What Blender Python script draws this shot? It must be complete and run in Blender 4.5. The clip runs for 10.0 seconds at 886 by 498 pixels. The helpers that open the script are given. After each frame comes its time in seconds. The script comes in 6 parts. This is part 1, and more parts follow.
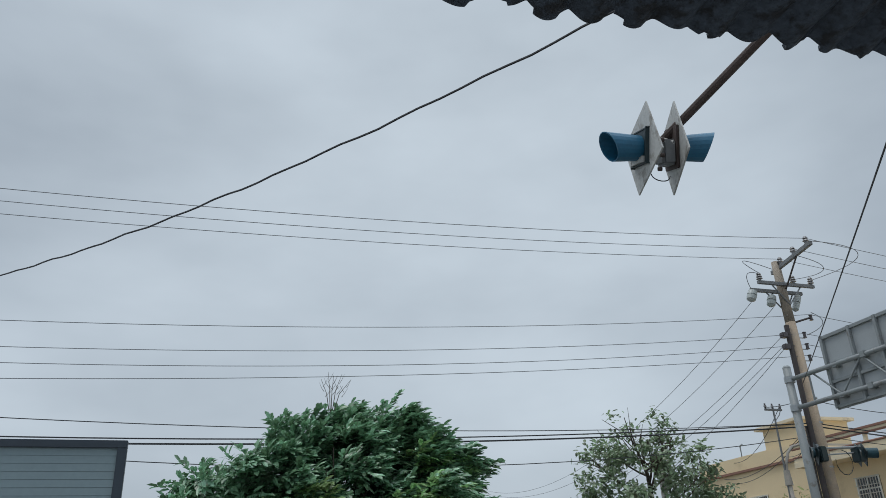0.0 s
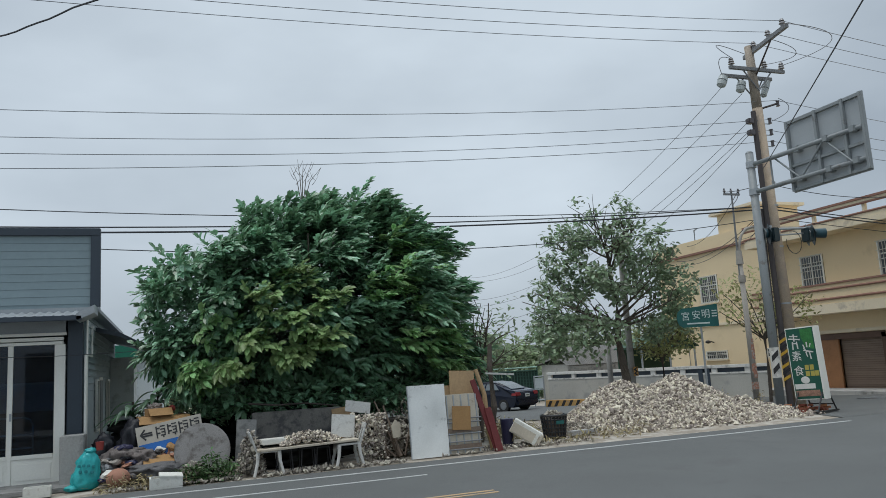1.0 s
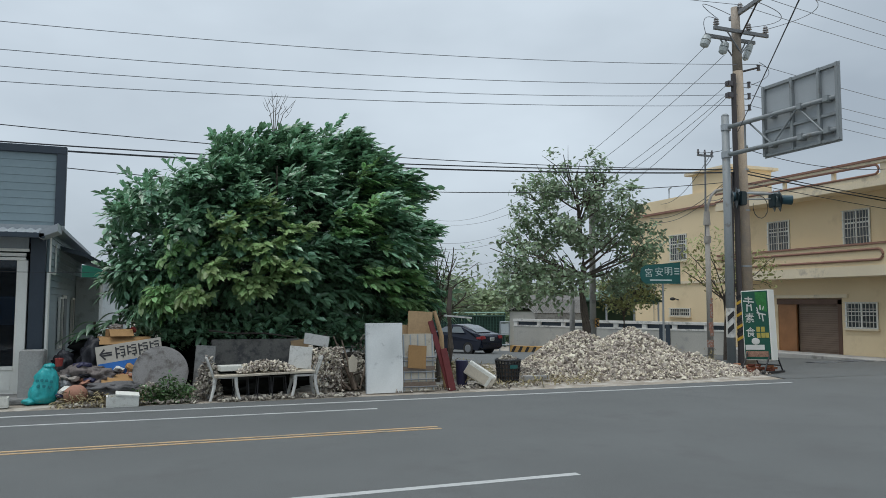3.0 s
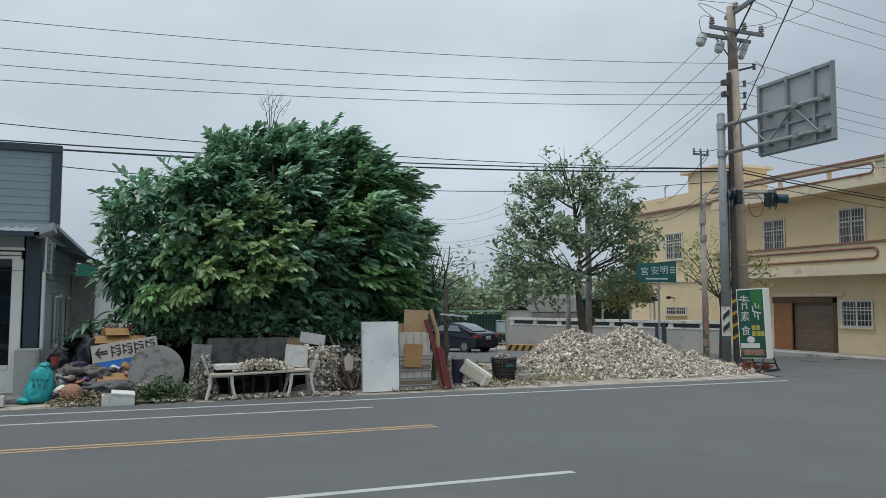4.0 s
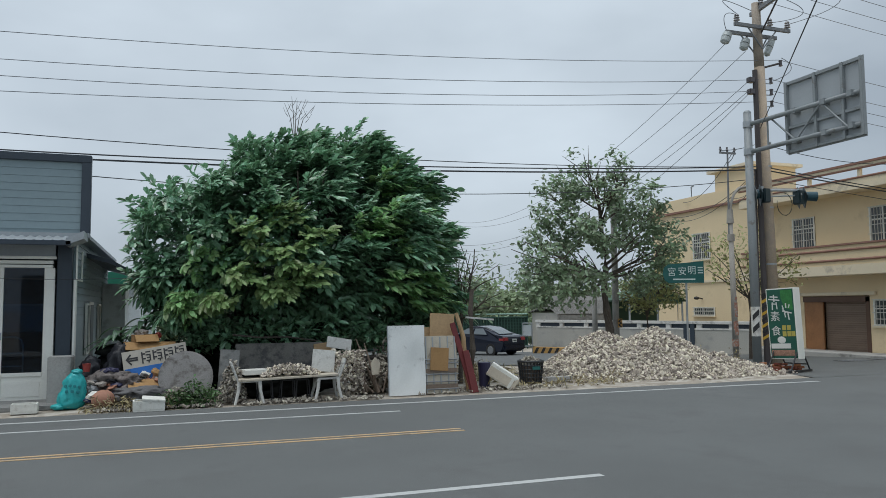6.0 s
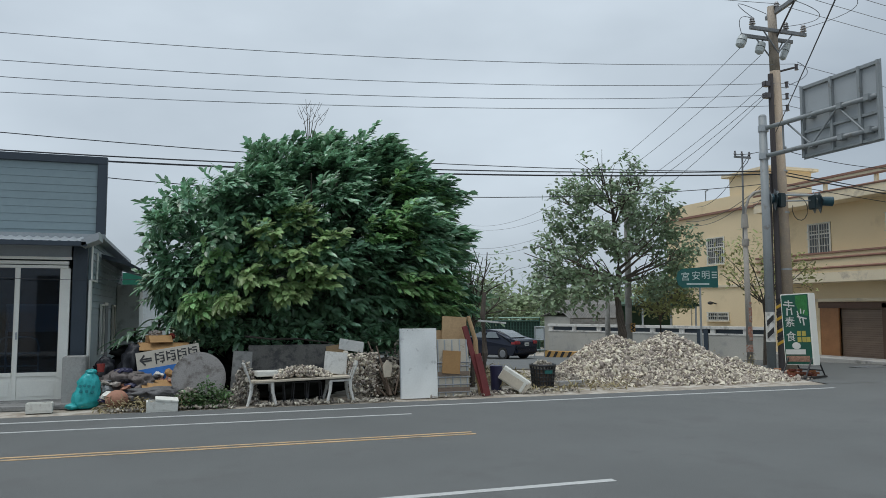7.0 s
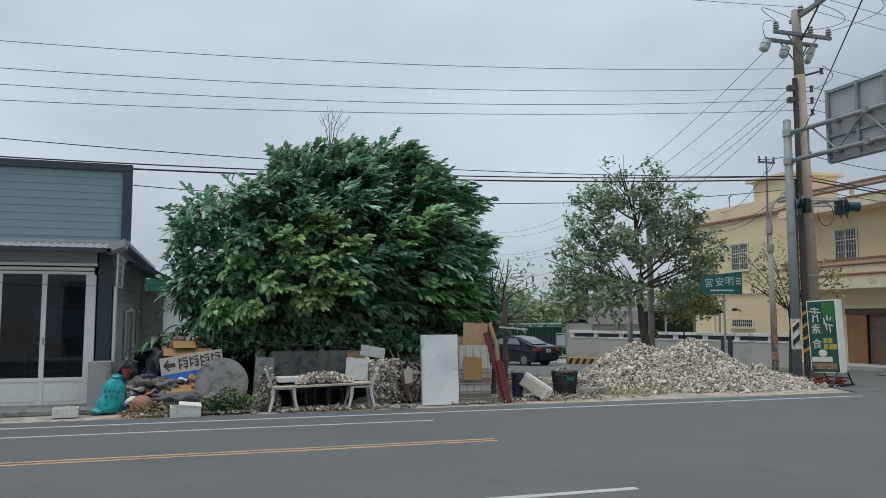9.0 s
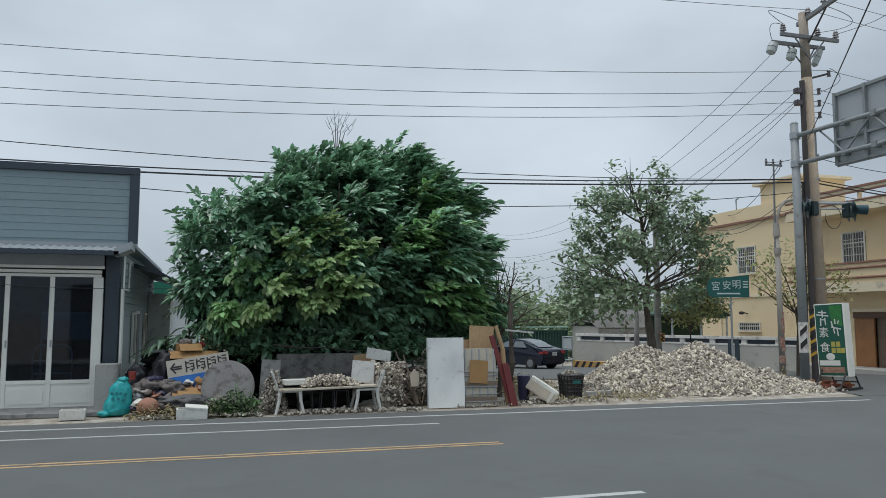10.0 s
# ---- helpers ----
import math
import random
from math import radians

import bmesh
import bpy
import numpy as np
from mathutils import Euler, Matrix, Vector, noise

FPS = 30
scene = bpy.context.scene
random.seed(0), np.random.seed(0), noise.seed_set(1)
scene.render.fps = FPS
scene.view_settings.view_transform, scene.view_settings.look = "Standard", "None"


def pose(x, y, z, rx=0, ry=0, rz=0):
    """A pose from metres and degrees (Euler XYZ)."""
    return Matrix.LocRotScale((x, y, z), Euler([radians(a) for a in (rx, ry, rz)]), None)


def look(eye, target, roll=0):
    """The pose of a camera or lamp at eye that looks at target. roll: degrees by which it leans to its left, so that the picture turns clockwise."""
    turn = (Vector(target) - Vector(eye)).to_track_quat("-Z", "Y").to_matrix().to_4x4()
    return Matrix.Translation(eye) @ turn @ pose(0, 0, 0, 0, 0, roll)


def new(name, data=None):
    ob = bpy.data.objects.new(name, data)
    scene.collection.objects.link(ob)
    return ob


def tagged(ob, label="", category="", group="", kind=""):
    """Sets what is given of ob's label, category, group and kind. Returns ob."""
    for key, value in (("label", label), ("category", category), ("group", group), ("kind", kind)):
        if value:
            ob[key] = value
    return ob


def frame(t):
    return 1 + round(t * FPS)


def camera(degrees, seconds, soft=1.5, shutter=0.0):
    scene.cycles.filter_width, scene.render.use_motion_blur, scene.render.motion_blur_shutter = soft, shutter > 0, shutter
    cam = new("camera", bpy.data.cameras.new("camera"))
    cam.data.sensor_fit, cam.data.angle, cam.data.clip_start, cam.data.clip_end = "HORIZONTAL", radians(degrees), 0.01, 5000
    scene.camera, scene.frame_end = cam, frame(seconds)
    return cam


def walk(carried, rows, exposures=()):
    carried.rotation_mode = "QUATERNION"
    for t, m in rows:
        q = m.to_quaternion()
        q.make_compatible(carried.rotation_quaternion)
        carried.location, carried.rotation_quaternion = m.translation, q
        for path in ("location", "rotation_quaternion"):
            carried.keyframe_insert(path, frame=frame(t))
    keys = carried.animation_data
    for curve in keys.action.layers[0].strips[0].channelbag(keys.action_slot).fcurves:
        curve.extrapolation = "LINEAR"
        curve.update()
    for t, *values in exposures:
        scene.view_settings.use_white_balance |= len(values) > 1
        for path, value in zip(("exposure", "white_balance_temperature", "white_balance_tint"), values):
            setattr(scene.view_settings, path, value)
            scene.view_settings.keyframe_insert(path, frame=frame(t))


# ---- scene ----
cam = camera(60.24, 10.0, soft=0.8)
EYE = 1.9
PATH = [
    (0.0, pose(-0.084, 0.038, EYE + 0.140, 114.04, 2.16, -16.78)),
    (0.5, pose(-0.116, 0.100, EYE + 0.070, 105.20, 3.46, -18.14)),
    (1.0, pose(-0.259, 0.336, EYE + 0.010, 98.58, 3.41, -19.44)),
    (1.5, pose(-0.270, 0.357, EYE - 0.030, 95.30, 2.27, -20.81)),
    (2.0, pose(-0.160, 0.228, EYE + 0.022, 94.70, 0.52, -21.21)),
    (2.5, pose(-0.033, 0.062, EYE + 0.006, 94.34, -0.12, -21.16)),
    (4.0, pose(0, 0, EYE, 94.06, -0.15, -21.55)),
    (4.5, pose(0, 0, EYE, 94.04, 0.01, -21.26)),
    (5.0, pose(0, 0, EYE, 94.10, 0.19, -20.73)),
    (5.5, pose(0, 0, EYE, 94.23, 0.45, -20.13)),
    (7.0, pose(0, 0, EYE, 94.55, 0.08, -18.72)),
    (7.5, pose(0, 0, EYE, 94.82, -0.21, -18.14)),
    (8.0, pose(0, 0, EYE, 95.01, -0.49, -17.67)),
    (8.5, pose(0, 0, EYE, 94.97, -0.19, -17.29)),
    (9.0, pose(0, 0, EYE, 95.02, 0.0, -17.14)),
    (9.5, pose(0, 0, EYE, 95.12, -0.06, -16.89)),
    (10.0, pose(0, 0, EYE, 95.24, -0.07, -16.69)),
]
walk(cam, PATH, [(0.0, -0.2), (0.5, -0.17), (1.1, -0.02), (1.5, 0.03), (2.0, 0.03), (4.0, 0.01), (7.0, -0.02), (10.0, -0.02)])

# ---- world and sun: an overcast sky ----
SUN_EL, SUN_AZ = radians(74), radians(258)      # azimuth clockwise from +y
world = bpy.data.worlds.new("overcast")
scene.world = world
world.use_nodes = True
wn, wl = world.node_tree.nodes, world.node_tree.links
wn.clear()
w_out = wn.new("ShaderNodeOutputWorld")
w_bg = wn.new("ShaderNodeBackground")
w_sky = wn.new("ShaderNodeTexSky")
w_sky.sky_type, w_sky.sun_disc = "NISHITA", False
w_sky.sun_elevation, w_sky.sun_rotation = SUN_EL, SUN_AZ
w_sky.dust_density, w_sky.ozone_density = 4.0, 1.5
w_co = wn.new("ShaderNodeTexCoord")
w_map = wn.new("ShaderNodeMapping")
w_map.inputs["Scale"].default_value = (1.0, 1.0, 2.2)
w_noise = wn.new("ShaderNodeTexNoise")
w_noise.inputs["Scale"].default_value, w_noise.inputs["Detail"].default_value = 1.9, 5.0
w_noise.inputs["Roughness"].default_value = 0.48
w_ramp = wn.new("ShaderNodeValToRGB")
w_ramp.color_ramp.elements[0].position, w_ramp.color_ramp.elements[0].color = 0.33, (3.9, 4.58, 5.28, 1)
w_ramp.color_ramp.elements[1].position, w_ramp.color_ramp.elements[1].color = 0.72, (6.48, 7.42, 8.28, 1)
# thin cloud lets more light through
w_dot = wn.new("ShaderNodeVectorMath")
w_dot.operation = "DOT_PRODUCT"
sun_dir = Vector((math.sin(SUN_AZ) * math.cos(SUN_EL), math.cos(SUN_AZ) * math.cos(SUN_EL), math.sin(SUN_EL)))
THIN_EL, THIN_AZ = radians(33), radians(20)     # where the cloud is thinnest
w_dot.inputs[1].default_value = (math.sin(THIN_AZ) * math.cos(THIN_EL), math.cos(THIN_AZ) * math.cos(THIN_EL), math.sin(THIN_EL))
w_glow = wn.new("ShaderNodeMapRange")
w_glow.inputs["From Min"].default_value, w_glow.inputs["From Max"].default_value = 0.84, 1.0
w_glow.inputs["To Min"].default_value, w_glow.inputs["To Max"].default_value = 0.0, 1.0
w_gcol = wn.new("ShaderNodeMixRGB")
w_gcol.blend_type = "ADD"
w_gcol.inputs[2].default_value = (1.6, 1.75, 1.8, 1)
w_mix = wn.new("ShaderNodeMixRGB")
w_mix.inputs[0].default_value = 0.88
wl.new(w_co.outputs["Generated"], w_map.inputs["Vector"])
wl.new(w_map.outputs[0], w_noise.inputs["Vector"])
wl.new(w_noise.outputs["Fac"], w_ramp.inputs[0])
wl.new(w_co.outputs["Generated"], w_dot.inputs[0])
wl.new(w_dot.outputs["Value"], w_glow.inputs["Value"])
wl.new(w_glow.outputs[0], w_gcol.inputs[0])
wl.new(w_ramp.outputs[0], w_gcol.inputs[1])
# the zenith of an overcast sky is brighter than its rim
w_sep = wn.new("ShaderNodeSeparateXYZ")
w_zen = wn.new("ShaderNodeMapRange")
w_zen.interpolation_type = "SMOOTHSTEP"
w_zen.inputs["From Min"].default_value, w_zen.inputs["From Max"].default_value = 0.7, 1.0
w_zen.inputs["To Min"].default_value, w_zen.inputs["To Max"].default_value = 1.0, 3.0
w_scale = wn.new("ShaderNodeVectorMath")
w_scale.operation = "SCALE"
wl.new(w_co.outputs["Generated"], w_sep.inputs[0])
wl.new(w_sep.outputs["Z"], w_zen.inputs["Value"])
wl.new(w_gcol.outputs[0], w_scale.inputs[0])
wl.new(w_zen.outputs[0], w_scale.inputs["Scale"])
wl.new(w_sky.outputs[0], w_mix.inputs[1])
wl.new(w_scale.outputs[0], w_mix.inputs[2])
wl.new(w_mix.outputs[0], w_bg.inputs["Color"])
w_bg.inputs["Strength"].default_value = 0.10
wl.new(w_bg.outputs[0], w_out.inputs["Surface"])

sun = new("sun", bpy.data.lights.new("sun", "SUN"))
sun.data.energy, sun.data.angle, sun.data.color = 1.4, radians(40), (1.0, 0.97, 0.92)
sun.matrix_world = look(tuple(sun_dir * 60), (0, 0, 0))


# ---- materials ----
def material(name, color, rough=0.7, metal=0.0, vary=0.18, scale=3.0, fine=40.0, bump=0.15, second=None, stain=0.0, spec=0.5, rand=0.0, island=0.0, trans=0.0):
    """A surface with grain and larger blotches; second: a stain or wear colour, of which `stain` is the share."""
    m = bpy.data.materials.new(name)
    m.use_nodes = True
    n, l = m.node_tree.nodes, m.node_tree.links
    b = n["Principled BSDF"]
    b.inputs["Roughness"].default_value, b.inputs["Metallic"].default_value = rough, metal
    b.inputs["Specular IOR Level"].default_value = spec
    co = n.new("ShaderNodeTexCoord")
    big, small = n.new("ShaderNodeTexNoise"), n.new("ShaderNodeTexNoise")
    for t, s, d in ((big, scale, 4.0), (small, fine, 3.0)):
        t.inputs["Scale"].default_value, t.inputs["Detail"].default_value = s, d
        l.new(co.outputs["Object"], t.inputs["Vector"])
    add = n.new("ShaderNodeMath")
    add.operation = "ADD"
    l.new(big.outputs["Fac"], add.inputs[0])
    l.new(small.outputs["Fac"], add.inputs[1])
    rng = n.new("ShaderNodeMapRange")
    rng.inputs["From Min"].default_value, rng.inputs["From Max"].default_value = 0.6, 1.4
    rng.inputs["To Min"].default_value, rng.inputs["To Max"].default_value = 1 - vary, 1 + vary
    l.new(add.outputs[0], rng.inputs["Value"])
    hsv = n.new("ShaderNodeHueSaturation")
    hsv.inputs["Color"].default_value = (*color, 1)
    last = hsv.outputs[0]
    value = rng.outputs[0]
    if rand or island:
        src = n.new("ShaderNodeObjectInfo").outputs["Random"] if rand else n.new("ShaderNodeNewGeometry").outputs["Random Per Island"]
        r2 = n.new("ShaderNodeMapRange")
        k = rand or island
        r2.inputs["To Min"].default_value, r2.inputs["To Max"].default_value = 1 - k, 1 + k
        l.new(src, r2.inputs["Value"])
        mul = n.new("ShaderNodeMath")
        mul.operation = "MULTIPLY"
        l.new(value, mul.inputs[0])
        l.new(r2.outputs[0], mul.inputs[1])
        value = mul.outputs[0]
        hue = n.new("ShaderNodeMapRange")
        hue.inputs["To Min"].default_value, hue.inputs["To Max"].default_value = 0.5 - 0.05 * k, 0.5 + 0.05 * k
        l.new(src, hue.inputs["Value"])
        l.new(hue.outputs[0], hsv.inputs["Hue"])
    l.new(value, hsv.inputs["Value"])
    if second:
        st = n.new("ShaderNodeTexNoise")
        st.inputs["Scale"].default_value, st.inputs["Detail"].default_value, st.inputs["Roughness"].default_value = scale * 1.7, 8.0, 0.65
        l.new(co.outputs["Object"], st.inputs["Vector"])
        sr = n.new("ShaderNodeMapRange")
        sr.inputs["From Min"].default_value, sr.inputs["From Max"].default_value = 0.62 - 0.3 * stain, 0.74 - 0.3 * stain
        l.new(st.outputs["Fac"], sr.inputs["Value"])
        mx = n.new("ShaderNodeMixRGB")
        l.new(sr.outputs[0], mx.inputs[0])
        l.new(last, mx.inputs[1])
        mx.inputs[2].default_value = (*second, 1)
        last = mx.outputs[0]
    l.new(last, b.inputs["Base Color"])
    if bump:
        bp = n.new("ShaderNodeBump")
        bp.inputs["Strength"].default_value, bp.inputs["Distance"].default_value = bump, 0.02
        l.new(small.outputs["Fac"], bp.inputs["Height"])
        l.new(bp.outputs[0], b.inputs["Normal"])
    if trans:
        tr = n.new("ShaderNodeBsdfTranslucent")
        l.new(last, tr.inputs["Color"])
        ms = n.new("ShaderNodeMixShader")
        ms.inputs[0].default_value = trans
        l.new(b.outputs[0], ms.inputs[1])
        l.new(tr.outputs[0], ms.inputs[2])
        l.new(ms.outputs[0], n["Material Output"].inputs["Surface"])
    return m


def glass(name, tint, rough=0.03):
    m = bpy.data.materials.new(name)
    m.use_nodes = True
    b = m.node_tree.nodes["Principled BSDF"]
    b.inputs["Base Color"].default_value = (*tint, 1)
    b.inputs["Roughness"].default_value = rough
    b.inputs["Transmission Weight"].default_value = 1.0
    b.inputs["IOR"].default_value = 1.45
    return m


ASPHALT = material("asphalt", (0.102, 0.108, 0.106), 0.85, vary=0.16, scale=0.5, fine=85, bump=0.35, second=(0.094, 0.098, 0.096), stain=0.3)
DIRT = material("dirt", (0.27, 0.235, 0.19), 0.95, vary=0.3, scale=1.2, fine=25, bump=0.5, second=(0.42, 0.39, 0.34), stain=0.5)
CONCRETE = material("concrete", (0.36, 0.355, 0.34), 0.9, vary=0.16, scale=0.9, fine=30, bump=0.2, second=(0.2, 0.2, 0.19), stain=0.3)
OLD_CONCRETE = material("old_concrete", (0.25, 0.25, 0.24), 0.92, vary=0.2, scale=2.5, fine=40, bump=0.35, second=(0.15, 0.15, 0.145), stain=0.4)
WHITE_LINE = material("white_road_paint", (0.41, 0.42, 0.41), 0.75, vary=0.15, scale=2, fine=50, second=(0.3, 0.3, 0.31), stain=0.28)
YELLOW_LINE = material("yellow_road_paint", (0.44, 0.3, 0.165), 0.75, vary=0.15, scale=2, fine=50, second=(0.24, 0.2, 0.14), stain=0.4)
YELLOW_WALL = material("yellow_plaster", (0.77, 0.62, 0.4), 0.85, vary=0.06, scale=0.5, fine=20, bump=0.06, second=(0.68, 0.54, 0.34), stain=0.15)
CREAM = material("cream_plaster", (0.74, 0.64, 0.47), 0.85, vary=0.07, scale=0.8, fine=20, bump=0.06, second=(0.5, 0.43, 0.33), stain=0.2)
BROWN_TRIM = material("brown_trim", (0.27, 0.14, 0.1), 0.6, vary=0.12, scale=2)
WHITE_METAL = material("white_aluminium", (0.82, 0.82, 0.76), 0.45, vary=0.06, scale=2, bump=0.03)
DARK_FRAME = material("dark_grey_metal", (0.033, 0.048, 0.066), 0.45, vary=0.12, scale=2, bump=0.03)
GREY_CLAD = material("grey_blue_cladding", (0.215, 0.285, 0.31), 0.5, vary=0.06, scale=0.7, fine=12, bump=0.03)
DARK_GLASS = material("dark_window_glass", (0.012, 0.026, 0.042), 0.04, vary=0.1, bump=0.0, spec=0.3)
HOUSE_GLASS = material("house_window_glass", (0.06, 0.068, 0.07), 0.15, vary=0.3, scale=2, bump=0.0, spec=0.6)
CREAM_METAL = material("cream_painted_bars", (0.6, 0.58, 0.52), 0.6, vary=0.1, scale=3, bump=0.02)
GALV = material("galvanised_steel", (0.36, 0.39, 0.41), 0.45, metal=0.35, vary=0.12, scale=3, fine=30, bump=0.05)
GREY_PAINT = material("grey_painted_steel", (0.31, 0.34, 0.36), 0.5, vary=0.1, scale=2, bump=0.04)
POLE_BROWN = material("weathered_pole", (0.42, 0.335, 0.25), 0.85, vary=0.22, scale=2.2, fine=35, bump=0.3, second=(0.36, 0.3, 0.24), stain=0.45)
POLE_DARK = material("dark_conduit", (0.07, 0.06, 0.06), 0.7, vary=0.15, scale=2)
WIRE = material("black_cable", (0.03, 0.032, 0.038), 0.6, vary=0.05, bump=0)
WIRE_GREY = material("grey_conductor", (0.19, 0.2, 0.22), 0.6, vary=0.05, bump=0)
INSULATOR = material("brown_porcelain", (0.09, 0.08, 0.085), 0.3, vary=0.1, bump=0)
LEAF = material("big_leaf", (0.19, 0.35, 0.205), 0.3, spec=0.85, vary=0.25, scale=2.0, fine=18, bump=0.05, island=0.55, trans=0.24)
# lighter copy of the big leaf: brightness put into the colour
LEAF_LIT = material("lit_leaf", (0.24, 0.41, 0.17), 0.36, vary=0.2, scale=2.0, fine=18, bump=0.05, island=0.4, trans=0.35)
LEAF_LIGHT = material("young_leaf", (0.26, 0.38, 0.16), 0.36, vary=0.2, scale=2.0, fine=18, bump=0.05, island=0.35, trans=0.3)
LEAF_DULL = material("dull_leaf", (0.245, 0.325, 0.2), 0.34, spec=0.8, vary=0.25, scale=2.0, fine=18, bump=0.05, island=0.5, trans=0.4)
LEAF_YELLOW = material("yellowish_leaf", (0.33, 0.34, 0.14), 0.5, vary=0.25, scale=2.0, fine=18, bump=0.05, island=0.45, trans=0.4)
WEED = material("weed_green", (0.075, 0.14, 0.05), 0.6, vary=0.25, scale=4, fine=30, bump=0.0, island=0.5, trans=0.2)
LEAF_FAR = material("far_foliage", (0.25, 0.31, 0.18), 0.7, vary=0.3, scale=0.6, fine=8, bump=0.0, island=0.4, trans=0.4)
BARK = material("bark", (0.1, 0.083, 0.068), 0.95, vary=0.3, scale=5, fine=40, bump=0.6)
STONE = material("pale_coral_stone", (0.49, 0.435, 0.365), 0.95, vary=0.25, scale=5, fine=60, bump=0.3, island=0.6)
STONE_GREY = material("grey_broken_stone", (0.33, 0.3, 0.255), 0.95, vary=0.25, scale=5, fine=60, bump=0.3, island=0.6)
STONE_ONE = material("pale_coral_stone_piece", (0.46, 0.41, 0.345), 0.95, vary=0.2, scale=5, fine=60, bump=0.3, rand=0.5)


# ---- mesh helpers ----
def make(name, bm, mat, smooth=False):
    me = bpy.data.meshes.new(name)
    bm.to_mesh(me)
    bm.free()
    for m in (mat if isinstance(mat, (list, tuple)) else (mat,)):
        me.materials.append(m)
    if smooth:
        for p in me.polygons:
            p.use_smooth = True
    return new(name, me)


def part(name, bm, mat, parent, label="", smooth=False):
    ob = make(name, bm, mat, smooth)
    ob.parent = parent
    return tagged(ob, label) if label else ob


def thing(name, x, y, z, label, category, group="", kind="", rz=0, rx=0, ry=0):
    ob = new(name)
    ob.empty_display_size = 0.2
    ob.matrix_world = pose(x, y, z, rx, ry, rz)
    return tagged(ob, label, category, group, kind)


def box(x0, x1, y0, y1, z0, z1, bevel=0.0, bm=None, m=None):
    own = bmesh.new()
    bmesh.ops.create_cube(own, size=1.0)
    own.transform(Matrix.Translation(((x0 + x1) / 2, (y0 + y1) / 2, (z0 + z1) / 2)) @ Matrix.Diagonal((x1 - x0, y1 - y0, z1 - z0, 1)))
    if bevel:
        bmesh.ops.bevel(own, geom=own.edges[:], offset=bevel, segments=2, affect="EDGES")
    if m is not None:
        own.transform(m)
    return join(bm, own)


def join(bm, own):
    if bm is None:
        return own
    me = bpy.data.meshes.new("tmp")
    own.to_mesh(me)
    own.free()
    bm.from_mesh(me)
    bpy.data.meshes.remove(me)
    return bm


def rod(p, q, r0, r1=None, n=10, bm=None, caps=True):
    """A round bar from p to q."""
    own = bmesh.new()
    p, q = Vector(p), Vector(q)
    bmesh.ops.create_cone(own, cap_ends=caps, segments=n, radius1=r0, radius2=r0 if r1 is None else r1, depth=(q - p).length)
    own.transform(Matrix.Translation((p + q) / 2) @ (q - p).to_track_quat("Z", "Y").to_matrix().to_4x4())
    return join(bm, own)


def blob(x, y, z, sx, sy, sz, rough=0.15, sub=2, freq=2.0, bm=None, seed=0.0, m=None):
    own = bmesh.new()
    bmesh.ops.create_icosphere(own, subdivisions=sub, radius=1.0)
    for v in own.verts:
        k = 1 + rough * noise.fractal(v.co * freq + Vector((seed * 7.3, seed * 3.1, seed)), 1.0, 2.0, 3)
        v.co = Vector((v.co.x * sx * k, v.co.y * sy * k, v.co.z * sz * k))
    if m is not None:
        own.transform(m)
    own.transform(Matrix.Translation((x, y, z)))
    return join(bm, own)


def prism(points, y0, y1, bm=None, m=None, bevel=0.0):
    """A solid from an outline in x and z, drawn out along y."""
    own = bmesh.new()
    a = [own.verts.new((x, y0, z)) for x, z in points]
    b = [own.verts.new((x, y1, z)) for x, z in points]
    n = len(points)
    own.faces.new(a)
    own.faces.new(b[::-1])
    for i in range(n):
        own.faces.new((a[i], b[i], b[(i + 1) % n], a[(i + 1) % n]))
    bmesh.ops.recalc_face_normals(own, faces=own.faces[:])
    if bevel:
        bmesh.ops.bevel(own, geom=own.edges[:], offset=bevel, segments=2, affect="EDGES")
    if m is not None:
        own.transform(m)
    return join(bm, own)


def tube(points, r, n=6, bm=None, r1=None):
    """A bent round bar through points."""
    own = bmesh.new()
    pts = [Vector(p) for p in points]
    rings = []
    for i, p in enumerate(pts):
        d = (pts[min(i + 1, len(pts) - 1)] - pts[max(i - 1, 0)]).normalized()
        q = d.to_track_quat("Z", "Y")
        k = r if r1 is None else r + (r1 - r) * i / (len(pts) - 1)
        rings.append([own.verts.new(p + q @ Vector((k * math.cos(2 * math.pi * j / n), k * math.sin(2 * math.pi * j / n), 0))) for j in range(n)])
    for a, b in zip(rings, rings[1:]):
        for j in range(n):
            own.faces.new((a[j], a[(j + 1) % n], b[(j + 1) % n], b[j]))
    own.faces.new(rings[0][::-1])
    own.faces.new(rings[-1])
    return join(bm, own)


def soup(name, verts, faces, mat, parent=None, smooth=False):
    me = bpy.data.meshes.new(name)
    me.from_pydata(verts, [], faces)
    me.materials.append(mat)
    if smooth:
        me.polygons.foreach_set("use_smooth", [True] * len(me.polygons))
    ob = new(name, me)
    ob.parent = parent
    return ob


# ---- the ground ----
def ground_z(y):
    """Level up to the verge, then falling gently away from the main road."""
    return -0.03 * max(0.0, min(y, 62.0) - 17.0)


def strip(rows, lift, cols=12):
    """A surface that follows the ground: rows of (y, x from, x to)."""
    bm = bmesh.new()
    old = None
    for y, a, b in rows:
        line = [bm.verts.new((a + (b - a) * i / cols, y, ground_z(y) + lift)) for i in range(cols + 1)]
        if old:
            for i in range(cols):
                bm.faces.new((old[i], old[i + 1], line[i + 1], line[i]))
        old = line
    return bm


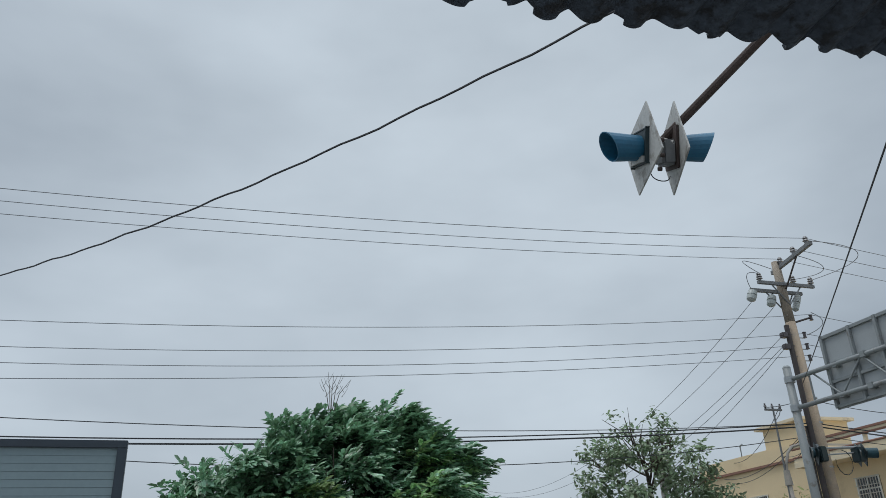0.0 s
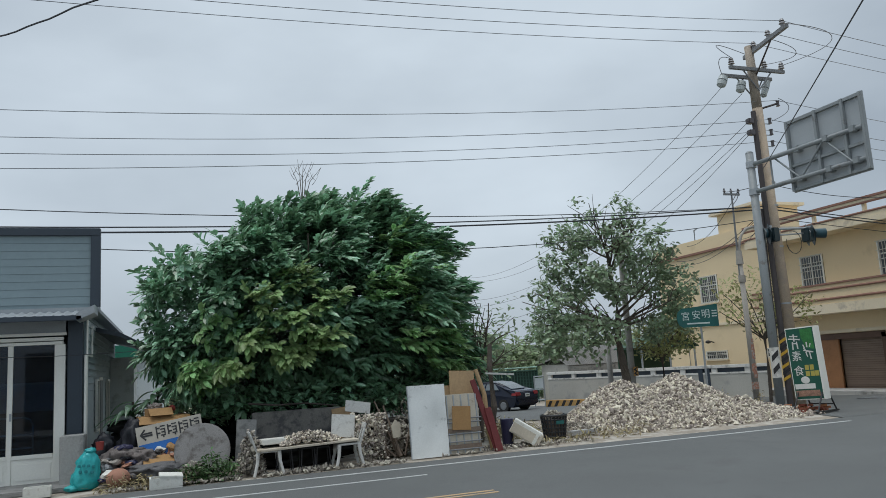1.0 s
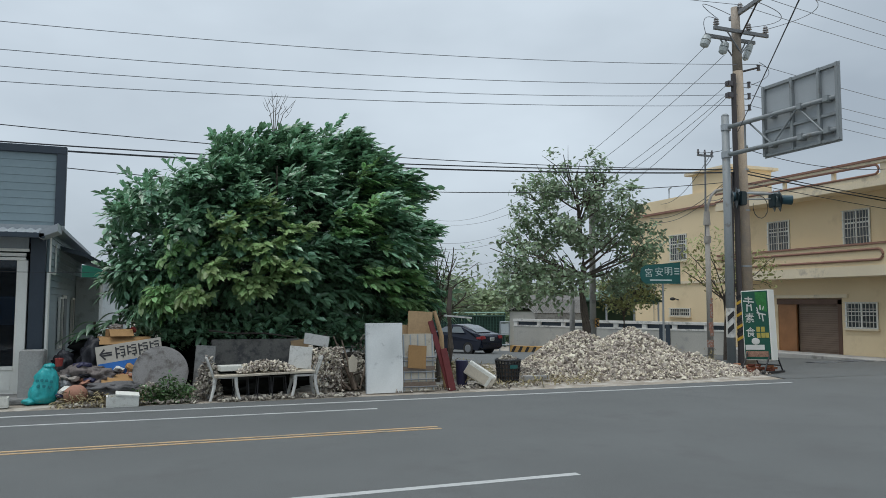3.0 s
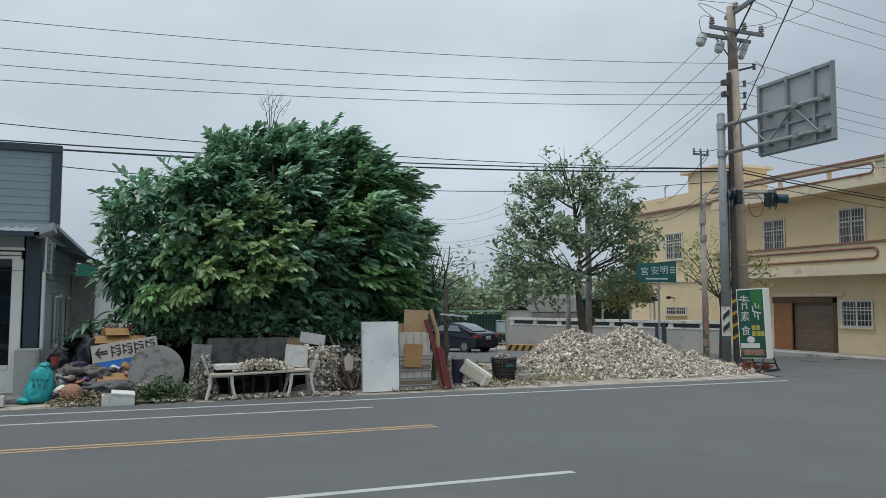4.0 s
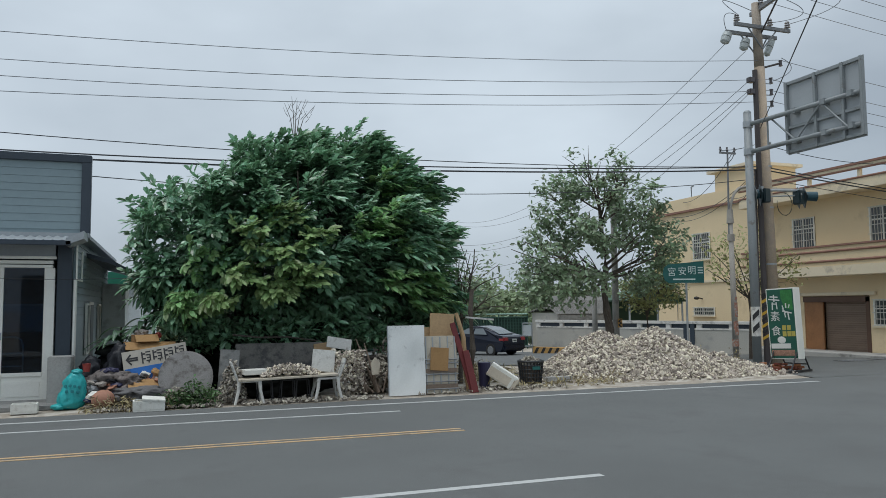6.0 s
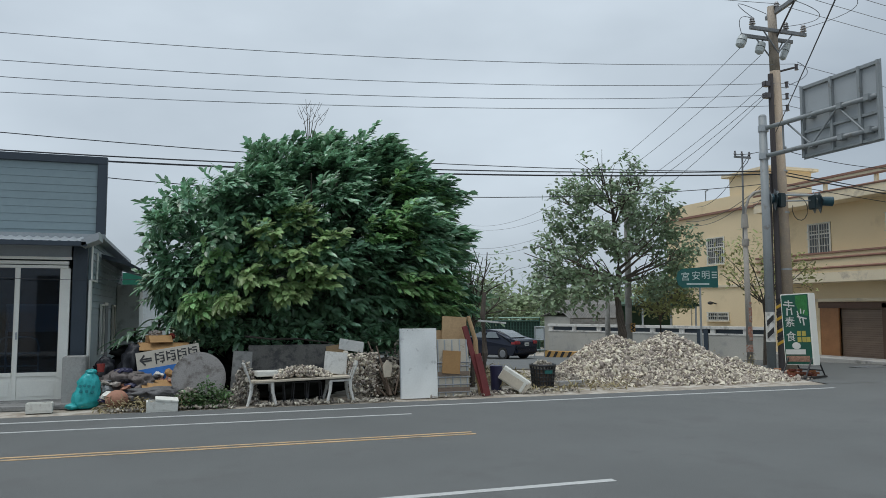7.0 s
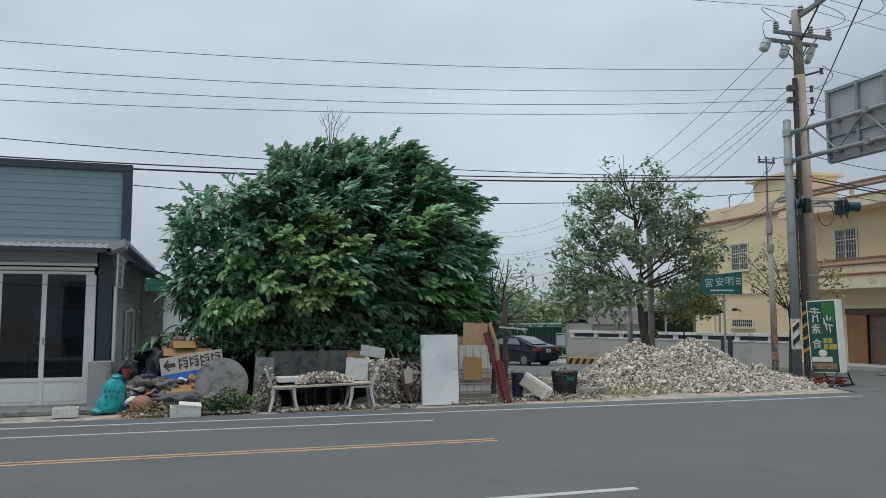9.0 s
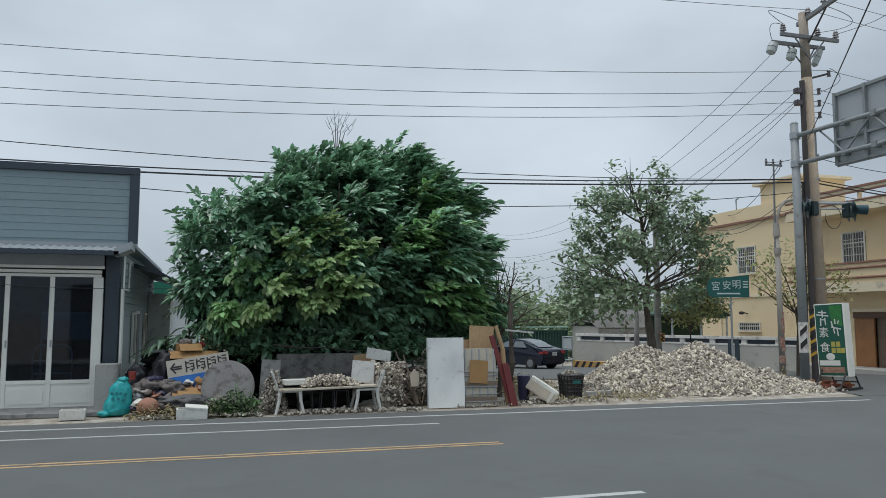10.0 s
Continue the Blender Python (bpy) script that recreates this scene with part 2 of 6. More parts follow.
ys = [-900, -60, 0, 10, 15.5, 17, 20, 25, 30, 36, 44, 52, 62, 90, 200, 900, 2500]
tagged(make("ground", strip([(y, -1500, 1500) for y in ys], -0.02, 40), DIRT), "bare pale dirt ground with gravel", "ground", kind="structure")
tagged(make("road_main", strip([(y, -400, 400) for y in (2.6, 8, 12, 15.45)], 0.0, 40), ASPHALT), "grey worn asphalt of the main road", "road", kind="structure")
SIDE = [(15.45, 15.6, 90), (18.4, 16.6, 90), (18.45, 16.6, 24.5), (22, 16.6, 24.5), (24, 15.0, 24.3), (27, 9.0, 24.2), (30, 5.0, 22.6), (36, 3.0, 19.9), (40, 1.0, 18.0), (48, -1.0, 15.5), (62, -4, 12)]
tagged(make("road_side", strip(SIDE, 0.004), ASPHALT), "grey asphalt of the side street", "road", kind="structure")
tagged(make("pavement", box(-400, 400, -1.2, 2.6, -0.02, 0.15), CONCRETE), "plain concrete pavement slab by the road", "pavement", kind="structure")


def line(name, x0, x1, y0, y1, mat, label):
    tagged(make(name, box(x0, x1, y0, y1, 0.0, 0.006), mat), label, "road marking", kind="structure")


line("white_edge_line", -60, 15.0, 14.63, 14.74, WHITE_LINE, "thin worn white edge line on asphalt")
line("white_lane_line", -60, 4.0, 13.55, 13.64, WHITE_LINE, "thin white line on asphalt")
line("yellow_line", -60, 4.3, 11.26, 11.34, YELLOW_LINE, "yellow centre line on asphalt")
line("yellow_line", -60, 4.3, 11.08, 11.16, YELLOW_LINE, "yellow centre line on asphalt")
line("white_dash", 0.2, 4.6, 7.57, 7.69, WHITE_LINE, "white lane dash on asphalt")


# ---- the metal-clad shop ----
def shop():
    s = thing("shop_building", -9, 17.8, 0, "grey-blue metal clad shop with sliding glass doors", "building")
    X1, XS, D = 7.35, 7.09, 9.0            # right end and depth, from the base point
    # parapet with long lap boards
    part("parapet_back", box(-3, X1 - 0.02, 0.05, 0.14, 3.45, 5.1), GREY_CLAD, s)
    k = 0
    z = 3.6
    while z < 5.05:
        part("cladding_board", prism([(0.0, z), (-0.012, z + 0.003), (-0.006, z + 0.1595), (0.0, z + 0.1595)], -(X1 - 0.16), 3.0, m=pose(0, 0.05, 0, 0, 0, 90)), GREY_CLAD, s)
        z += 0.16
    part("parapet_frame", box(-3, X1 + 0.02, -0.02, 0.16, 5.04, 5.2, 0.01), DARK_FRAME, s)
    part("parapet_frame", box(X1 - 0.17, X1 + 0.02, -0.02, 0.16, 3.52, 5.04, 0.01), DARK_FRAME, s)
    part("ledge", box(-3, X1 + 0.02, -0.06, 0.14, 3.42, 3.52, 0.01), GREY_PAINT, s)
    # corrugated canopy
    verts, faces = [], []
    n = 330
    for i in range(n + 1):
        x = -3 + (X1 + 3 - 0.3) * i / n
        w = 0.018 * math.sin(i * 2 * math.pi / 5.5)
        verts += [(x, -0.05, 3.44 + w), (x, -0.75, 3.30 + w)]
    for i in range(n):
        faces.append((2 * i, 2 * i + 1, 2 * i + 3, 2 * i + 2))
    can = soup("canopy", verts, faces, GREY_PAINT, s)
    mod = can.modifiers.new("thick", "SOLIDIFY")
    mod.thickness = 0.02
    part("gutter", box(-3, X1 - 0.25, -0.8, -0.72, 3.2, 3.3, 0.01), DARK_FRAME, s)
    part("flashing", prism([(X1 - 0.35, 3.2), (X1 - 0.02, 3.34), (X1 - 0.02, 3.5), (X1 - 0.35, 3.34)], -0.8, 0.0), GALV, s)
    # beam box and door head
    part("fascia", box(-3, X1 - 0.62, -0.02, 0.1, 3.02, 3.4), GREY_PAINT, s)
    part("fascia_rail", box(-3, X1 - 0.6, -0.06, -0.02, 2.96, 3.02, 0.006), WHITE_METAL, s)
    part("door_head", box(-3, X1 - 0.66, -0.03, 0.1, 2.86, 2.93, 0.006), WHITE_METAL, s)
    part("door_head", box(-3, X1 - 0.66, -0.05, 0.1, 2.78, 2.84, 0.006), WHITE_METAL, s)
    # corner column and side
    part("corner_column", box(X1 - 0.58, X1 - 0.3, -0.06, 0.2, 0.0, 3.3, 0.01), DARK_FRAME, s)
    part("door_jamb", box(X1 - 0.82, X1 - 0.62, -0.03, 0.12, 0.0, 2.78, 0.01), WHITE_METAL, s)
    part("side_wall", box(XS - 0.1, XS, 0.16, D, 0.0, 3.42), GREY_CLAD, s)
    z = 0.3
    while z < 3.35:
        part("side_board", prism([(0.0, z), (0.026, z + 0.004), (0.004, z + 0.145), (0.0, z + 0.145)], 0.2, D, m=pose(XS, 0, 0)), GREY_CLAD, s)
        z += 0.15
    part("downpipe", rod((XS + 0.02, -0.02, 0.1), (XS + 0.02, -0.02, 2.55), 0.03), WHITE_METAL, s)
    part("downpipe", rod((XS + 0.02, 0.14, 0.1), (XS + 0.02, 0.14, 2.55), 0.028), WHITE_METAL, s)
    for a in ((-0.02, 1.1, 2.52, 2.56), (-0.02, 0.04, 2.56, 3.3), (1.04, 1.1, 2.56, 3.2)):
        part("side_frame", box(XS + 0.03, XS + 0.06, *a), WHITE_METAL, s)
    for y in (2.1, 5.3):
        w = part("side_window", box(XS + 0.03, XS + 0.05, y, y + 0.6, 0.9, 2.0), HOUSE_GLASS, s, "white-framed side window")
        for q in ((y - 0.05, y + 0.0, 0.85, 2.05), (y + 0.6, y + 0.65, 0.85, 2.05), (y, y + 0.6, 0.85, 0.9), (y, y + 0.6, 2.0, 2.05)):
            part("window_frame", box(XS + 0.03, XS + 0.08, *q), WHITE_METAL, w)
    part("roof_side", box(-3, X1, 0.14, D, 3.42, 3.5), GREY_PAINT, s)
    part("side_door_frame", box(XS, XS + 0.04, 3.2, 4.1, 0.0, 2.1, 0.01), WHITE_METAL, s)
    part("side_door_panel", box(XS + 0.04, XS + 0.05, 3.28, 4.02, 0.05, 2.02), DARK_FRAME, s)
    # lower lean-to behind
    part("lean_to_roof", prism([(X1 - 3, 4.0), (X1 + 0.3, 3.1), (X1 + 1.2, 2.6), (X1 + 1.2, 2.52), (X1 + 0.3, 3.0), (X1 - 3, 3.9)], 2.2, 9.0), DARK_FRAME, s)
    part("lean_to_wall", box(XS + 0.03, X1 + 0.4, 6.8, 9.0, 0, 2.66), PALE_SHEET, s)
    # inside
    part("inner_wall", box(-3, XS - 0.1, D - 0.1, D, 0, 3.42), OLD_CONCRETE, s)
    part("inner_floor", box(-3, XS - 0.1, 0.1, D, 0.0, 0.08), CONCRETE, s)
    part("inner_side", box(-3.1, -3, 0, D, 0, 3.42), OLD_CONCRETE, s)
    # sliding doors
    x = X1 - 0.8
    for i in range(9):
        a = x - 0.84 * (i + 1)
        d = part("sliding_door", box(a, a + 0.075, -0.02, 0.06, 0.06, 2.78, 0.006), WHITE_METAL, s, "white aluminium sliding door")
        part("stile", box(a + 0.815, a + 0.84, 0.0, 0.05, 0.06, 2.78, 0.004), WHITE_METAL, d)
        part("lower_panel", box(a + 0.075, a + 0.815, 0.0, 0.05, 0.06, 0.54, 0.004), WHITE_METAL, d)
        part("panel_bead", box(a + 0.13, a + 0.78, -0.012, 0.0, 0.13, 0.45, 0.005), WHITE_METAL, d)
        part("rail", box(a + 0.075, a + 0.815, -0.02, 0.06, 0.54, 0.62, 0.006), WHITE_METAL, d)
        part("pane", box(a + 0.075, a + 0.815, 0.015, 0.025, 0.62, 2.78), TINTED, d, "dark tinted glass pane").visible_shadow = False
        part("pull", box(a + 0.03, a + 0.06, -0.045, -0.02, 1.3, 1.45, 0.004), GALV, d)
    part("threshold", box(-3, X1 - 0.6, -0.1, 0.12, 0.0, 0.06), CONCRETE, s)
    return s


TINTED = glass("tinted_glass", (0.1, 0.2, 0.33))
PALE_SHEET = material("pale_sheet_wall", (0.6, 0.66, 0.68), 0.55, vary=0.12, scale=1.2, second=(0.4, 0.44, 0.45), stain=0.3)
shop()
# panel and tube frame added indoors to give the glass its pale shapes
brd = thing("added_panel", -3.3, 20.1, 0.05, "pale panel on a steel stand, added behind the shop glass", "board")
part("panel", box(-0.55, 0.55, 0, 0.03, 1.35, 1.95, 0.006), PALE_SHEET, brd)
part("top_rail", box(-0.6, 0.6, -0.01, 0.04, 1.95, 2.0, 0.006), WHITE_METAL, brd)
for x in (-0.57, 0.57):
    part("upright", rod((x, 0.02, 0), (x, 0.02, 1.95), 0.025), WHITE_METAL, brd)
rack = thing("added_tube_frame", -3.45, 19.2, 0.05, "bent steel tube frame, added behind the shop glass", "trolley")
part("loop", tube([(-0.4, 0, 0), (-0.4, 0, 1.05), (-0.36, 0, 1.2), (-0.25, 0, 1.26), (0.25, 0, 1.26), (0.36, 0, 1.2), (0.4, 0, 1.05), (0.4, 0, 0)], 0.022, 8), WHITE_METAL, rack)
for z in (0.3, 0.62, 0.9):
    part("crossbar", rod((-0.4, 0, z), (0.4, 0, z), 0.018), WHITE_METAL, rack)
part("shelf", box(-0.4, 0.4, 0.02, 0.5, 0.3, 0.33, 0.005), GALV, rack)
for x in (-0.38, 0.38):
    part("rear_leg", rod((x, 0.5, 0), (x, 0.5, 0.33), 0.018), WHITE_METAL, rack)
tagged(make("low_pillar", box(-2.26, -1.83, 16.95, 17.55, -0.02, 0.97, 0.015), CONCRETE), "short plain concrete pillar beside the shop", "pillar")
tagged(make("shop_kerb", box(-60, -1.8, 16.5, 17.75, -0.02, 0.07, 0.02), OLD_CONCRETE), "worn concrete step strip in front of the shop", "pavement", kind="structure")


# ---- the yellow house ----
def barred_window(parent, x, y0, y1, z0, z1, cols=7, rows=4):
    """A window in a wall that faces -x, with white bars."""
    w = part("window", box(x - 0.02, x + 0.04, y0, y1, z0, z1), HOUSE_GLASS, parent, "white-barred window with dark glass")
    for a, b, c, d in ((y0, y1, z0, z0 + 0.06), (y0, y1, z1 - 0.06, z1), (y0, y0 + 0.06, z0 + 0.06, z1 - 0.06), (y1 - 0.06, y1, z0 + 0.06, z1 - 0.06)):
        part("frame", box(x - 0.06, x - 0.02, a, b, c, d), WHITE_METAL, w)
    part("mullion", box(x - 0.05, x - 0.02, (y0 + y1) / 2 - 0.03, (y0 + y1) / 2 + 0.03, z0 + 0.06, z1 - 0.06), WHITE_METAL, w)
    part("transom", box(x - 0.05, x - 0.02, y0 + 0.06, y1 - 0.06, z0 + (z1 - z0) * 0.62, z0 + (z1 - z0) * 0.66), WHITE_METAL, w)
    for i in range(1, cols + 2):
        y = y0 + (y1 - y0) * i / (cols + 2)
        part("bar", box(x - 0.1, x - 0.08, y - 0.01, y + 0.01, z0, z1), CREAM_METAL, w)
    for i in range(rows + 1):
        z = z0 + 0.02 + (z1 - z0 - 0.04) * i / rows
        part("crossbar", box(x - 0.115, x - 0.1, y0 - 0.02, y1 + 0.02, z - 0.014, z + 0.014), CREAM_METAL, w)
    part("sill", box(x - 0.12, x, y0 - 0.06, y1 + 0.06, z0 - 0.07, z0, 0.01), CREAM, w)


def stadium(y0, y1, z0, z1, x, r=0.035, n=8):
    """A raised bar round a long slot with rounded near end."""
    h = (z1 - z0) / 2
    pts = [(x, y1, z0), (x, y0 + h, z0)]
    pts += [(x, y0 + h - h * math.sin(math.pi * i / n), z0 + h - h * math.cos(math.pi * i / n)) for i in range(1, n)]
    pts += [(x, y0 + h, z1), (x, y1, z1)]
    return tube(pts, r, 8)


def house():
    h = thing("yellow_house", 25.2, 28.9, 0, "two-storey yellow plastered house with brown trim", "house")
    h.matrix_world = pose(0, 0, 0)
    B = -0.9
    WX = 26.2
    # ground floor wall, with the garage opening between y 23.4 and 26.1
    part("wall", box(WX, 36, 10, 23.1, B, 3.1), YELLOW_WALL, h)
    part("wall", box(WX, 36, 26.3, 29.0, B, 3.1), YELLOW_WALL, h)
    part("wall", box(WX, WX + 0.3, 23.1, 26.3, 2.1, 3.1), YELLOW_WALL, h)
    part("wall", box(WX, 36, 18, 29.0, 3.1, 7.0), YELLOW_WALL, h)
    part("wall", box(25.25, 26.2, 10, 19.75, B, 7.35), YELLOW_WALL, h)
    part("garage_wall", box(29, 36, 23.1, 26.3, B, 3.1), OLD_CONCRETE, h)
    # balcony slab and balustrade
    part("balcony", box(25.2, WX, 19.75, 29.0, 3.02, 3.42, 0.01), CREAM, h)
    part("balustrade", box(25.26, 25.42, 19.75, 29.0, 3.42, 4.2, 0.01), YELLOW_WALL, h)
    part("brown_band", box(25.2, 25.27, 19.75, 29.0, 4.2, 4.28, 0.01), BROWN_TRIM, h)
    part("brown_band", stadium(20.25, 29.0, 3.62, 4.02, 25.24, 0.05), BROWN_TRIM, h)
    # roof parapet with open slot
    part("roof_slab", box(25.2, 36, 18, 29.0, 6.35, 6.6, 0.01), CREAM, h)
    part("parapet", box(25.24, 25.42, 19.75, 29.0, 6.6, 6.78, 0.01), CREAM, h)
    part("parapet_cap", box(25.2, 25.46, 19.75, 29.0, 7.2, 7.4, 0.01), CREAM, h)
    part("brown_band", box(25.16, 25.22, 19.75, 29.0, 7.3, 7.4, 0.01), BROWN_TRIM, h)
    part("brown_band", stadium(20.3, 29.0, 6.8, 7.16, 25.24, 0.045), BROWN_TRIM, h)
    for y in (19.75, 22.3, 24.8, 27.2):
        part("parapet_post", box(25.27, 25.41, y, y + (0.5 if y < 20 else 0.12), 6.78, 7.2), CREAM, h)
    part("pillar", box(25.16, 25.4, 19.3, 19.78, B, 7.5, 0.02), CREAM, h)
    # garage
    g = part("garage_door", box(WX + 0.2, WX + 0.24, 23.1, 25.3, B, 2.1), BROWN_DOOR, h, "brown roller shutter door")
    for i in range(28):
        part("shutter_slat", box(WX + 0.17, WX + 0.2, 23.1, 25.3, -0.45 + i * 0.09, -0.45 + i * 0.09 + 0.078), SHUTTER, g)
    part("garage_frame", box(WX - 0.02, WX + 0.2, 22.95, 23.15, B, 2.15, 0.01), BROWN_DOOR, h)
    part("garage_frame", box(WX - 0.02, WX + 0.2, 22.95, 26.35, 1.95, 2.2, 0.01), BROWN_DOOR, h)
    part("side_leaf", box(WX + 0.02, WX + 0.1, 25.3, 26.35, B, 2.0, 0.01), WOOD_DOOR, h, "orange-brown wooden door leaf")
    part("garage_lintel", box(WX - 0.12, WX, 22.6, 26.5, 2.22, 2.36, 0.01), CREAM, h)
    part("step", box(24.6, WX, 18, 29.0, B, ground_z(23) + 0.12, 0.02), CONCRETE, h)
    barred_window(h, WX, 21.3, 22.75, 1.0, 2.05)
    barred_window(h, WX, 25.5, 26.75, 4.3, 5.65)
    barred_window(h, WX, 21.5, 22.75, 4.25, 5.72)
    # rear wing, set back
    part("rear_wall", box(27.0, 36, 29.0, 38.4, B, 7.4), YELLOW_WALL, h)
    part("rear_band", box(26.92, 27.0, 29.0, 38.45, 3.05, 3.2, 0.01), CREAM, h)
    part("rear_cornice", box(26.85, 27.0, 29.0, 38.5, 7.0, 7.12, 0.01), BROWN_TRIM, h)
    part("rear_parapet", box(26.9, 27.1, 29.0, 38.45, 7.12, 7.8, 0.01), YELLOW_WALL, h)
    part("stair_tower", box(27.1, 29.9, 30.2, 32.9, 7.0, 8.8), YELLOW_WALL, h)
    part("tower_roof", box(26.85, 30.15, 29.95, 33.25, 8.8, 8.95, 0.01), CREAM, h)
    barred_window(h, 27.0, 33.3, 34.7, 4.3, 5.75)
    part("meter_pipe", tube([(26.95, 36.2, 0.2), (26.95, 36.2, 2.6), (26.95, 36.0, 2.9)], 0.03), GALV, h)
    barred_window(h, 27.0, 33.1, 34.8, 1.3, 1.75, 9, 2)
    barred_window(h, 27.0, 29.6, 30.3, 1.3, 1.75, 3, 2)
    part("vent_pipe", tube([(27.6, 35.5, 7.7), (27.6, 35.5, 8.5), (27.6, 35.3, 8.55)], 0.05), GALV, h)
    part("rear_roof", box(27.1, 36, 29.0, 38.4, 7.4, 7.5), CONCRETE, h)
    return h


BROWN_DOOR = material("brown_door", (0.11, 0.06, 0.038), 0.6, vary=0.15, scale=3)
SHUTTER = material("shutter_brown", (0.2, 0.14, 0.1), 0.55, vary=0.12, scale=2, rand=0.06)
WOOD_DOOR = material("orange_wood", (0.33, 0.15, 0.06), 0.55, vary=0.25, scale=2.5, fine=30)
house()


# ---- boundary wall of the house ----
def yard_wall():
    a, b = Vector((19.0, 38.0)), Vector((24.2, 27.3))
    d = (b - a).normalized()
    yaw = math.degrees(math.atan2(d.y, d.x))
    L = (b - a).length
    w = thing("yard_wall", a.x, a.y, ground_z(33) - 0.05, "grey plastered yard wall with white coping and open slots", "wall", kind="structure", rz=yaw)
    part("base", box(0, L, 0, 0.18, -0.6, 1.25, 0.01), YARD_GREY, w)
    part("coping", box(-0.05, L, -0.04, 0.22, 1.52, 1.66, 0.01), WHITE_WALL, w)
    part("course", box(-0.02, L, -0.02, 0.2, 1.25, 1.33, 0.008), WHITE_WALL, w)
    x = 0.0
    while x < L:
        part("pier", box(x, x + 0.25, 0.0, 0.18, 1.33, 1.52), WHITE_WALL, w)
        x += 1.55
    # slots and slits stay closed: dark pieces stand for their shade
    part("slot_shade", box(0, L, 0.1, 0.14, 1.33, 1.52), DARK_FRAME, w)
    for x in (L * 0.728, L * 0.756):
        part("slit_shade", box(x, x + 0.22, -0.03, 0.0, 0.55, 1.6), DARK_FRAME, w)
    return w


YARD_GREY = material("grey_plaster", (0.44, 0.43, 0.39), 0.9, vary=0.14, scale=0.8, fine=25, second=(0.34, 0.335, 0.32), stain=0.3)
WHITE_WALL = material("white_wall_paint", (0.68, 0.67, 0.63), 0.85, vary=0.12, scale=1.2, second=(0.33, 0.32, 0.3), stain=0.3)
yard_wall()


# ---- poles, sign gantry and lines ----
def utility_pole():
    p = thing("utility_pole", 18.85, 20.4, ground_z(20.4), "weathered brown utility pole with crossarms and transformers fuses", "utility pole")
    part("shaft", rod((0.14, 0, -0.2), (-0.03, 0, 10.05), 0.245, 0.168, 18), POLE_BROWN, p, smooth=True)
    part("shaft_top", rod((-0.03, 0, 10.05), (-0.08, 0, 12.3), 0.166, 0.14, 18), POLE_TOP, p, "grey weathered pole top", smooth=True)
    part("riser_pipe", rod((-0.28, -0.1, 0), (-0.32, -0.1, 9.9), 0.1, 0.085, 12), POLE_DARK, p)
    part("cable_pipe", rod((-0.5, -0.05, 0), (-0.42, -0.05, 6.5), 0.035), POLE_DARK, p)
    top = part("top_crossarm", box(-0.06, 0.06, -2.2, 0.45, 12.0, 12.14, 0.008, m=pose(0, 0, 0, 0, 0, -12)), GREY_ARM, p)
    part("brace", rod((0, -0.1, 11.2), (-0.25, -1.2, 12.0), 0.03), POLE_DARK, top)
    ends = []
    for y in (-1.95, -1.1, -0.2):
        q = pose(0, 0, 0, 0, 0, -12) @ Vector((0, y, 12.14))
        i = part("insulator", rod(q, q + Vector((0, 0, 0.12)), 0.05, 0.06), PORCELAIN, top)
        for e, r in ((0.1, 0.1), (0.19, 0.085)):
            part("shed_ring", rod(q + Vector((0, 0, e)), q + Vector((0, 0, e + 0.07)), r, r * 0.6, 12), PORCELAIN, i)
        ends.append(q + Vector((18.85, 20.4, 0.2 + ground_z(20.4))))
    for y, z, a, b in ((-0.16, 11.4, -1.15, 1.2), (0.1, 11.2, -1.3, 0.85)):
        arm = part("crossarm", box(a, b, y - 0.05, y + 0.05, z - 0.06, z + 0.06, 0.008), GREY_ARM, p)
        part("brace", rod((a * 0.55, y, z), (0, y, z - 0.75), 0.025), GREY_ARM, arm)
        part("brace", rod((b * 0.55, y, z), (0, y, z - 0.75), 0.025), GREY_ARM, arm)
        if y < 0:
            for x in (a + 0.1, 0.35, b - 0.1):
                pin = part("insulator", rod((x, y, z + 0.06), (x, y, z + 0.34), 0.05, 0.045), PORCELAIN, arm)
                for e, r in ((0.12, 0.11), (0.2, 0.1), (0.28, 0.085)):
                    part("shed_ring", rod((x, y, z + e), (x, y, z + e + 0.06), r, r * 0.6, 12), PORCELAIN, pin)
    for x, z, tilt, r, h in ((-1.27, 11.0, 24, 0.15, 0.17), (-0.5, 10.86, 20, 0.14, 0.17), (0.55, 10.85, 26, 0.11, 0.28)):
        m = pose(x, 0.12, z, 0, tilt, 0)
        f = part("fuse_can", rod(m @ Vector((0, 0, -h)), m @ Vector((0, 0, -0.02)), r, r * 1.12, 16), FUSE_GREY, p, "pale grey fuse can", smooth=False)
        part("upper_can", rod(m @ Vector((0, 0, 0.01)), m @ Vector((0, 0, h)), r * 1.12, r, 16), FUSE_GREY, f)
        part("waist", rod(m @ Vector((0, 0, -0.02)), m @ Vector((0, 0, 0.01)), r * 0.9, r * 0.9, 16), GREY_ARM, f)
        part("dome", rod(m @ Vector((0, 0, h)), m @ Vector((0, 0, h + 0.05)), r, r * 0.5, 16), FUSE_GREY, f)
        part("foot", rod(m @ Vector((0, 0, -h - 0.06)), m @ Vector((0, 0, -h)), r * 0.45, r, 16), FUSE_GREY, f)
        part("terminal", rod(m @ Vector((0, 0, h + 0.05)), (x + 0.16, 0.1, 11.24), 0.035, 0.025), INSULATOR, f)
    part("side_arm", rod((0.1, 0, 10.05), (0.78, -0.1, 10.25), 0.035), POLE_DARK, p)
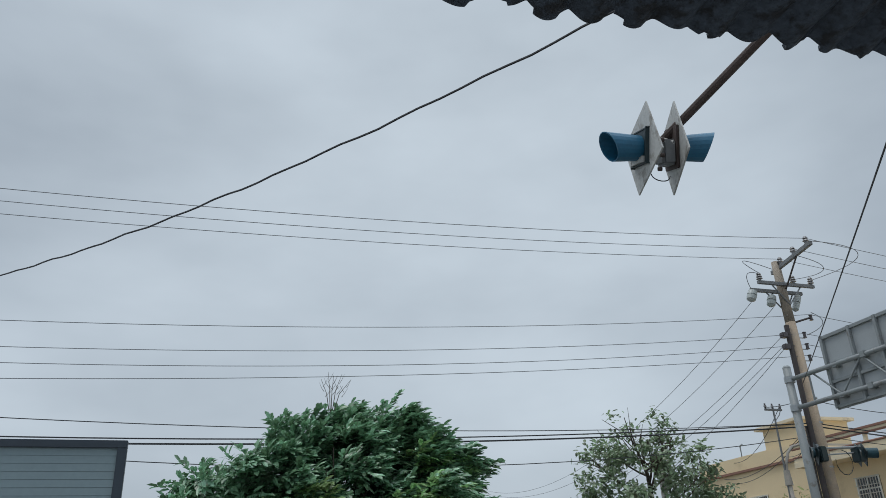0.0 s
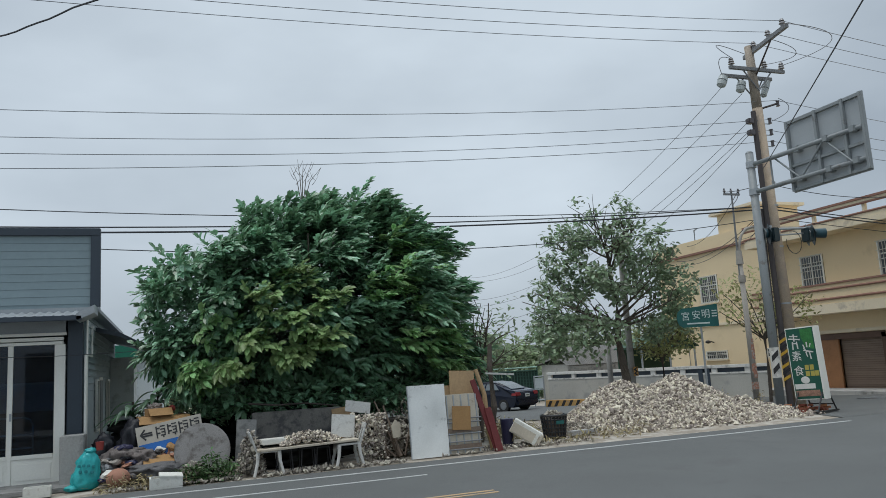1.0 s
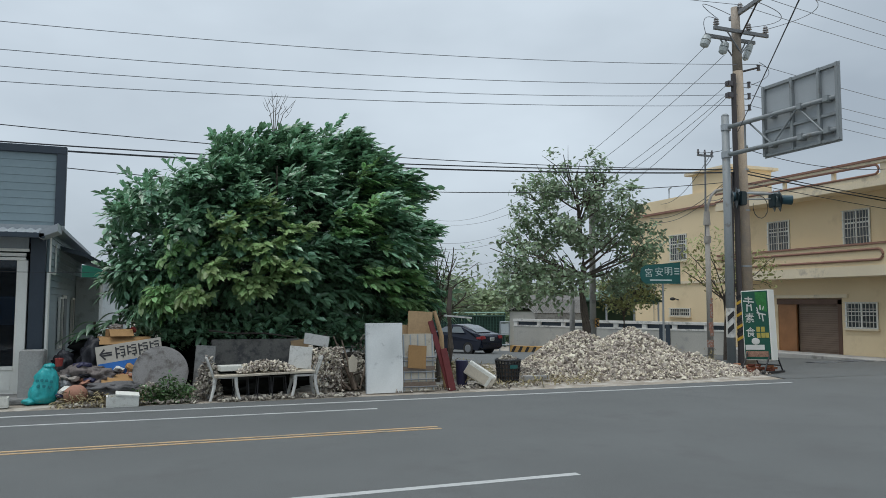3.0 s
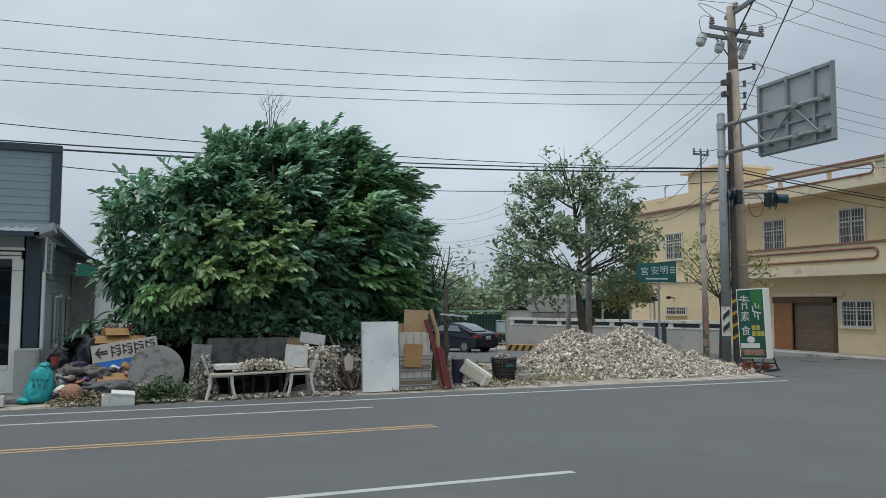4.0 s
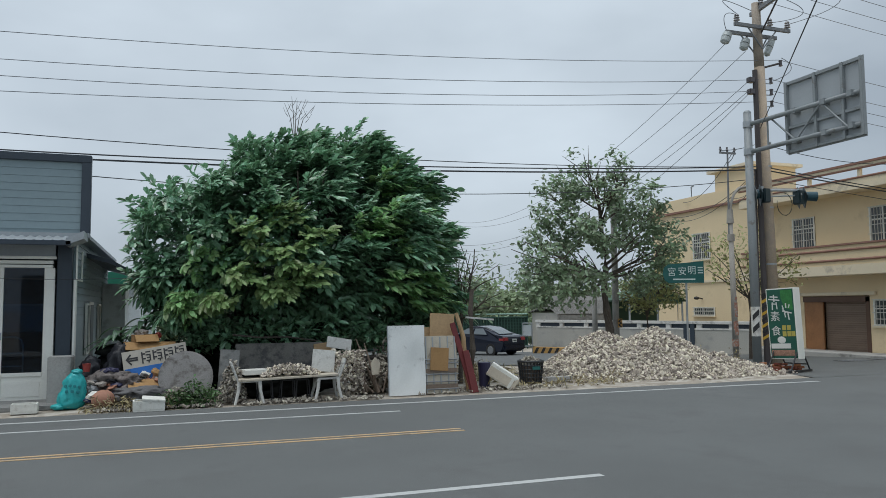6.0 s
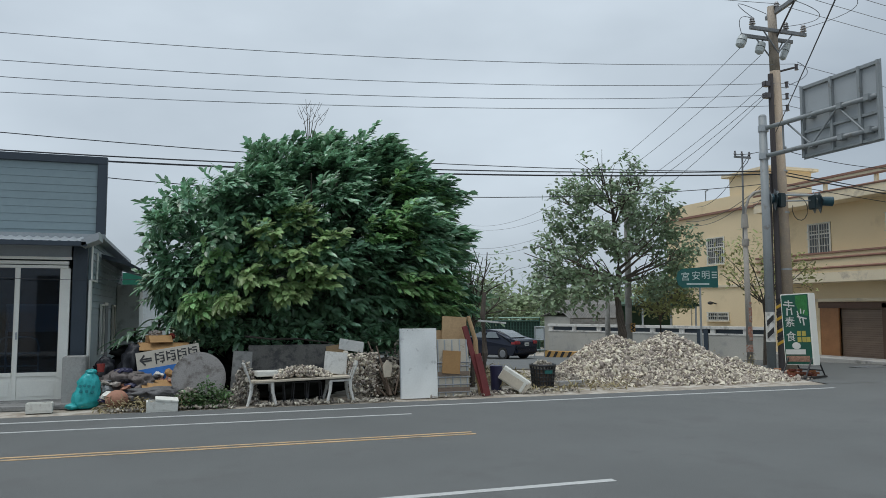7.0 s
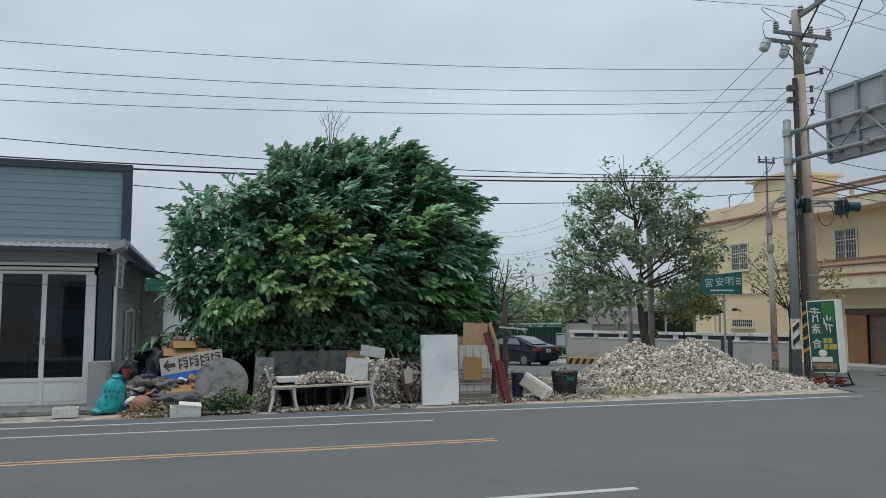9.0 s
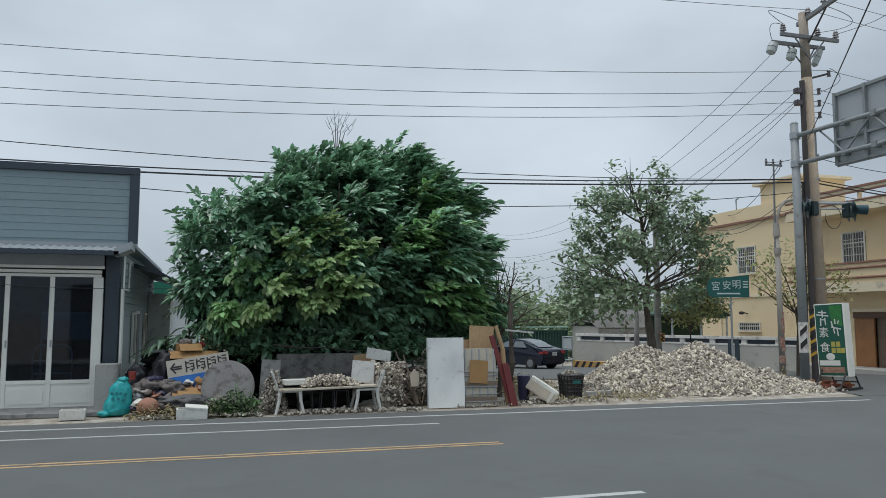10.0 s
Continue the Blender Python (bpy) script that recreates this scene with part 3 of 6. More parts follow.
    for k, (x, z) in enumerate(((0.8, 10.25), (0.35, 9.6), (0.35, 9.2), (0.35, 8.8))):
        sp = part("spool", rod((x, -0.1, z - 0.1), (x, -0.1, z + 0.1), 0.05, 0.05), INSULATOR, p)
        for e in (-0.085, 0.085):
            part("flange", rod((x, -0.1, z + e - 0.012), (x, -0.1, z + e + 0.012), 0.068, 0.068), INSULATOR, sp)
        if k:
            part("spool_bracket", box(0.05, x, -0.115, -0.085, z - 0.13, z - 0.1, 0.004), GALV, sp)
    for z in (9.55, 9.15):
        part("clamp", box(-0.62, -0.4, -0.2, 0.0, z - 0.1, z + 0.08, 0.02), INSULATOR, p)
    for z in (2.0, 3.3, 5.2, 6.6, 7.4):
        part("strap", rod((0.08, 0, z), (0.08, 0, z + 0.05), 0.25 - z * 0.0072, 0.25 - z * 0.0072, 18), GALV, p)
    for i in range(8):
        z = 0.8 + i * 0.2
        part("hazard_band", prism([(-0.11, z), (0.11, z + 0.14), (0.11, z + 0.24), (-0.11, z + 0.1)], -0.112, -0.1, m=pose(-0.285, -0.1, 0, 0, 0, -40)), HAZ_YELLOW if i % 2 == 0 else HAZ_BLACK, p)
    return ends


KERB_OCHRE = material("faded_ochre_paint", (0.5, 0.3, 0.1), 0.8, vary=0.2, scale=4, second=(0.35, 0.27, 0.18), stain=0.3)
POLE_TOP = material("weathered_pole_top", (0.3, 0.26, 0.215), 0.88, vary=0.25, scale=3, fine=30, bump=0.3)
POLE_GREY = material("pole_grey", (0.38, 0.36, 0.33), 0.85, vary=0.2, scale=3)
GREY_ARM = material("grey_arm", (0.19, 0.2, 0.21), 0.6, vary=0.15)
FUSE_GREY = material("fuse_grey", (0.4, 0.44, 0.44), 0.4, vary=0.1)
PORCELAIN = material("grey_porcelain", (0.22, 0.22, 0.23), 0.3, vary=0.15, bump=0)
HV_LEFT, HV_SAG = (12.74, 12.83, 12.53), (1.32, 1.29, 1.10)
HAZ_YELLOW = material("hazard_yellow", (0.6, 0.36, 0.04), 0.6, vary=0.15)
HAZ_BLACK = material("hazard_black", (0.025, 0.025, 0.027), 0.6, vary=0.15)
SIGNAL_BODY = material("dark_green_signal", (0.016, 0.035, 0.042), 0.45, vary=0.1)
SIGNAL_TEAL_DARK = material("dark_teal_hood", (0.014, 0.06, 0.08), 0.45, vary=0.2, scale=5)
PLATE_DARK = material("dirty_signal_plate", (0.16, 0.18, 0.18), 0.6, vary=0.3, scale=6)
SIGNAL_TEAL = material("teal_signal_hood", (0.018, 0.13, 0.235), 0.45, vary=0.15, scale=4)
hv_ends = utility_pole()


def gantry():
    g = thing("sign_gantry", 17.9, 20.0, ground_z(20), "grey steel post with arms holding a large road sign", "road sign")
    part("post", rod((0, 0, -0.2), (-0.03, 0, 8.3), 0.14, 0.125, 16), GANTRY_GREY, g, smooth=True)
    part("post_cap", rod((-0.03, 0, 8.3), (-0.03, 0, 8.36), 0.13, 0.08, 16), GANTRY_GREY, g)
    for z in (7.9, 6.98):
        a = part("arm", rod((0, 0, z), (0.16, -4.2, z), 0.075, 0.07, 12), GANTRY_GREY, g, smooth=True)
        part("clamp", rod((-0.01, 0.0, z - 0.1), (-0.01, 0.0, z + 0.1), 0.165, 0.165, 14), GALV, a)
        for y in (-1.9, -3.0, -3.95):
            part("bracket", box(0.02, 0.24, y - 0.09, y + 0.09, z - 0.09, z + 0.09, 0.01), GANTRY_GREY, a)
    for (y0, z0), (y1, z1) in (((-0.9, 7.9), (-1.9, 6.98)), ((-2.9, 7.9), (-1.9, 6.98)), ((-2.9, 7.9), (-3.8, 6.98)), ((-0.75, 7.9), (-0.75, 6.98))):
        part("truss_bar", rod((0.1, y0, z0), (0.1, y1, z1), 0.03), GANTRY_GREY, g)
    s = part("sign_panel", box(0.24, 0.27, -4.3, -1.42, 6.62, 8.93, 0.005), PANEL_GREY, g, "grey back of a large road sign")
    part("sign_face", box(0.274, 0.28, -4.28, -1.44, 6.64, 8.91), SIGN_GREEN, s, "green sign face")
    for y in (-4.26, -3.62, -2.62, -1.5):
        part("rib", box(0.13, 0.24, y - 0.05, y + 0.05, 6.66, 8.9, 0.006), GANTRY_GREY, s)
    for z in (8.84, 7.45, 6.7):
        part("rail", box(0.16, 0.24, -4.26, -1.46, z - 0.045, z + 0.045, 0.006), GANTRY_GREY, s)
    part("white_sleeve", rod((0, 0, 0.95), (0, 0, 1.9), 0.145, 0.144, 16), WHITE_WALL, g, "white reflective sleeve")
    for z in (1.05, 1.45):
        part("black_slash", prism([(-0.1, z), (0.1, z + 0.2), (0.1, z + 0.38), (-0.1, z + 0.18)], -0.15, -0.115, m=pose(0, 0, 0, 0, 0, -40)), HAZ_BLACK, g)
    # signal heads on a short arm behind the post
    part("signal_arm", rod((0.0, 0.05, 5.72), (2.1, 0.05, 5.8), 0.04), GALV, g)
    part("signal_stay", rod((0.1, 0.05, 5.5), (1.9, 0.05, 5.62), 0.025), GALV, g)
    for x, k, ln in ((0.35, -1, 0.3), (2.2, 1, 0.42)):
        t = part("signal_head", box(x - 0.2 * k - 0.13, x - 0.2 * k + 0.13, -0.17, 0.17, 5.32, 5.78, 0.03), SIGNAL_BODY, g, "dark traffic signal head")
        turn = pose(x, 0, 5.56, 0, 0, -28)
        for e, c in ((-0.16, PLATE_DARK), (0.02, SIGNAL_BODY)):
            part("backing_plate", box(e - 0.012, e + 0.012, -0.27, 0.27, -0.27, 0.27, 0.006, m=turn @ pose(0, 0, 0, 38, 0, 0)), c, t)
        tilt = turn @ pose(0, 0, 0.05, 0, 4 * k, 0)
        part("hood", rod(tilt @ Vector((0.03 * k, 0, 0)), tilt @ Vector((k * ln, 0, 0)), 0.15, 0.165, 18), SIGNAL_TEAL_DARK, t, "dark teal hood")
        # flat black disc stands for the shaded inside of the solid hood
        part("mouth_disc", rod(tilt @ Vector((k * ln, 0, 0)), tilt @ Vector((k * (ln + 0.006), 0, 0)), 0.15, 0.15, 18), HAZ_BLACK, t)
        part("clamp", rod((x - 0.1 * k, 0, 5.72), (x - 0.1 * k, 0, 5.86), 0.06), GALV, t)
    part("loose_cable", tube([(1.35 + 0.32 * math.sin(k * 0.5), -0.03, 5.3 + 0.38 * math.cos(k * 0.5)) for k in range(11)], 0.012), WIRE, g)
    return g


GANTRY_GREY = material("gantry_grey_paint", (0.235, 0.26, 0.27), 0.5, vary=0.12, scale=2, bump=0.04, second=(0.16, 0.15, 0.14), stain=0.15)
PANEL_GREY = material("panel_back_grey", (0.35, 0.38, 0.4), 0.5, vary=0.08, scale=1.5, bump=0.03)
SIGN_GREEN = material("sign_green", (0.012, 0.16, 0.1), 0.5, vary=0.12, scale=2)
gantry()


def cable(name, pts, r, mat, label="thin dark power line strung overhead", n=5):
    return tagged(make(name, tube(pts, r, n), mat), label, "cable", group="overhead lines")


def hang(a, b, sag, n=24):
    a, b = Vector(a), Vector(b)
    return [a.lerp(b, i / n) - Vector((0, 0, 4 * sag * (i / n) * (1 - i / n))) for i in range(n + 1)]


# high-voltage lines, both ways from the top crossarm
for q, zl, sag in zip(hv_ends, HV_LEFT, HV_SAG):
    cable("power_line", hang((-36, q.y - 0.4, zl), q, sag, 40), 0.0095, WIRE_GREY)
    cable("power_line", hang(q, (60, q.y + 1.0, q.z - 0.6), 0.9, 24), 0.0095, WIRE_GREY)
for zl, xr, zr, sag in ((10.13, 19.6, 10.26, 1.72), (9.66, 19.2, 9.55, 1.79), (9.62, 19.2, 9.16, 1.95), (7.98, 19.2, 8.78, 1.42)):
    cable("service_line", hang((-39, 20.3, zl), (xr, 20.3, zr), sag, 40), 0.0095, WIRE_GREY)
    cable("service_line", hang((xr, 20.3, zr), (60, 21.3, zr - 0.6), 0.9), 0.0095, WIRE_GREY)
for zl, zr, r, sag in ((9.7, 6.5, 0.012, 1.72), (7.9, 6.5, 0.018, 1.42), (7.72, 6.4, 0.024, 1.42), (13.4, 6.1, 0.012, 3.86)):
    cable("telephone_cable", hang((-39, 20.3, zl), (18.6, 20.3, zr), sag, 40), r, WIRE, "black telephone cable strung between poles")
    cable("telephone_cable", hang((18.9, 20.35, zr), (60, 22, zr - 0.5), 0.8), r, WIRE, "black telephone cable strung between poles")
# lines that leave along the side street
for (x, z), x1, z1, sag in (((17.6, 10.75), 21.3, 12.9, 4.4), ((18.35, 10.5), 21.4, 12.6, 4.4), ((18.6, 9.6), 18.0, 12.6, 5.3), ((18.5, 9.2), 18.0, 12.2, 5.3), ((18.5, 9.1), 18.0, 12.6, 6.5)):
    cable("branch_line", hang((x, 20.5, z), (x1, 70, z1), sag, 40), 0.01, WIRE_GREY)
cable("house_line", hang((-16, 16.6, 5.6), (2.6, 17.6, 2.9), 1.4, 30), 0.006, WIRE, "thin black cable running past the shop into the tree")
for x, y, z in ((27.0, 36.5, 6.9), (27.0, 35.9, 6.6), (27.1, 32.0, 7.2)):
    cable("house_line", hang((18.9, 20.5, 6.6), (x, y, z), 0.55), 0.013, WIRE, "black cable running to the yellow house")
cable("house_line", hang((18.9, 20.4, 7.3), (25.4, 19.6, 6.9), 0.3), 0.012, WIRE, "black cable running to the yellow house")
for a, b, sag in (((18.85, 22.5, 7.5), (18.3, 20.2, 7.2), 0.05), ((19.4, 22.5, 7.5), (27.0, 35.5, 7.6), 0.5), ((18.9, 20.3, 6.3), (27.1, 31.8, 7.4), 0.35)):
    cable("house_line", hang(a, b, sag), 0.012, WIRE, "black slack cable between pole and house")
# jumper loops at the pole head
for a, c, b in (((18.3, 18.2, 12.0), (22.6, 18.4, 12.2), (19.9, 20.2, 11.5)), ((18.6, 19.3, 12.0), (20.9, 19.2, 11.6), (19.25, 20.2, 11.5)), ((18.8, 20.6, 12.0), (16.4, 20.3, 12.4), (17.85, 20.2, 11.6)), ((17.75, 20.2, 11.6), (17.1, 20.3, 11.8), (17.6, 20.5, 11.1)), ((19.6, 20.2, 10.3), (20.6, 20.2, 10.0), (19.3, 20.3, 9.5))):
    a, c, b = Vector(a), Vector(c), Vector(b)
    cable("jumper_wire", [a.lerp(c, i / 14).lerp(c.lerp(b, i / 14), i / 14) for i in range(15)], 0.012, WIRE_GREY, "thin jumper wire at the pole head")
# the near wavy drop wire and the one that comes down to the post
wav = hang((-5.987, 17.869, 8.322), (5.491, 2.986, 7.703), 0.66, 60)
wav = [p + Vector((0, 0, 0.012 * math.sin(i * 1.7) + 0.008 * math.sin(i * 0.9))) for i, p in enumerate(wav)]
cable("drop_wire", wav, 0.014, WIRE, "wavy black drop wire above the road")
tagged(make("drop_wire", tube(hang((-0.075, -1.240, 3.437), (18.3, 19.9, 7.7), 0.02, 40), 0.005, 6, r1=0.013), WIRE), "thin black drop wire running down to the pole", "cable", group="overhead lines")


def street_lamp():
    s = thing("thin_pole", 19.2, 22.5, ground_z(22.5), "weathered pole with a curved arm and faded red bands", "pole")
    part("shaft", rod((0.0, 0, -0.1), (-0.05, 0, 5.1), 0.115, 0.085, 14), POLE_GREY, s, smooth=True)
    part("upper_rod", rod((-0.12, 0, 4.4), (-0.06, 0, 7.72), 0.04, 0.03, 10), GREY_ARM, s)
    part("collar", rod((-0.05, 0, 5.0), (-0.05, 0, 5.5), 0.13, 0.1, 14), POLE_GREY, s)
    part("collar", rod((-0.04, 0, 4.35), (-0.04, 0, 4.6), 0.125, 0.125, 14), POLE_GREY, s)
    part("curved_arm", tube([(-0.05, 0, 5.4), (0.02, 0, 5.75), (0.16, 0, 6.08), (0.38, 0, 6.3), (0.7, 0, 6.38), (0.95, 0, 6.32)], 0.05, 8), POLE_GREY, s)
    part("crosspiece", box(-0.42, 0.3, -0.03, 0.03, 7.55, 7.62, 0.005), GREY_ARM, s)
    for x in (-0.38, -0.08, 0.25):
        pin = part("insulator", rod((x, 0, 7.62), (x, 0, 7.8), 0.03), INSULATOR, s)
        part("shed_ring", rod((x, 0, 7.68), (x, 0, 7.74), 0.055, 0.04), PORCELAIN, pin)
    part("brace", tube([(0.25, 0, 7.58), (0.15, 0, 7.4), (-0.05, 0, 7.2)], 0.015), GREY_ARM, s)
    for z, h in ((0.55, 0.25), (0.95, 0.5), (1.6, 0.55), (2.2, 0.12)):
        part("red_band", rod((0.0, 0, z), (-0.005, 0, z + h), 0.122 - z * 0.006, 0.121 - z * 0.006, 14), FADED_RED, s)


FADED_RED = material("faded_red", (0.42, 0.2, 0.14), 0.8, vary=0.25, scale=6, second=(0.45, 0.4, 0.36), stain=0.5)
street_lamp()


def concrete_post(x, y, h, r):
    s = thing("concrete_post", x, y, ground_z(y), "pale round concrete post", "post")
    part("shaft", rod((0, 0, -0.1), (0, 0, h), r, r * 0.85, 14), CONCRETE, s, smooth=True)
    part("cap", rod((0, 0, h), (0, 0, h + 0.03), r * 0.85, r * 0.5, 14), CONCRETE, s)


concrete_post(15.52, 26.0, 3.2, 0.11)
concrete_post(16.02, 25.3, 6.6, 0.13)
mk = thing("hazard_marker", 16.07, 25.1, 1.22, "small yellow and black chevron marker on the post", "sign")
part("plate", box(-0.14, 0.14, -0.01, 0.01, -0.24, 0.24, 0.004), KERB_OCHRE, mk)
mk.scale = (0.7, 0.7, 0.7)
for z in (-0.16, 0.04):
    part("chevron", prism([(-0.14, z + 0.07), (0.02, z - 0.06), (0.14, z - 0.06), (-0.02, z + 0.07), (0.14, z + 0.17), (0.02, z + 0.17)], -0.016, -0.011), HAZ_BLACK, mk)


# ---- the flashing warning light and the porch roof overhead ----
def flasher():
    f = thing("warning_light", 5.268, 7.436, 7.216, "back-to-back teal warning lamps with white diamond plates", "signal light")
    f.scale = (1.75, 1.75, 1.75)
    bar_to = Vector((1.01, -2.43, 1.11))
    part("mast", rod(bar_to + Vector((0, 0, 0.1)), (bar_to.x, bar_to.y, (0.02 - 7.216) / 1.75), 0.05), RUSTY, f)
    part("bar", rod((0.05, 0.0, 0.06), bar_to, 0.033), RUSTY, f, "rusty dark steel bar")
    side = Vector((0.99, -0.14, 0.0)).normalized()
    yaw = math.degrees(math.atan2(side.y, side.x))
    for k, off in ((-1, -0.1), (1, 0.14)):
        m = pose(0, 0, 0, 0, 0, yaw + (0 if k < 0 else -9))
        pl = part("plate", box(off - 0.006, off + 0.006, -0.25, 0.25, -0.25, 0.25, 0.003, m=m @ pose(0, 0, 0, -15, 0, 0)), PLATE, f, "weathered white diamond plate")
        part("rim", box(off + k * 0.01, off + k * 0.03, -0.13, 0.13, -0.13, 0.13, 0.008, m=m @ pose(0, 0, 0, 20, 0, 0)), SIGNAL_BODY, pl)
        part("bracket", box(off + k * 0.03, off + k * 0.05, -0.1, 0.1, -0.12, -0.08, 0.004, m=m @ pose(0, 0, 0, 20, 0, 0)), PLATE, pl)
        hood = bmesh.new()
        n, ln = 20, 0.25 if k < 0 else 0.24
        rings = []
        for j, (x, r) in enumerate(((0.02, 0.095), (0.02 + ln, 0.11), (0.02 + ln, 0.102), (0.06, 0.088))):
            rings.append([hood.verts.new((off + k * (x + (0.05 * math.sin(2 * math.pi * i / n) if j in (1, 2) else 0)), r * math.cos(2 * math.pi * i / n), r * math.sin(2 * math.pi * i / n))) for i in range(n)])
        for a, b in zip(rings, rings[1:]):
            for i in range(n):
                hood.faces.new((a[i], a[(i + 1) % n], b[(i + 1) % n], b[i]))
        hood.faces.new(rings[-1])
        bmesh.ops.recalc_face_normals(hood, faces=hood.faces[:])
        hood.transform(m)
        part("hood", hood, SIGNAL_TEAL, f, "teal signal hood", smooth=False)
        part("lamp", rod(m @ Vector((off + k * 0.05, 0, 0)), m @ Vector((off + k * 0.07, 0, 0)), 0.087, 0.06, 16), DARK_GLASS, f)
    back = pose(0, 0, 0, 0, 0, yaw - 9)
    housing = part("housing", box(0.02, 0.13, -0.12, 0.1, -0.13, 0.06, 0.02, m=back @ pose(0, 0, 0, 24, 0, 0)), GREY_ARM, f, "grey lamp housing")
    part("back_frame", box(0.115, 0.133, -0.15, 0.15, -0.16, 0.16, 0.006, m=back @ pose(0, 0, 0, 24, 0, 0)), RUSTY, housing)
    for a0, a1 in (((0.04, 0.0, 0.1), (0.1, -0.12, -0.02)), ((0.04, 0.0, 0.1), (0.1, 0.13, 0.02)), ((0.1, -0.12, -0.02), (0.1, 0.13, 0.02))):
        part("stay", rod(back @ Vector(a0), back @ Vector(a1), 0.012), PLATE, housing)
    for y, z in ((-0.08, -0.1), (0.02, -0.16), (-0.13, 0.0), (0.1, -0.05)):
        part("bolt", rod(back @ Vector((0.0, y, z)), back @ Vector((0.03, y, z)), 0.016), RUSTY, housing)
    part("loop_wire", tube([Vector((0.02, 0.02, -0.09)) + Vector((0.08 * math.cos(t), 0, -0.12 - 0.05 * math.sin(t))) for t in [math.pi * i / 8 for i in range(9)]], 0.004), WIRE, f)


RUSTY = material("rusty_steel", (0.075, 0.055, 0.05), 0.8, vary=0.25, scale=6)
PLATE = material("dirty_white_plate", (0.5, 0.51, 0.5), 0.6, vary=0.15, scale=5, second=(0.28, 0.27, 0.25), stain=0.35)
flasher()


def porch():
    """The corrugated roof under which the camera stands, with its wall behind."""
    verts, faces = [], []
    n = 1400
    x0, x1 = 0.2, 5.2
    for i in range(n + 1):
        x = x0 + (x1 - x0) * i / n
        w = 0.010 * math.sin(x * 2 * math.pi / 0.082)
        e = 0.96 - 0.055 * (x - 0.43) / 0.86 + 0.012 * (math.sin(x * 37) > 0.82) - 0.01 * (math.sin(x * 29 + 1) > 0.9) + 0.006 * math.sin(x * 23) + 0.004 * math.sin(x * 61)
        verts += [(x, e, 3.004 + w), (x, 0.0, 3.11 + w), (x, -1.2, 3.22 + w)]
    for i in range(n):
        a, b = 3 * i, 3 * i + 3
        faces += [(a, a + 1, b + 1, b), (a + 1, a + 2, b + 2, b + 1)]
    r = soup("porch_roof", verts, faces, ROOF_DARK)
    mod = r.modifiers.new("thick", "SOLIDIFY")
    mod.thickness = 0.012
    r.location = (-0.105, 0.065, 0.001)
    tagged(r, "dark weathered corrugated porch roof edge", "roof", kind="structure")
    tagged(make("wall_behind", box(-6, 8, -1.4, -1.2, 0.1, 3.4), OLD_CONCRETE), "plain wall behind", "wall", kind="structure")
    tagged(make("porch_post", box(5.0, 5.12, 0.7, 0.82, 0.1, 3.0, 0.01), GREY_PAINT), "grey steel porch post", "post", kind="structure")


ROOF_DARK = material("tarred_roof", (0.06, 0.078, 0.105), 0.85, vary=0.4, scale=14, fine=60, bump=0.6, second=(0.025, 0.028, 0.034), stain=0.5)
porch()


# ---- trees ----
def leaves(rng, centres, per, length, width, wind=(0, 0, 0), droop=0.25, spread=0.1, heart=None):
    """Rosettes of folded leaves round the given twig ends."""
    k = len(centres) * per
    c = np.repeat(np.asarray(centres, float), per, 0) + rng.normal(0, spread, (k, 3))
    d = rng.normal(0, 1, (k, 3))
    d[:, 2] = d[:, 2] * 0.55 - droop
    d += np.asarray(wind, float)
    d /= np.linalg.norm(d, axis=1)[:, None]
    up = np.array([0, 0, 1.0]) + rng.normal(0, 0.35, (k, 3))
    if heart is not None:
        out = c - np.asarray(heart, float)
        up += 1.1 * out / (np.linalg.norm(out, axis=1)[:, None] + 1e-6)
    s = np.cross(d, up)
    s /= np.linalg.norm(s, axis=1)[:, None]
    u = np.cross(s, d)
    ln = length * rng.uniform(0.65, 1.25, (k, 1))
    wd = width * rng.uniform(0.7, 1.2, (k, 1))
    rib = [c, c + d * ln * 0.5, c + d * ln - np.array([0, 0, 0.14]) * ln]
    l1 = c + d * ln * 0.3 - s * wd * 0.42 + u * wd * 0.14
    l2 = c + d * ln * 0.72 - s * wd * 0.46 + u * wd * 0.1 - np.array([0, 0, 0.05]) * ln
    r1 = c + d * ln * 0.3 + s * wd * 0.42 + u * wd * 0.14
    r2 = c + d * ln * 0.72 + s * wd * 0.46 + u * wd * 0.1 - np.array([0, 0, 0.05]) * ln
    verts = np.stack([rib[0], rib[1], rib[2], l1, l2, r1, r2], 1).reshape(-1, 3)
    base = np.arange(k)[:, None] * 7
    faces = [f for q in ([0, 1, 3], [3, 1, 4], [4, 1, 2], [0, 5, 1], [5, 6, 1], [6, 2, 1]) for f in (base + q).tolist()]
    return verts.tolist(), faces


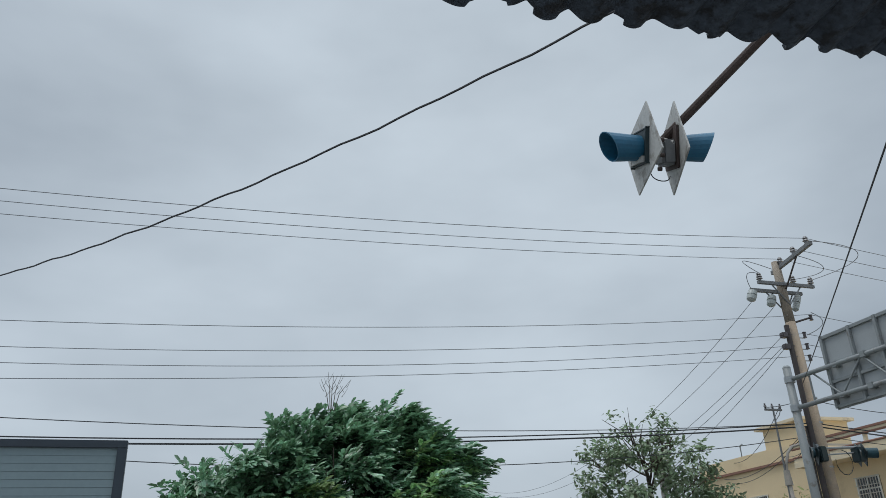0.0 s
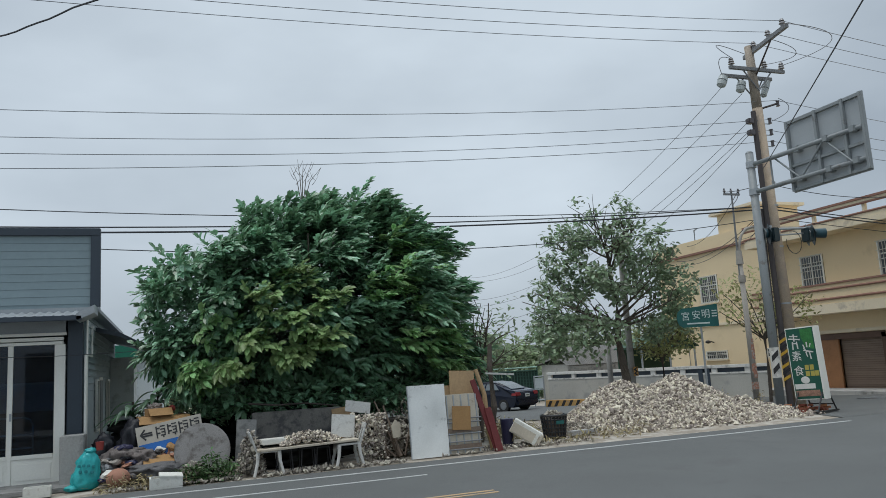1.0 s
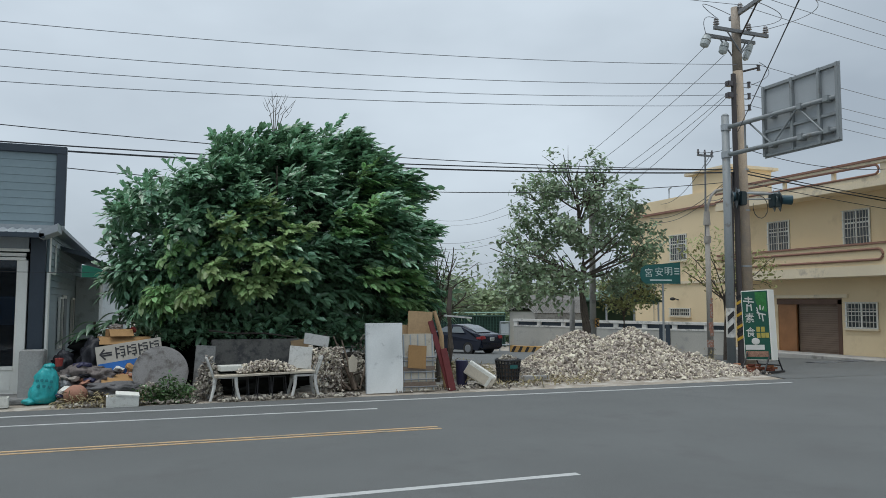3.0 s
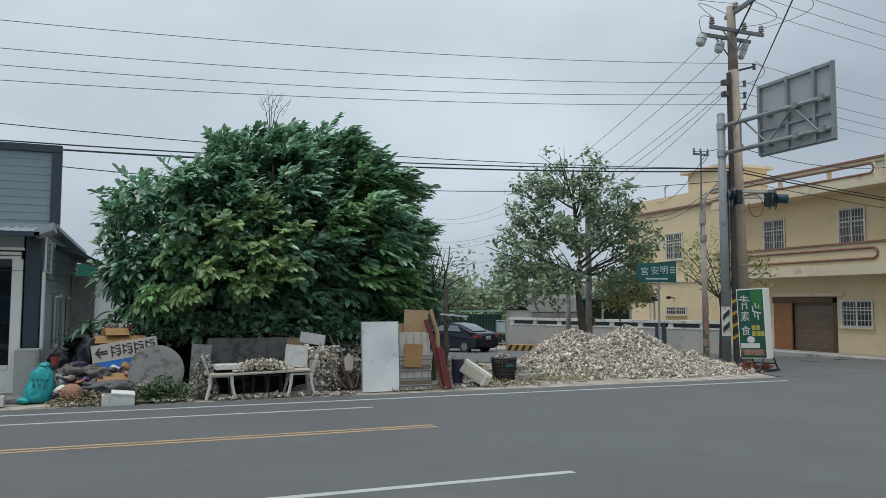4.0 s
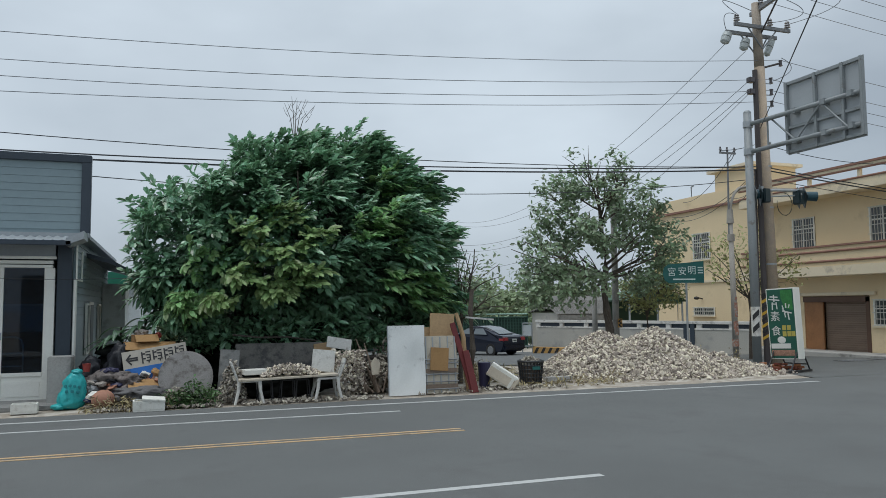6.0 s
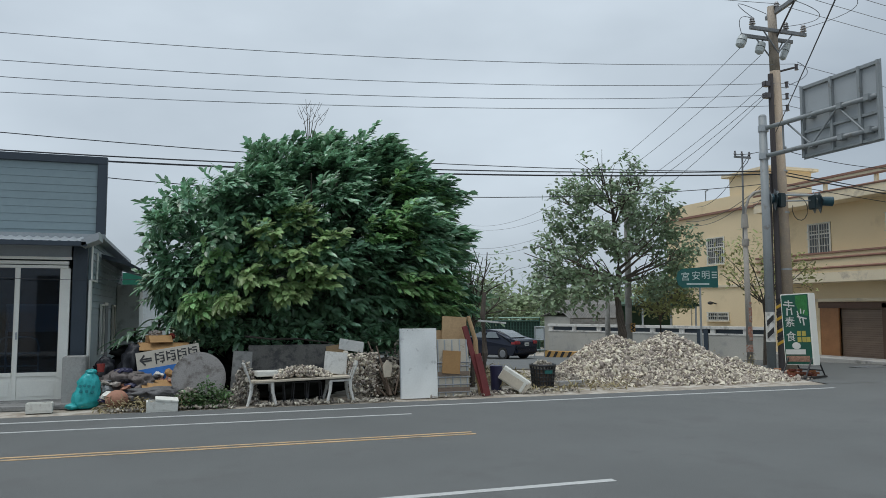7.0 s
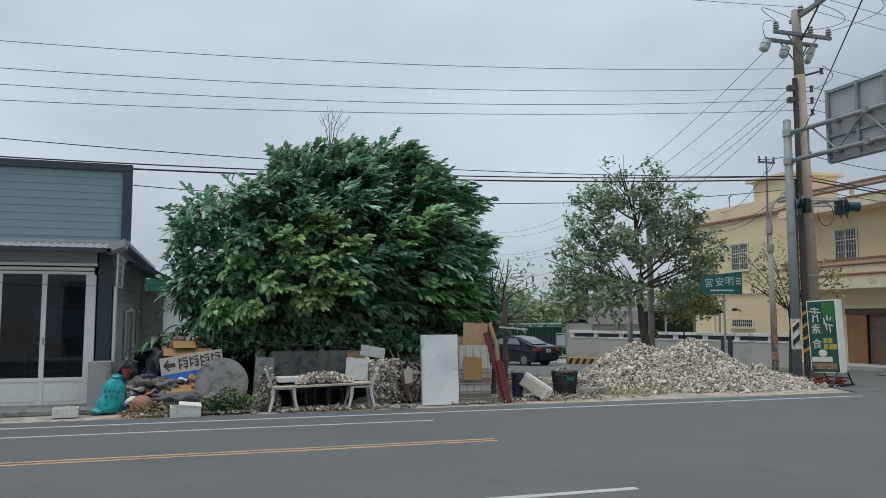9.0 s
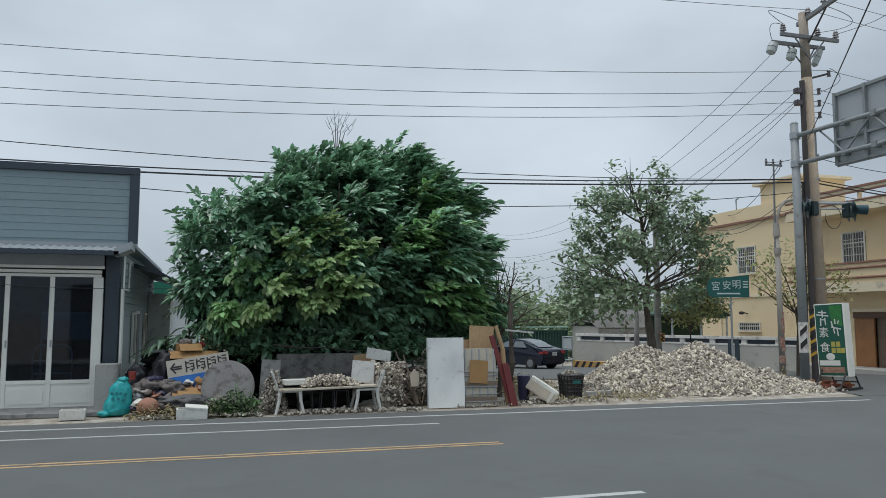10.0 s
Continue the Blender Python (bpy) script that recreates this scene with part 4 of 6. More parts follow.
def leaf_mesh(rng, c, d, up, length, width):
    """Folded leaves at the points c, pointing along d, with their upper sides towards up."""
    k = len(c)
    d = d / np.linalg.norm(d, axis=1)[:, None]
    s = np.cross(d, up)
    s /= np.linalg.norm(s, axis=1)[:, None] + 1e-9
    u = np.cross(s, d)
    ln = length * rng.uniform(0.6, 1.25, (k, 1))
    wd = width * rng.uniform(0.75, 1.2, (k, 1))
    sink = np.array([0, 0, 1.0]) * ln
    verts = np.stack([c, c + d * ln * 0.5, c + d * ln - sink * 0.16,
                      c + d * ln * 0.28 - s * wd * 0.42 + u * wd * 0.15, c + d * ln * 0.7 - s * wd * 0.46 + u * wd * 0.1 - sink * 0.06,
                      c + d * ln * 0.28 + s * wd * 0.42 + u * wd * 0.15, c + d * ln * 0.7 + s * wd * 0.46 + u * wd * 0.1 - sink * 0.06], 1).reshape(-1, 3)
    base = np.arange(k)[:, None] * 7
    faces = [f for q in ([0, 1, 3], [3, 1, 4], [4, 1, 2], [0, 5, 1], [5, 6, 1], [6, 2, 1]) for f in (base + q).tolist()]
    return verts.tolist(), faces


def sprays(rng, starts, heart, per, reach, length, width, wind, droop, out=0.8):
    """Shoots that grow outwards and bend with the wind, each with leaves on both sides and a tuft at its tip."""
    n = len(starts)
    starts = np.asarray(starts, float)
    o = starts - np.asarray(heart, float)
    o /= np.linalg.norm(o, axis=1)[:, None] + 1e-6
    d = o * out + np.asarray(wind, float) * rng.uniform(0.5, 1.3, (n, 1)) + rng.normal(0, 0.32, (n, 3)) - np.array([0, 0, droop])
    d /= np.linalg.norm(d, axis=1)[:, None]
    up = np.array([0, 0, 1.0]) + 0.75 * o + rng.normal(0, 0.2, (n, 3))
    side = np.cross(d, up)
    side /= np.linalg.norm(side, axis=1)[:, None]
    span = reach * rng.uniform(0.55, 1.2, (n, 1))
    cs, ds, us = [], [], []
    for j in range(per):
        u = (j + 0.6) / per
        sgn = 1 if j % 2 else -1
        spread = 0.95 * (1 - u) + 0.25
        cs.append(starts + d * span * u - np.array([0, 0, 0.12]) * span * u * u + side * (sgn * 0.012) + rng.normal(0, 0.015, (n, 3)))
        ds.append(d + side * (sgn * spread) + np.asarray(wind, float) * 0.35 - np.array([0, 0, droop * 0.8]) + rng.normal(0, 0.2, (n, 3)))
        us.append(up + rng.normal(0, 0.25, (n, 3)))
    return leaf_mesh(rng, np.concatenate(cs), np.concatenate(ds), np.concatenate(us), length, width)


def in_lobes(rng, lobes, n, inner=0.55):
    """Points near the outside of a set of ellipsoids."""
    out = []
    vol = np.array([a * b * c for *_, a, b, c in lobes]) ** 0.66
    pick = rng.choice(len(lobes), n, p=vol / vol.sum())
    for i in pick:
        x, y, z, a, b, c = lobes[i]
        v = rng.normal(0, 1, 3)
        v /= np.linalg.norm(v)
        r = rng.uniform(inner, 1.0) ** 0.5
        r *= 1 + 0.1 * noise.noise(Vector(v * 2.5) + Vector((i * 3.7, 0, 0)))
        out.append((x + v[0] * a * r, y + v[1] * b * r, z + v[2] * c * r))
    return np.array(out)


def clumped(rng, lobes, clumps, n, size, inner):
    """Twig ends gathered in rounded bunches, with gaps between them."""
    mid = in_lobes(rng, lobes, clumps, inner)
    pick = rng.integers(0, clumps, n)
    v = rng.normal(0, 1, (n, 3))
    v /= np.linalg.norm(v, axis=1)[:, None]
    return mid[pick] + v * (size * rng.uniform(0.35, 1.0, (n, 1))) * np.array([1, 1, 0.75])


def limbs(rng, base, trunk_h, tips, r=0.14, bend=0.15, forks=3):
    bm = bmesh.new()
    base = Vector(base)
    top = base + Vector((0.05, 0, trunk_h))
    tube([base - Vector((0, 0, 0.2)), base.lerp(top, 0.5) + Vector((0.04, 0, 0)), top], r, 10, bm=bm, r1=r * 0.8)
    for t in tips:
        t = Vector(t)
        mid = top.lerp(t, 0.5) + Vector(rng.normal(0, bend, 3).tolist()) + Vector((0, 0, 0.12))
        pts = [top.lerp(mid, k / 4).lerp(mid.lerp(t, k / 4), k / 4) for k in range(5)]
        tube(pts, r * 0.4, 6, bm=bm, r1=0.012)
        for _ in range(forks):
            f = pts[rng.integers(1, 4)]
            e = f + (t - f) * 0.5 + Vector(rng.normal(0, 0.5, 3).tolist()) + Vector((0, 0, 0.15))
            tube([f, f.lerp(e, 0.5) + Vector((0, 0, 0.06)), e], r * 0.2, 5, bm=bm, r1=0.008)
    return bm


def leader_limbs(rng, height, tips, r):
    """A straight-growing tree: one leader, with side branches that rise to the tips and fork."""
    bm = bmesh.new()
    axis = [Vector((0.1 * math.sin(k * 1.3) * k / 10, 0.08 * math.sin(k * 2.1), -0.2 + (height + 0.2) * k / 10)) for k in range(11)]
    axis = [p + Vector((-0.05 * p.z, 0, 0)) for p in axis]
    tube(axis, r, 10, bm=bm, r1=0.03)
    for t in tips:
        t = Vector(t)
        z0 = min(max(t.z - 0.55 * math.hypot(t.x, t.y) - rng.uniform(0.2, 0.8), height * 0.45), height * 0.93)
        k = z0 / height
        a = Vector((-0.05 * z0, 0, z0))
        c = a.lerp(t, 0.45) + Vector(rng.normal(0, 0.14, 3).tolist()) - Vector((0, 0, 0.1))
        pts = [a.lerp(c, u / 5).lerp(c.lerp(t, u / 5), u / 5) for u in range(6)]
        tube(pts, r * (0.46 - 0.3 * k), 6, bm=bm, r1=0.012)
        for _ in range(3):
            f = pts[rng.integers(2, 5)]
            e = f + (t - f) * 0.6 + Vector(rng.normal(0, 0.35, 3).tolist()) + Vector((0, 0, 0.15))
            tube([f, f.lerp(e, 0.5) + Vector((0, 0, 0.06)), e], r * 0.13, 5, bm=bm, r1=0.006)
    return bm


def tree(name, base, trunk_h, lobes, n, per, length, width, mat, label, tips=10, r=0.14, wind=(0, 0, 0), seed=1, inner=0.5, spread=0.1, droop=0.25, clumps=0, size=0.5, leader=0.0):
    rng = np.random.default_rng(seed)
    t = thing(name, 0, 0, 0, label, "tree")
    t.matrix_world = pose(*base)
    inv = np.array(base)
    lob = [(x - inv[0], y - inv[1], z - inv[2], a, b, c) for x, y, z, a, b, c in lobes]
    ends = in_lobes(rng, lob, tips, 0.8)
    part("trunk", leader_limbs(rng, leader, ends, r) if leader else limbs(rng, (0, 0, 0), trunk_h, ends, r), BARK, t)
    spots = clumped(rng, lob, clumps, n, size, inner) if clumps else in_lobes(rng, lob, n, inner)
    v, f = leaves(rng, spots, per, length, width, wind, droop, spread, np.mean([q[:3] for q in lob], 0))
    soup("crown", v, f, mat, t)
    return t


def broadleaf_tree():
    """The big tree: swept by the wind above, with drooping pale bunches low in front."""
    base = (3.1, 19.6, ground_z(19.6))
    rng = np.random.default_rng(3)
    t = thing("broadleaf_tree", *base, "large dense broadleaf tree with big glossy green leaves", "tree")

    def at(lobes):
        return [(x - base[0], y - base[1], z - base[2], a, b, c) for x, y, z, a, b, c in lobes]
    upper = at([(3.25, 19.5, 4.0, 2.8, 2.3, 2.2), (0.45, 19.3, 3.5, 1.3, 1.6, 1.15), (5.35, 19.4, 3.9, 1.4, 1.7, 1.6), (3.8, 19.5, 5.7, 0.95, 1.1, 0.7), (2.4, 19.5, 5.1, 1.1, 1.3, 0.65), (3.0, 19.5, 5.6, 0.7, 1.0, 0.6),
                (1.25, 19.4, 4.4, 0.9, 1.2, 0.55), (4.6, 19.5, 5.4, 1.1, 1.3, 0.8), (4.7, 19.4, 5.9, 0.65, 0.9, 0.45), (5.4, 19.4, 4.8, 0.9, 1.2, 0.75), (0.55, 19.4, 3.75, 0.8, 1.2, 0.7), (3.1, 18.5, 4.5, 2.0, 1.1, 1.1),
                (4.2, 17.9, 4.2, 1.6, 0.8, 0.9), (1.2, 17.9, 4.0, 1.1, 0.8, 0.7), (0.15, 19.0, 2.9, 0.8, 1.2, 0.8), (4.5, 19.2, 4.2, 1.3, 1.2, 0.9), (5.4, 17.9, 3.4, 1.0, 0.7, 0.6), (5.9, 19.0, 2.9, 0.65, 1.1, 0.8)])
    lower = at([(3.3, 19.5, 2.1, 3.2, 1.3, 1.0), (6.0, 19.2, 2.6, 0.8, 1.1, 1.0), (0.5, 18.7, 2.1, 0.8, 1.1, 0.7), (1.4, 17.9, 2.5, 0.9, 0.5, 0.5), (3.8, 18.0, 2.9, 1.2, 0.5, 0.5),
                (2.4, 17.8, 3.2, 1.3, 0.7, 1.0), (5.1, 18.1, 2.5, 1.4, 0.6, 0.7), (3.4, 18.6, 1.6, 2.6, 0.6, 0.4), (6.4, 18.6, 1.9, 0.6, 0.6, 0.5)])
    pale = at([(1.75, 17.0, 3.45, 0.45, 0.3, 0.3), (2.3, 16.9, 2.95, 0.5, 0.3, 0.35), (2.8, 16.9, 2.6, 0.5, 0.3, 0.25), (1.45, 16.95, 2.65, 0.4, 0.3, 0.25), (2.1, 16.9, 2.35, 0.5, 0.3, 0.2), (1.0, 17.1, 2.1, 0.35, 0.3, 0.2),
               (3.0, 17.0, 3.4, 0.35, 0.3, 0.25), (2.3, 17.2, 3.95, 0.4, 0.3, 0.25)])
    # lighter leaves, mostly on the right, paint that side as better lit
    lit = at([(5.2, 17.3, 2.6, 0.7, 0.3, 0.35), (5.7, 17.4, 2.1, 0.6, 0.3, 0.35), (5.5, 17.5, 3.3, 0.6, 0.35, 0.35), (4.4, 17.5, 3.7, 0.6, 0.3, 0.35), (5.0, 17.5, 4.1, 0.6, 0.3, 0.3), (5.7, 18.2, 4.2, 0.4, 0.3, 0.3), (6.0, 18.2, 3.6, 0.4, 0.4, 0.35), (5.7, 18.5, 4.7, 0.45, 0.4, 0.3), (6.1, 18.3, 2.9, 0.45, 0.4, 0.35), (5.0, 18.2, 4.9, 0.5, 0.4, 0.3), (0.5, 17.6, 2.1, 0.5, 0.4, 0.3), (6.3, 18.4, 2.2, 0.5, 0.5, 0.45), (0.6, 17.4, 3.0, 0.5, 0.3, 0.3)])
    heart = (0.2, 0.3, 2.6)
    part("trunk", limbs(rng, (0, 0, 0), 1.2, np.concatenate([in_lobes(rng, upper, 18, 0.8), in_lobes(rng, lower, 10, 0.8)]), 0.17), BARK, t)
    v, f = sprays(rng, clumped(rng, upper, 300, 4400, 0.38, 0.42), heart, 10, 0.5, 0.26, 0.115, (0.75, -0.15, 0.0), 0.06)
    soup("crown", v, f, LEAF, t)
    v, f = sprays(rng, in_lobes(rng, at([(2.9, 19.2, 3.4, 2.3, 0.9, 1.5), (4.6, 19.2, 3.2, 1.4, 0.9, 1.4)]), 650, 0.1), heart, 9, 0.5, 0.27, 0.13, (0.4, -0.1, 0.0), 0.1)
    soup("inner_crown", v, f, LEAF, t)
    v, f = sprays(rng, clumped(rng, lower, 120, 1500, 0.36, 0.4), heart, 9, 0.4, 0.25, 0.12, (0.45, -0.15, 0.0), 0.15)
    soup("skirt", v, f, LEAF, t)
    v, f = sprays(rng, in_lobes(rng, pale, 130, 0.35), heart, 9, 0.32, 0.25, 0.12, (0.45, -0.35, 0.05), 0.12)
    soup("young_leaves", v, f, LEAF_LIGHT, t)
    v, f = sprays(rng, in_lobes(rng, lit, 320, 0.35), heart, 9, 0.36, 0.24, 0.11, (0.6, -0.3, 0.05), 0.1)
    soup("lit_leaves", v, f, LEAF_LIT, t)
    # single shoots that stand out of the outline
    tips = [(1.55, 5.75, 0.3, 0.6), (5.2, 5.95, 1, 0.35), (5.3, 5.7, 1, 0.2), (4.5, 6.25, 1.0, 0.15), (5.9, 5.1, 1, 0.1), (6.2, 4.2, 1, 0.2), (6.2, 3.7, 1, 0.1), (6.4, 3.2, 1, 0.15), (-0.5, 3.1, -0.8, 0.1),
            (-0.55, 3.7, -0.6, 0.3), (-0.45, 4.1, -0.5, 0.3), (-0.1, 4.5, -0.4, 0.3), (-0.65, 3.4, -0.8, 0.1), (4.2, 6.15, 0.8, 0.3), (3.2, 6.0, 0.7, 0.3), (6.7, 2.3, 0.8, -0.2)]
    st = np.array([(x - base[0] - 0.25 * dx, rng.uniform(-1.0, 0.2), z - base[2] - 0.25 * dz) for x, z, dx, dz in tips for _ in range(3)]) + rng.normal(0, 0.07, (len(tips) * 3, 3))
    v, f = sprays(rng, st, heart, 11, 0.5, 0.22, 0.1, (0.5, 0, 0.05), 0.0)
    tagged(soup("outer_shoot", v, f, LEAF, t), kind="stuff")


broadleaf_tree()
tree("roadside_tree", (14.94, 24.0, ground_z(24)), 2.9,
     [(14.5, 24, 5.2, 2.3, 2.0, 1.7), (12.4, 24, 3.7, 1.4, 1.5, 1.0), (16.9, 24, 4.2, 1.4, 1.4, 1.2), (14.4, 24, 6.6, 1.7, 1.5, 0.85), (12.9, 24, 5.3, 1.0, 1.2, 0.9), (16.3, 24, 5.7, 1.0, 1.2, 0.9), (12.9, 23.6, 2.6, 1.7, 1.4, 0.8), (16.6, 23.8, 3.0, 1.5, 1.2, 0.7)],
     1500, 5, 0.21, 0.11, LEAF_DULL, "small-leaved roadside tree with an open crown", tips=30, r=0.19, seed=8, inner=0.25, spread=0.1, clumps=210, size=0.36, leader=7.0)
tree("young_tree", (17.3, 25.2, ground_z(25.2)), 1.9,
     [(17.4, 25.2, 2.4, 1.3, 1.1, 0.7), (18.3, 25.2, 3.3, 0.7, 0.6, 0.6)], 240, 7, 0.17, 0.08, LEAF_YELLOW, "young thin tree with yellowish leaves", tips=9, r=0.09, seed=12, spread=0.15)
tree("thin_tree", (20.8, 23.6, ground_z(23.6)), 2.3,
     [(20.5, 23.6, 3.6, 1.5, 1.0, 1.2), (22.2, 23.6, 3.2, 1.0, 0.8, 0.7)], 150, 6, 0.18, 0.085, LEAF_YELLOW, "sparse thin tree with yellow-green leaves", tips=14, r=0.07, seed=21, spread=0.2)
tree("bare_tree", (7.0, 18.4, ground_z(18.4)), 1.6,
     [(7.7, 18.6, 2.7, 0.9, 0.7, 0.7), (7.2, 18.6, 2.1, 0.7, 0.7, 0.5)], 60, 6, 0.15, 0.07, LEAF_DULL, "thin half-bare tree beside the metal sheets", tips=10, r=0.07, seed=25, spread=0.15)
sap = thing("dry_twigs", 2.95, 19.5, 6.3, "dry grey twigs standing out of the tree top", "twigs")
for dx, h in ((-0.2, 0.85), (-0.06, 1.05), (0.05, 0.95), (0.22, 1.0), (0.4, 0.85)):
    tip = Vector((dx * 1.3, 0.04, h))
    tw = part("twig", tube([(dx * 0.2, 0, 0), (dx * 0.55, 0.02, h * 0.55), tip], 0.013, 5, r1=0.004), BARK, sap)
    for u, q in ((0.45, 0.16), (0.6, -0.13), (0.75, 0.12)):
        f0 = Vector((dx * 0.2, 0, 0)).lerp(tip, u)
        part("side_twig", tube([f0, f0 + Vector((q * 0.5, 0.02, 0.1)), f0 + Vector((q, 0.0, 0.24))], 0.007, 4, r1=0.003), BARK, tw)


def woods():
    rng = np.random.default_rng(5)
    lob = []
    for i in range(120):
        x = rng.uniform(-30, 62)
        y = rng.uniform(64, 78)
        h = rng.uniform(1.3, 2.5) * (1.35 if x > 22 else 1.0)
        lob.append((x, y, ground_z(y) + h, rng.uniform(1.6, 3.0), 2.0, h))
    v, f = leaves(rng, in_lobes(rng, lob, 6500, 0.5), 5, 0.75, 0.42, droop=0.15, spread=0.35)
    tagged(soup("far_woods", v, f, LEAF_FAR), "line of low green trees in the distance", "woods", kind="stuff")


woods()


# ---- heap of stones ----
def heap_z(x, y):
    h = max(1.3 - 0.62 * math.hypot((x - 11.4) * 1.05, (y - 18.8) * 1.05), 1.38 - 0.6 * math.hypot((x - 13.05) * 1.0, (y - 18.7) * 1.1), 0.5 - 0.34 * math.hypot((x - 14.5) * 0.75, (y - 17.9) * 1.3), 0.3 - 0.4 * math.hypot((x - 10.2), (y - 18.0)))
    h = h if h < 0.95 else 0.95 + 0.7 * (h - 0.95)
    return max(h, -0.3) + 0.06 * noise.noise(Vector((x * 1.7, y * 1.7, 0)))


def stone_shape(rng, s):
    own = bmesh.new()
    bmesh.ops.create_icosphere(own, subdivisions=1, radius=1.0)
    k = rng.uniform(0.55, 1.25, 3)
    for v in own.verts:
        v.co = Vector((v.co.x * k[0] * 1.3, v.co.y * k[1], v.co.z * k[2] * 0.55)) * s * rng.uniform(0.65, 1.25)
    return own


def stone_soup(rng, spots, smin, smax):
    base = bmesh.new()
    bmesh.ops.create_icosphere(base, subdivisions=1, radius=1.0)
    bv = np.array([v.co[:] for v in base.verts])
    bf = [[v.index for v in f.verts] for f in base.faces]
    base.free()
    verts, faces = [], []
    for i, p in enumerate(spots):
        s = rng.uniform(smin, smax) * (1.5 if rng.random() < 0.08 else 1)
        q, _ = np.linalg.qr(rng.normal(0, 1, (3, 3)))
        w = (bv * (rng.uniform(0.7, 1.6), rng.uniform(0.6, 1.0), rng.uniform(0.22, 0.6)) * rng.uniform(0.45, 1.35, (len(bv), 1)) * s) @ q.T + p
        o = len(verts)
        verts += w.tolist()
        faces += [[a + o for a in f] for f in bf]
    return verts, faces


def heap():
    rng = np.random.default_rng(11)
    h = thing("stone_heap", 11.8, 18.5, ground_z(18.5), "heap of pale broken coral stones beside the road", "stone heap")
    o = np.array([11.8, 18.5, ground_z(18.5)])
    bm = bmesh.new()
    nx, ny = 80, 60
    grid = [[bm.verts.new(Vector((8.3 + 8.6 * i / nx, 15.7 + 6.6 * j / ny, heap_z(8.3 + 8.6 * i / nx, 15.7 + 6.6 * j / ny) - 0.04)) - Vector(o)) for j in range(ny + 1)] for i in range(nx + 1)]
    for i in range(nx):
        for j in range(ny):
            bm.faces.new((grid[i][j], grid[i + 1][j], grid[i + 1][j + 1], grid[i][j + 1]))
    part("core", bm, DIRT, h)
    spots = []
    while len(spots) < 13000:
        x, y = rng.uniform(8.4, 16.4), rng.uniform(15.8, 20.4)
        z = heap_z(x, y)
        if z > ground_z(y) + 0.0 or (z > -0.2 and rng.random() < 0.12):
            spots.append((x - o[0], y - o[1], max(z, ground_z(y)) + 0.01 - o[2]))
    v, f = stone_soup(rng, spots, 0.026, 0.058)
    tagged(soup("rubble", v, f, STONE, h), kind="stuff")
    meshes = []
    for i in range(8):
        b = stone_shape(rng, 1.0)
        me = bpy.data.meshes.new("stone")
        b.to_mesh(me)
        b.free()
        me.materials.append(STONE_ONE)
        meshes.append(me)
    k = 0
    while k < 280:
        x, y = rng.uniform(9.4, 15.2), rng.uniform(16.2, 18.7)
        z = heap_z(x, y)
        if z < 0.02:
            continue
        s = new("stone", meshes[k % 8])
        s.parent = h
        s.matrix_basis = pose(x - o[0], y - o[1], z + 0.03 - o[2], *rng.uniform(0, 360, 3)) @ Matrix.Diagonal((*([rng.uniform(0.04, 0.08)] * 3), 1))
        k += 1


heap()


# ---- writing ----
def lettering(text, size, mat, parent, m, name="lettering"):
    """Raised letters as a mesh."""
    cu = bpy.data.curves.new("tmp", "FONT")
    cu.body, cu.size, cu.align_x, cu.align_y, cu.extrude = text, size, "CENTER", "CENTER", 0.003
    ob = bpy.data.objects.new("tmp", cu)
    me = bpy.data.meshes.new_from_object(ob)
    bpy.data.objects.remove(ob)
    me.materials.append(mat)
    o = new(name, me)
    o.parent, o.matrix_basis = parent, m
    return o


PAINT_WHITE = material("white_print", (0.62, 0.63, 0.6), 0.6, vary=0.06, bump=0.0)
PAINT_YELLOW = material("yellow_print", (0.42, 0.36, 0.08), 0.6, vary=0.06, bump=0.0)
PAINT_BLACK = material("black_print", (0.03, 0.03, 0.032), 0.6, vary=0.06, bump=0.0)
BOARD_GREEN = material("banner_green", (0.01, 0.085, 0.058), 0.5, vary=0.1, scale=2, bump=0.02)
LEAF_GREEN = material("banner_leaf_green", (0.03, 0.17, 0.045), 0.5, vary=0.4, scale=7, bump=0.0)
BOARD_PINK = material("food_print", (0.3, 0.17, 0.12), 0.6, vary=0.5, scale=9, bump=0.0)
BRICK = material("red_brick", (0.3, 0.11, 0.06), 0.9, vary=0.2, scale=6, rand=0.3)


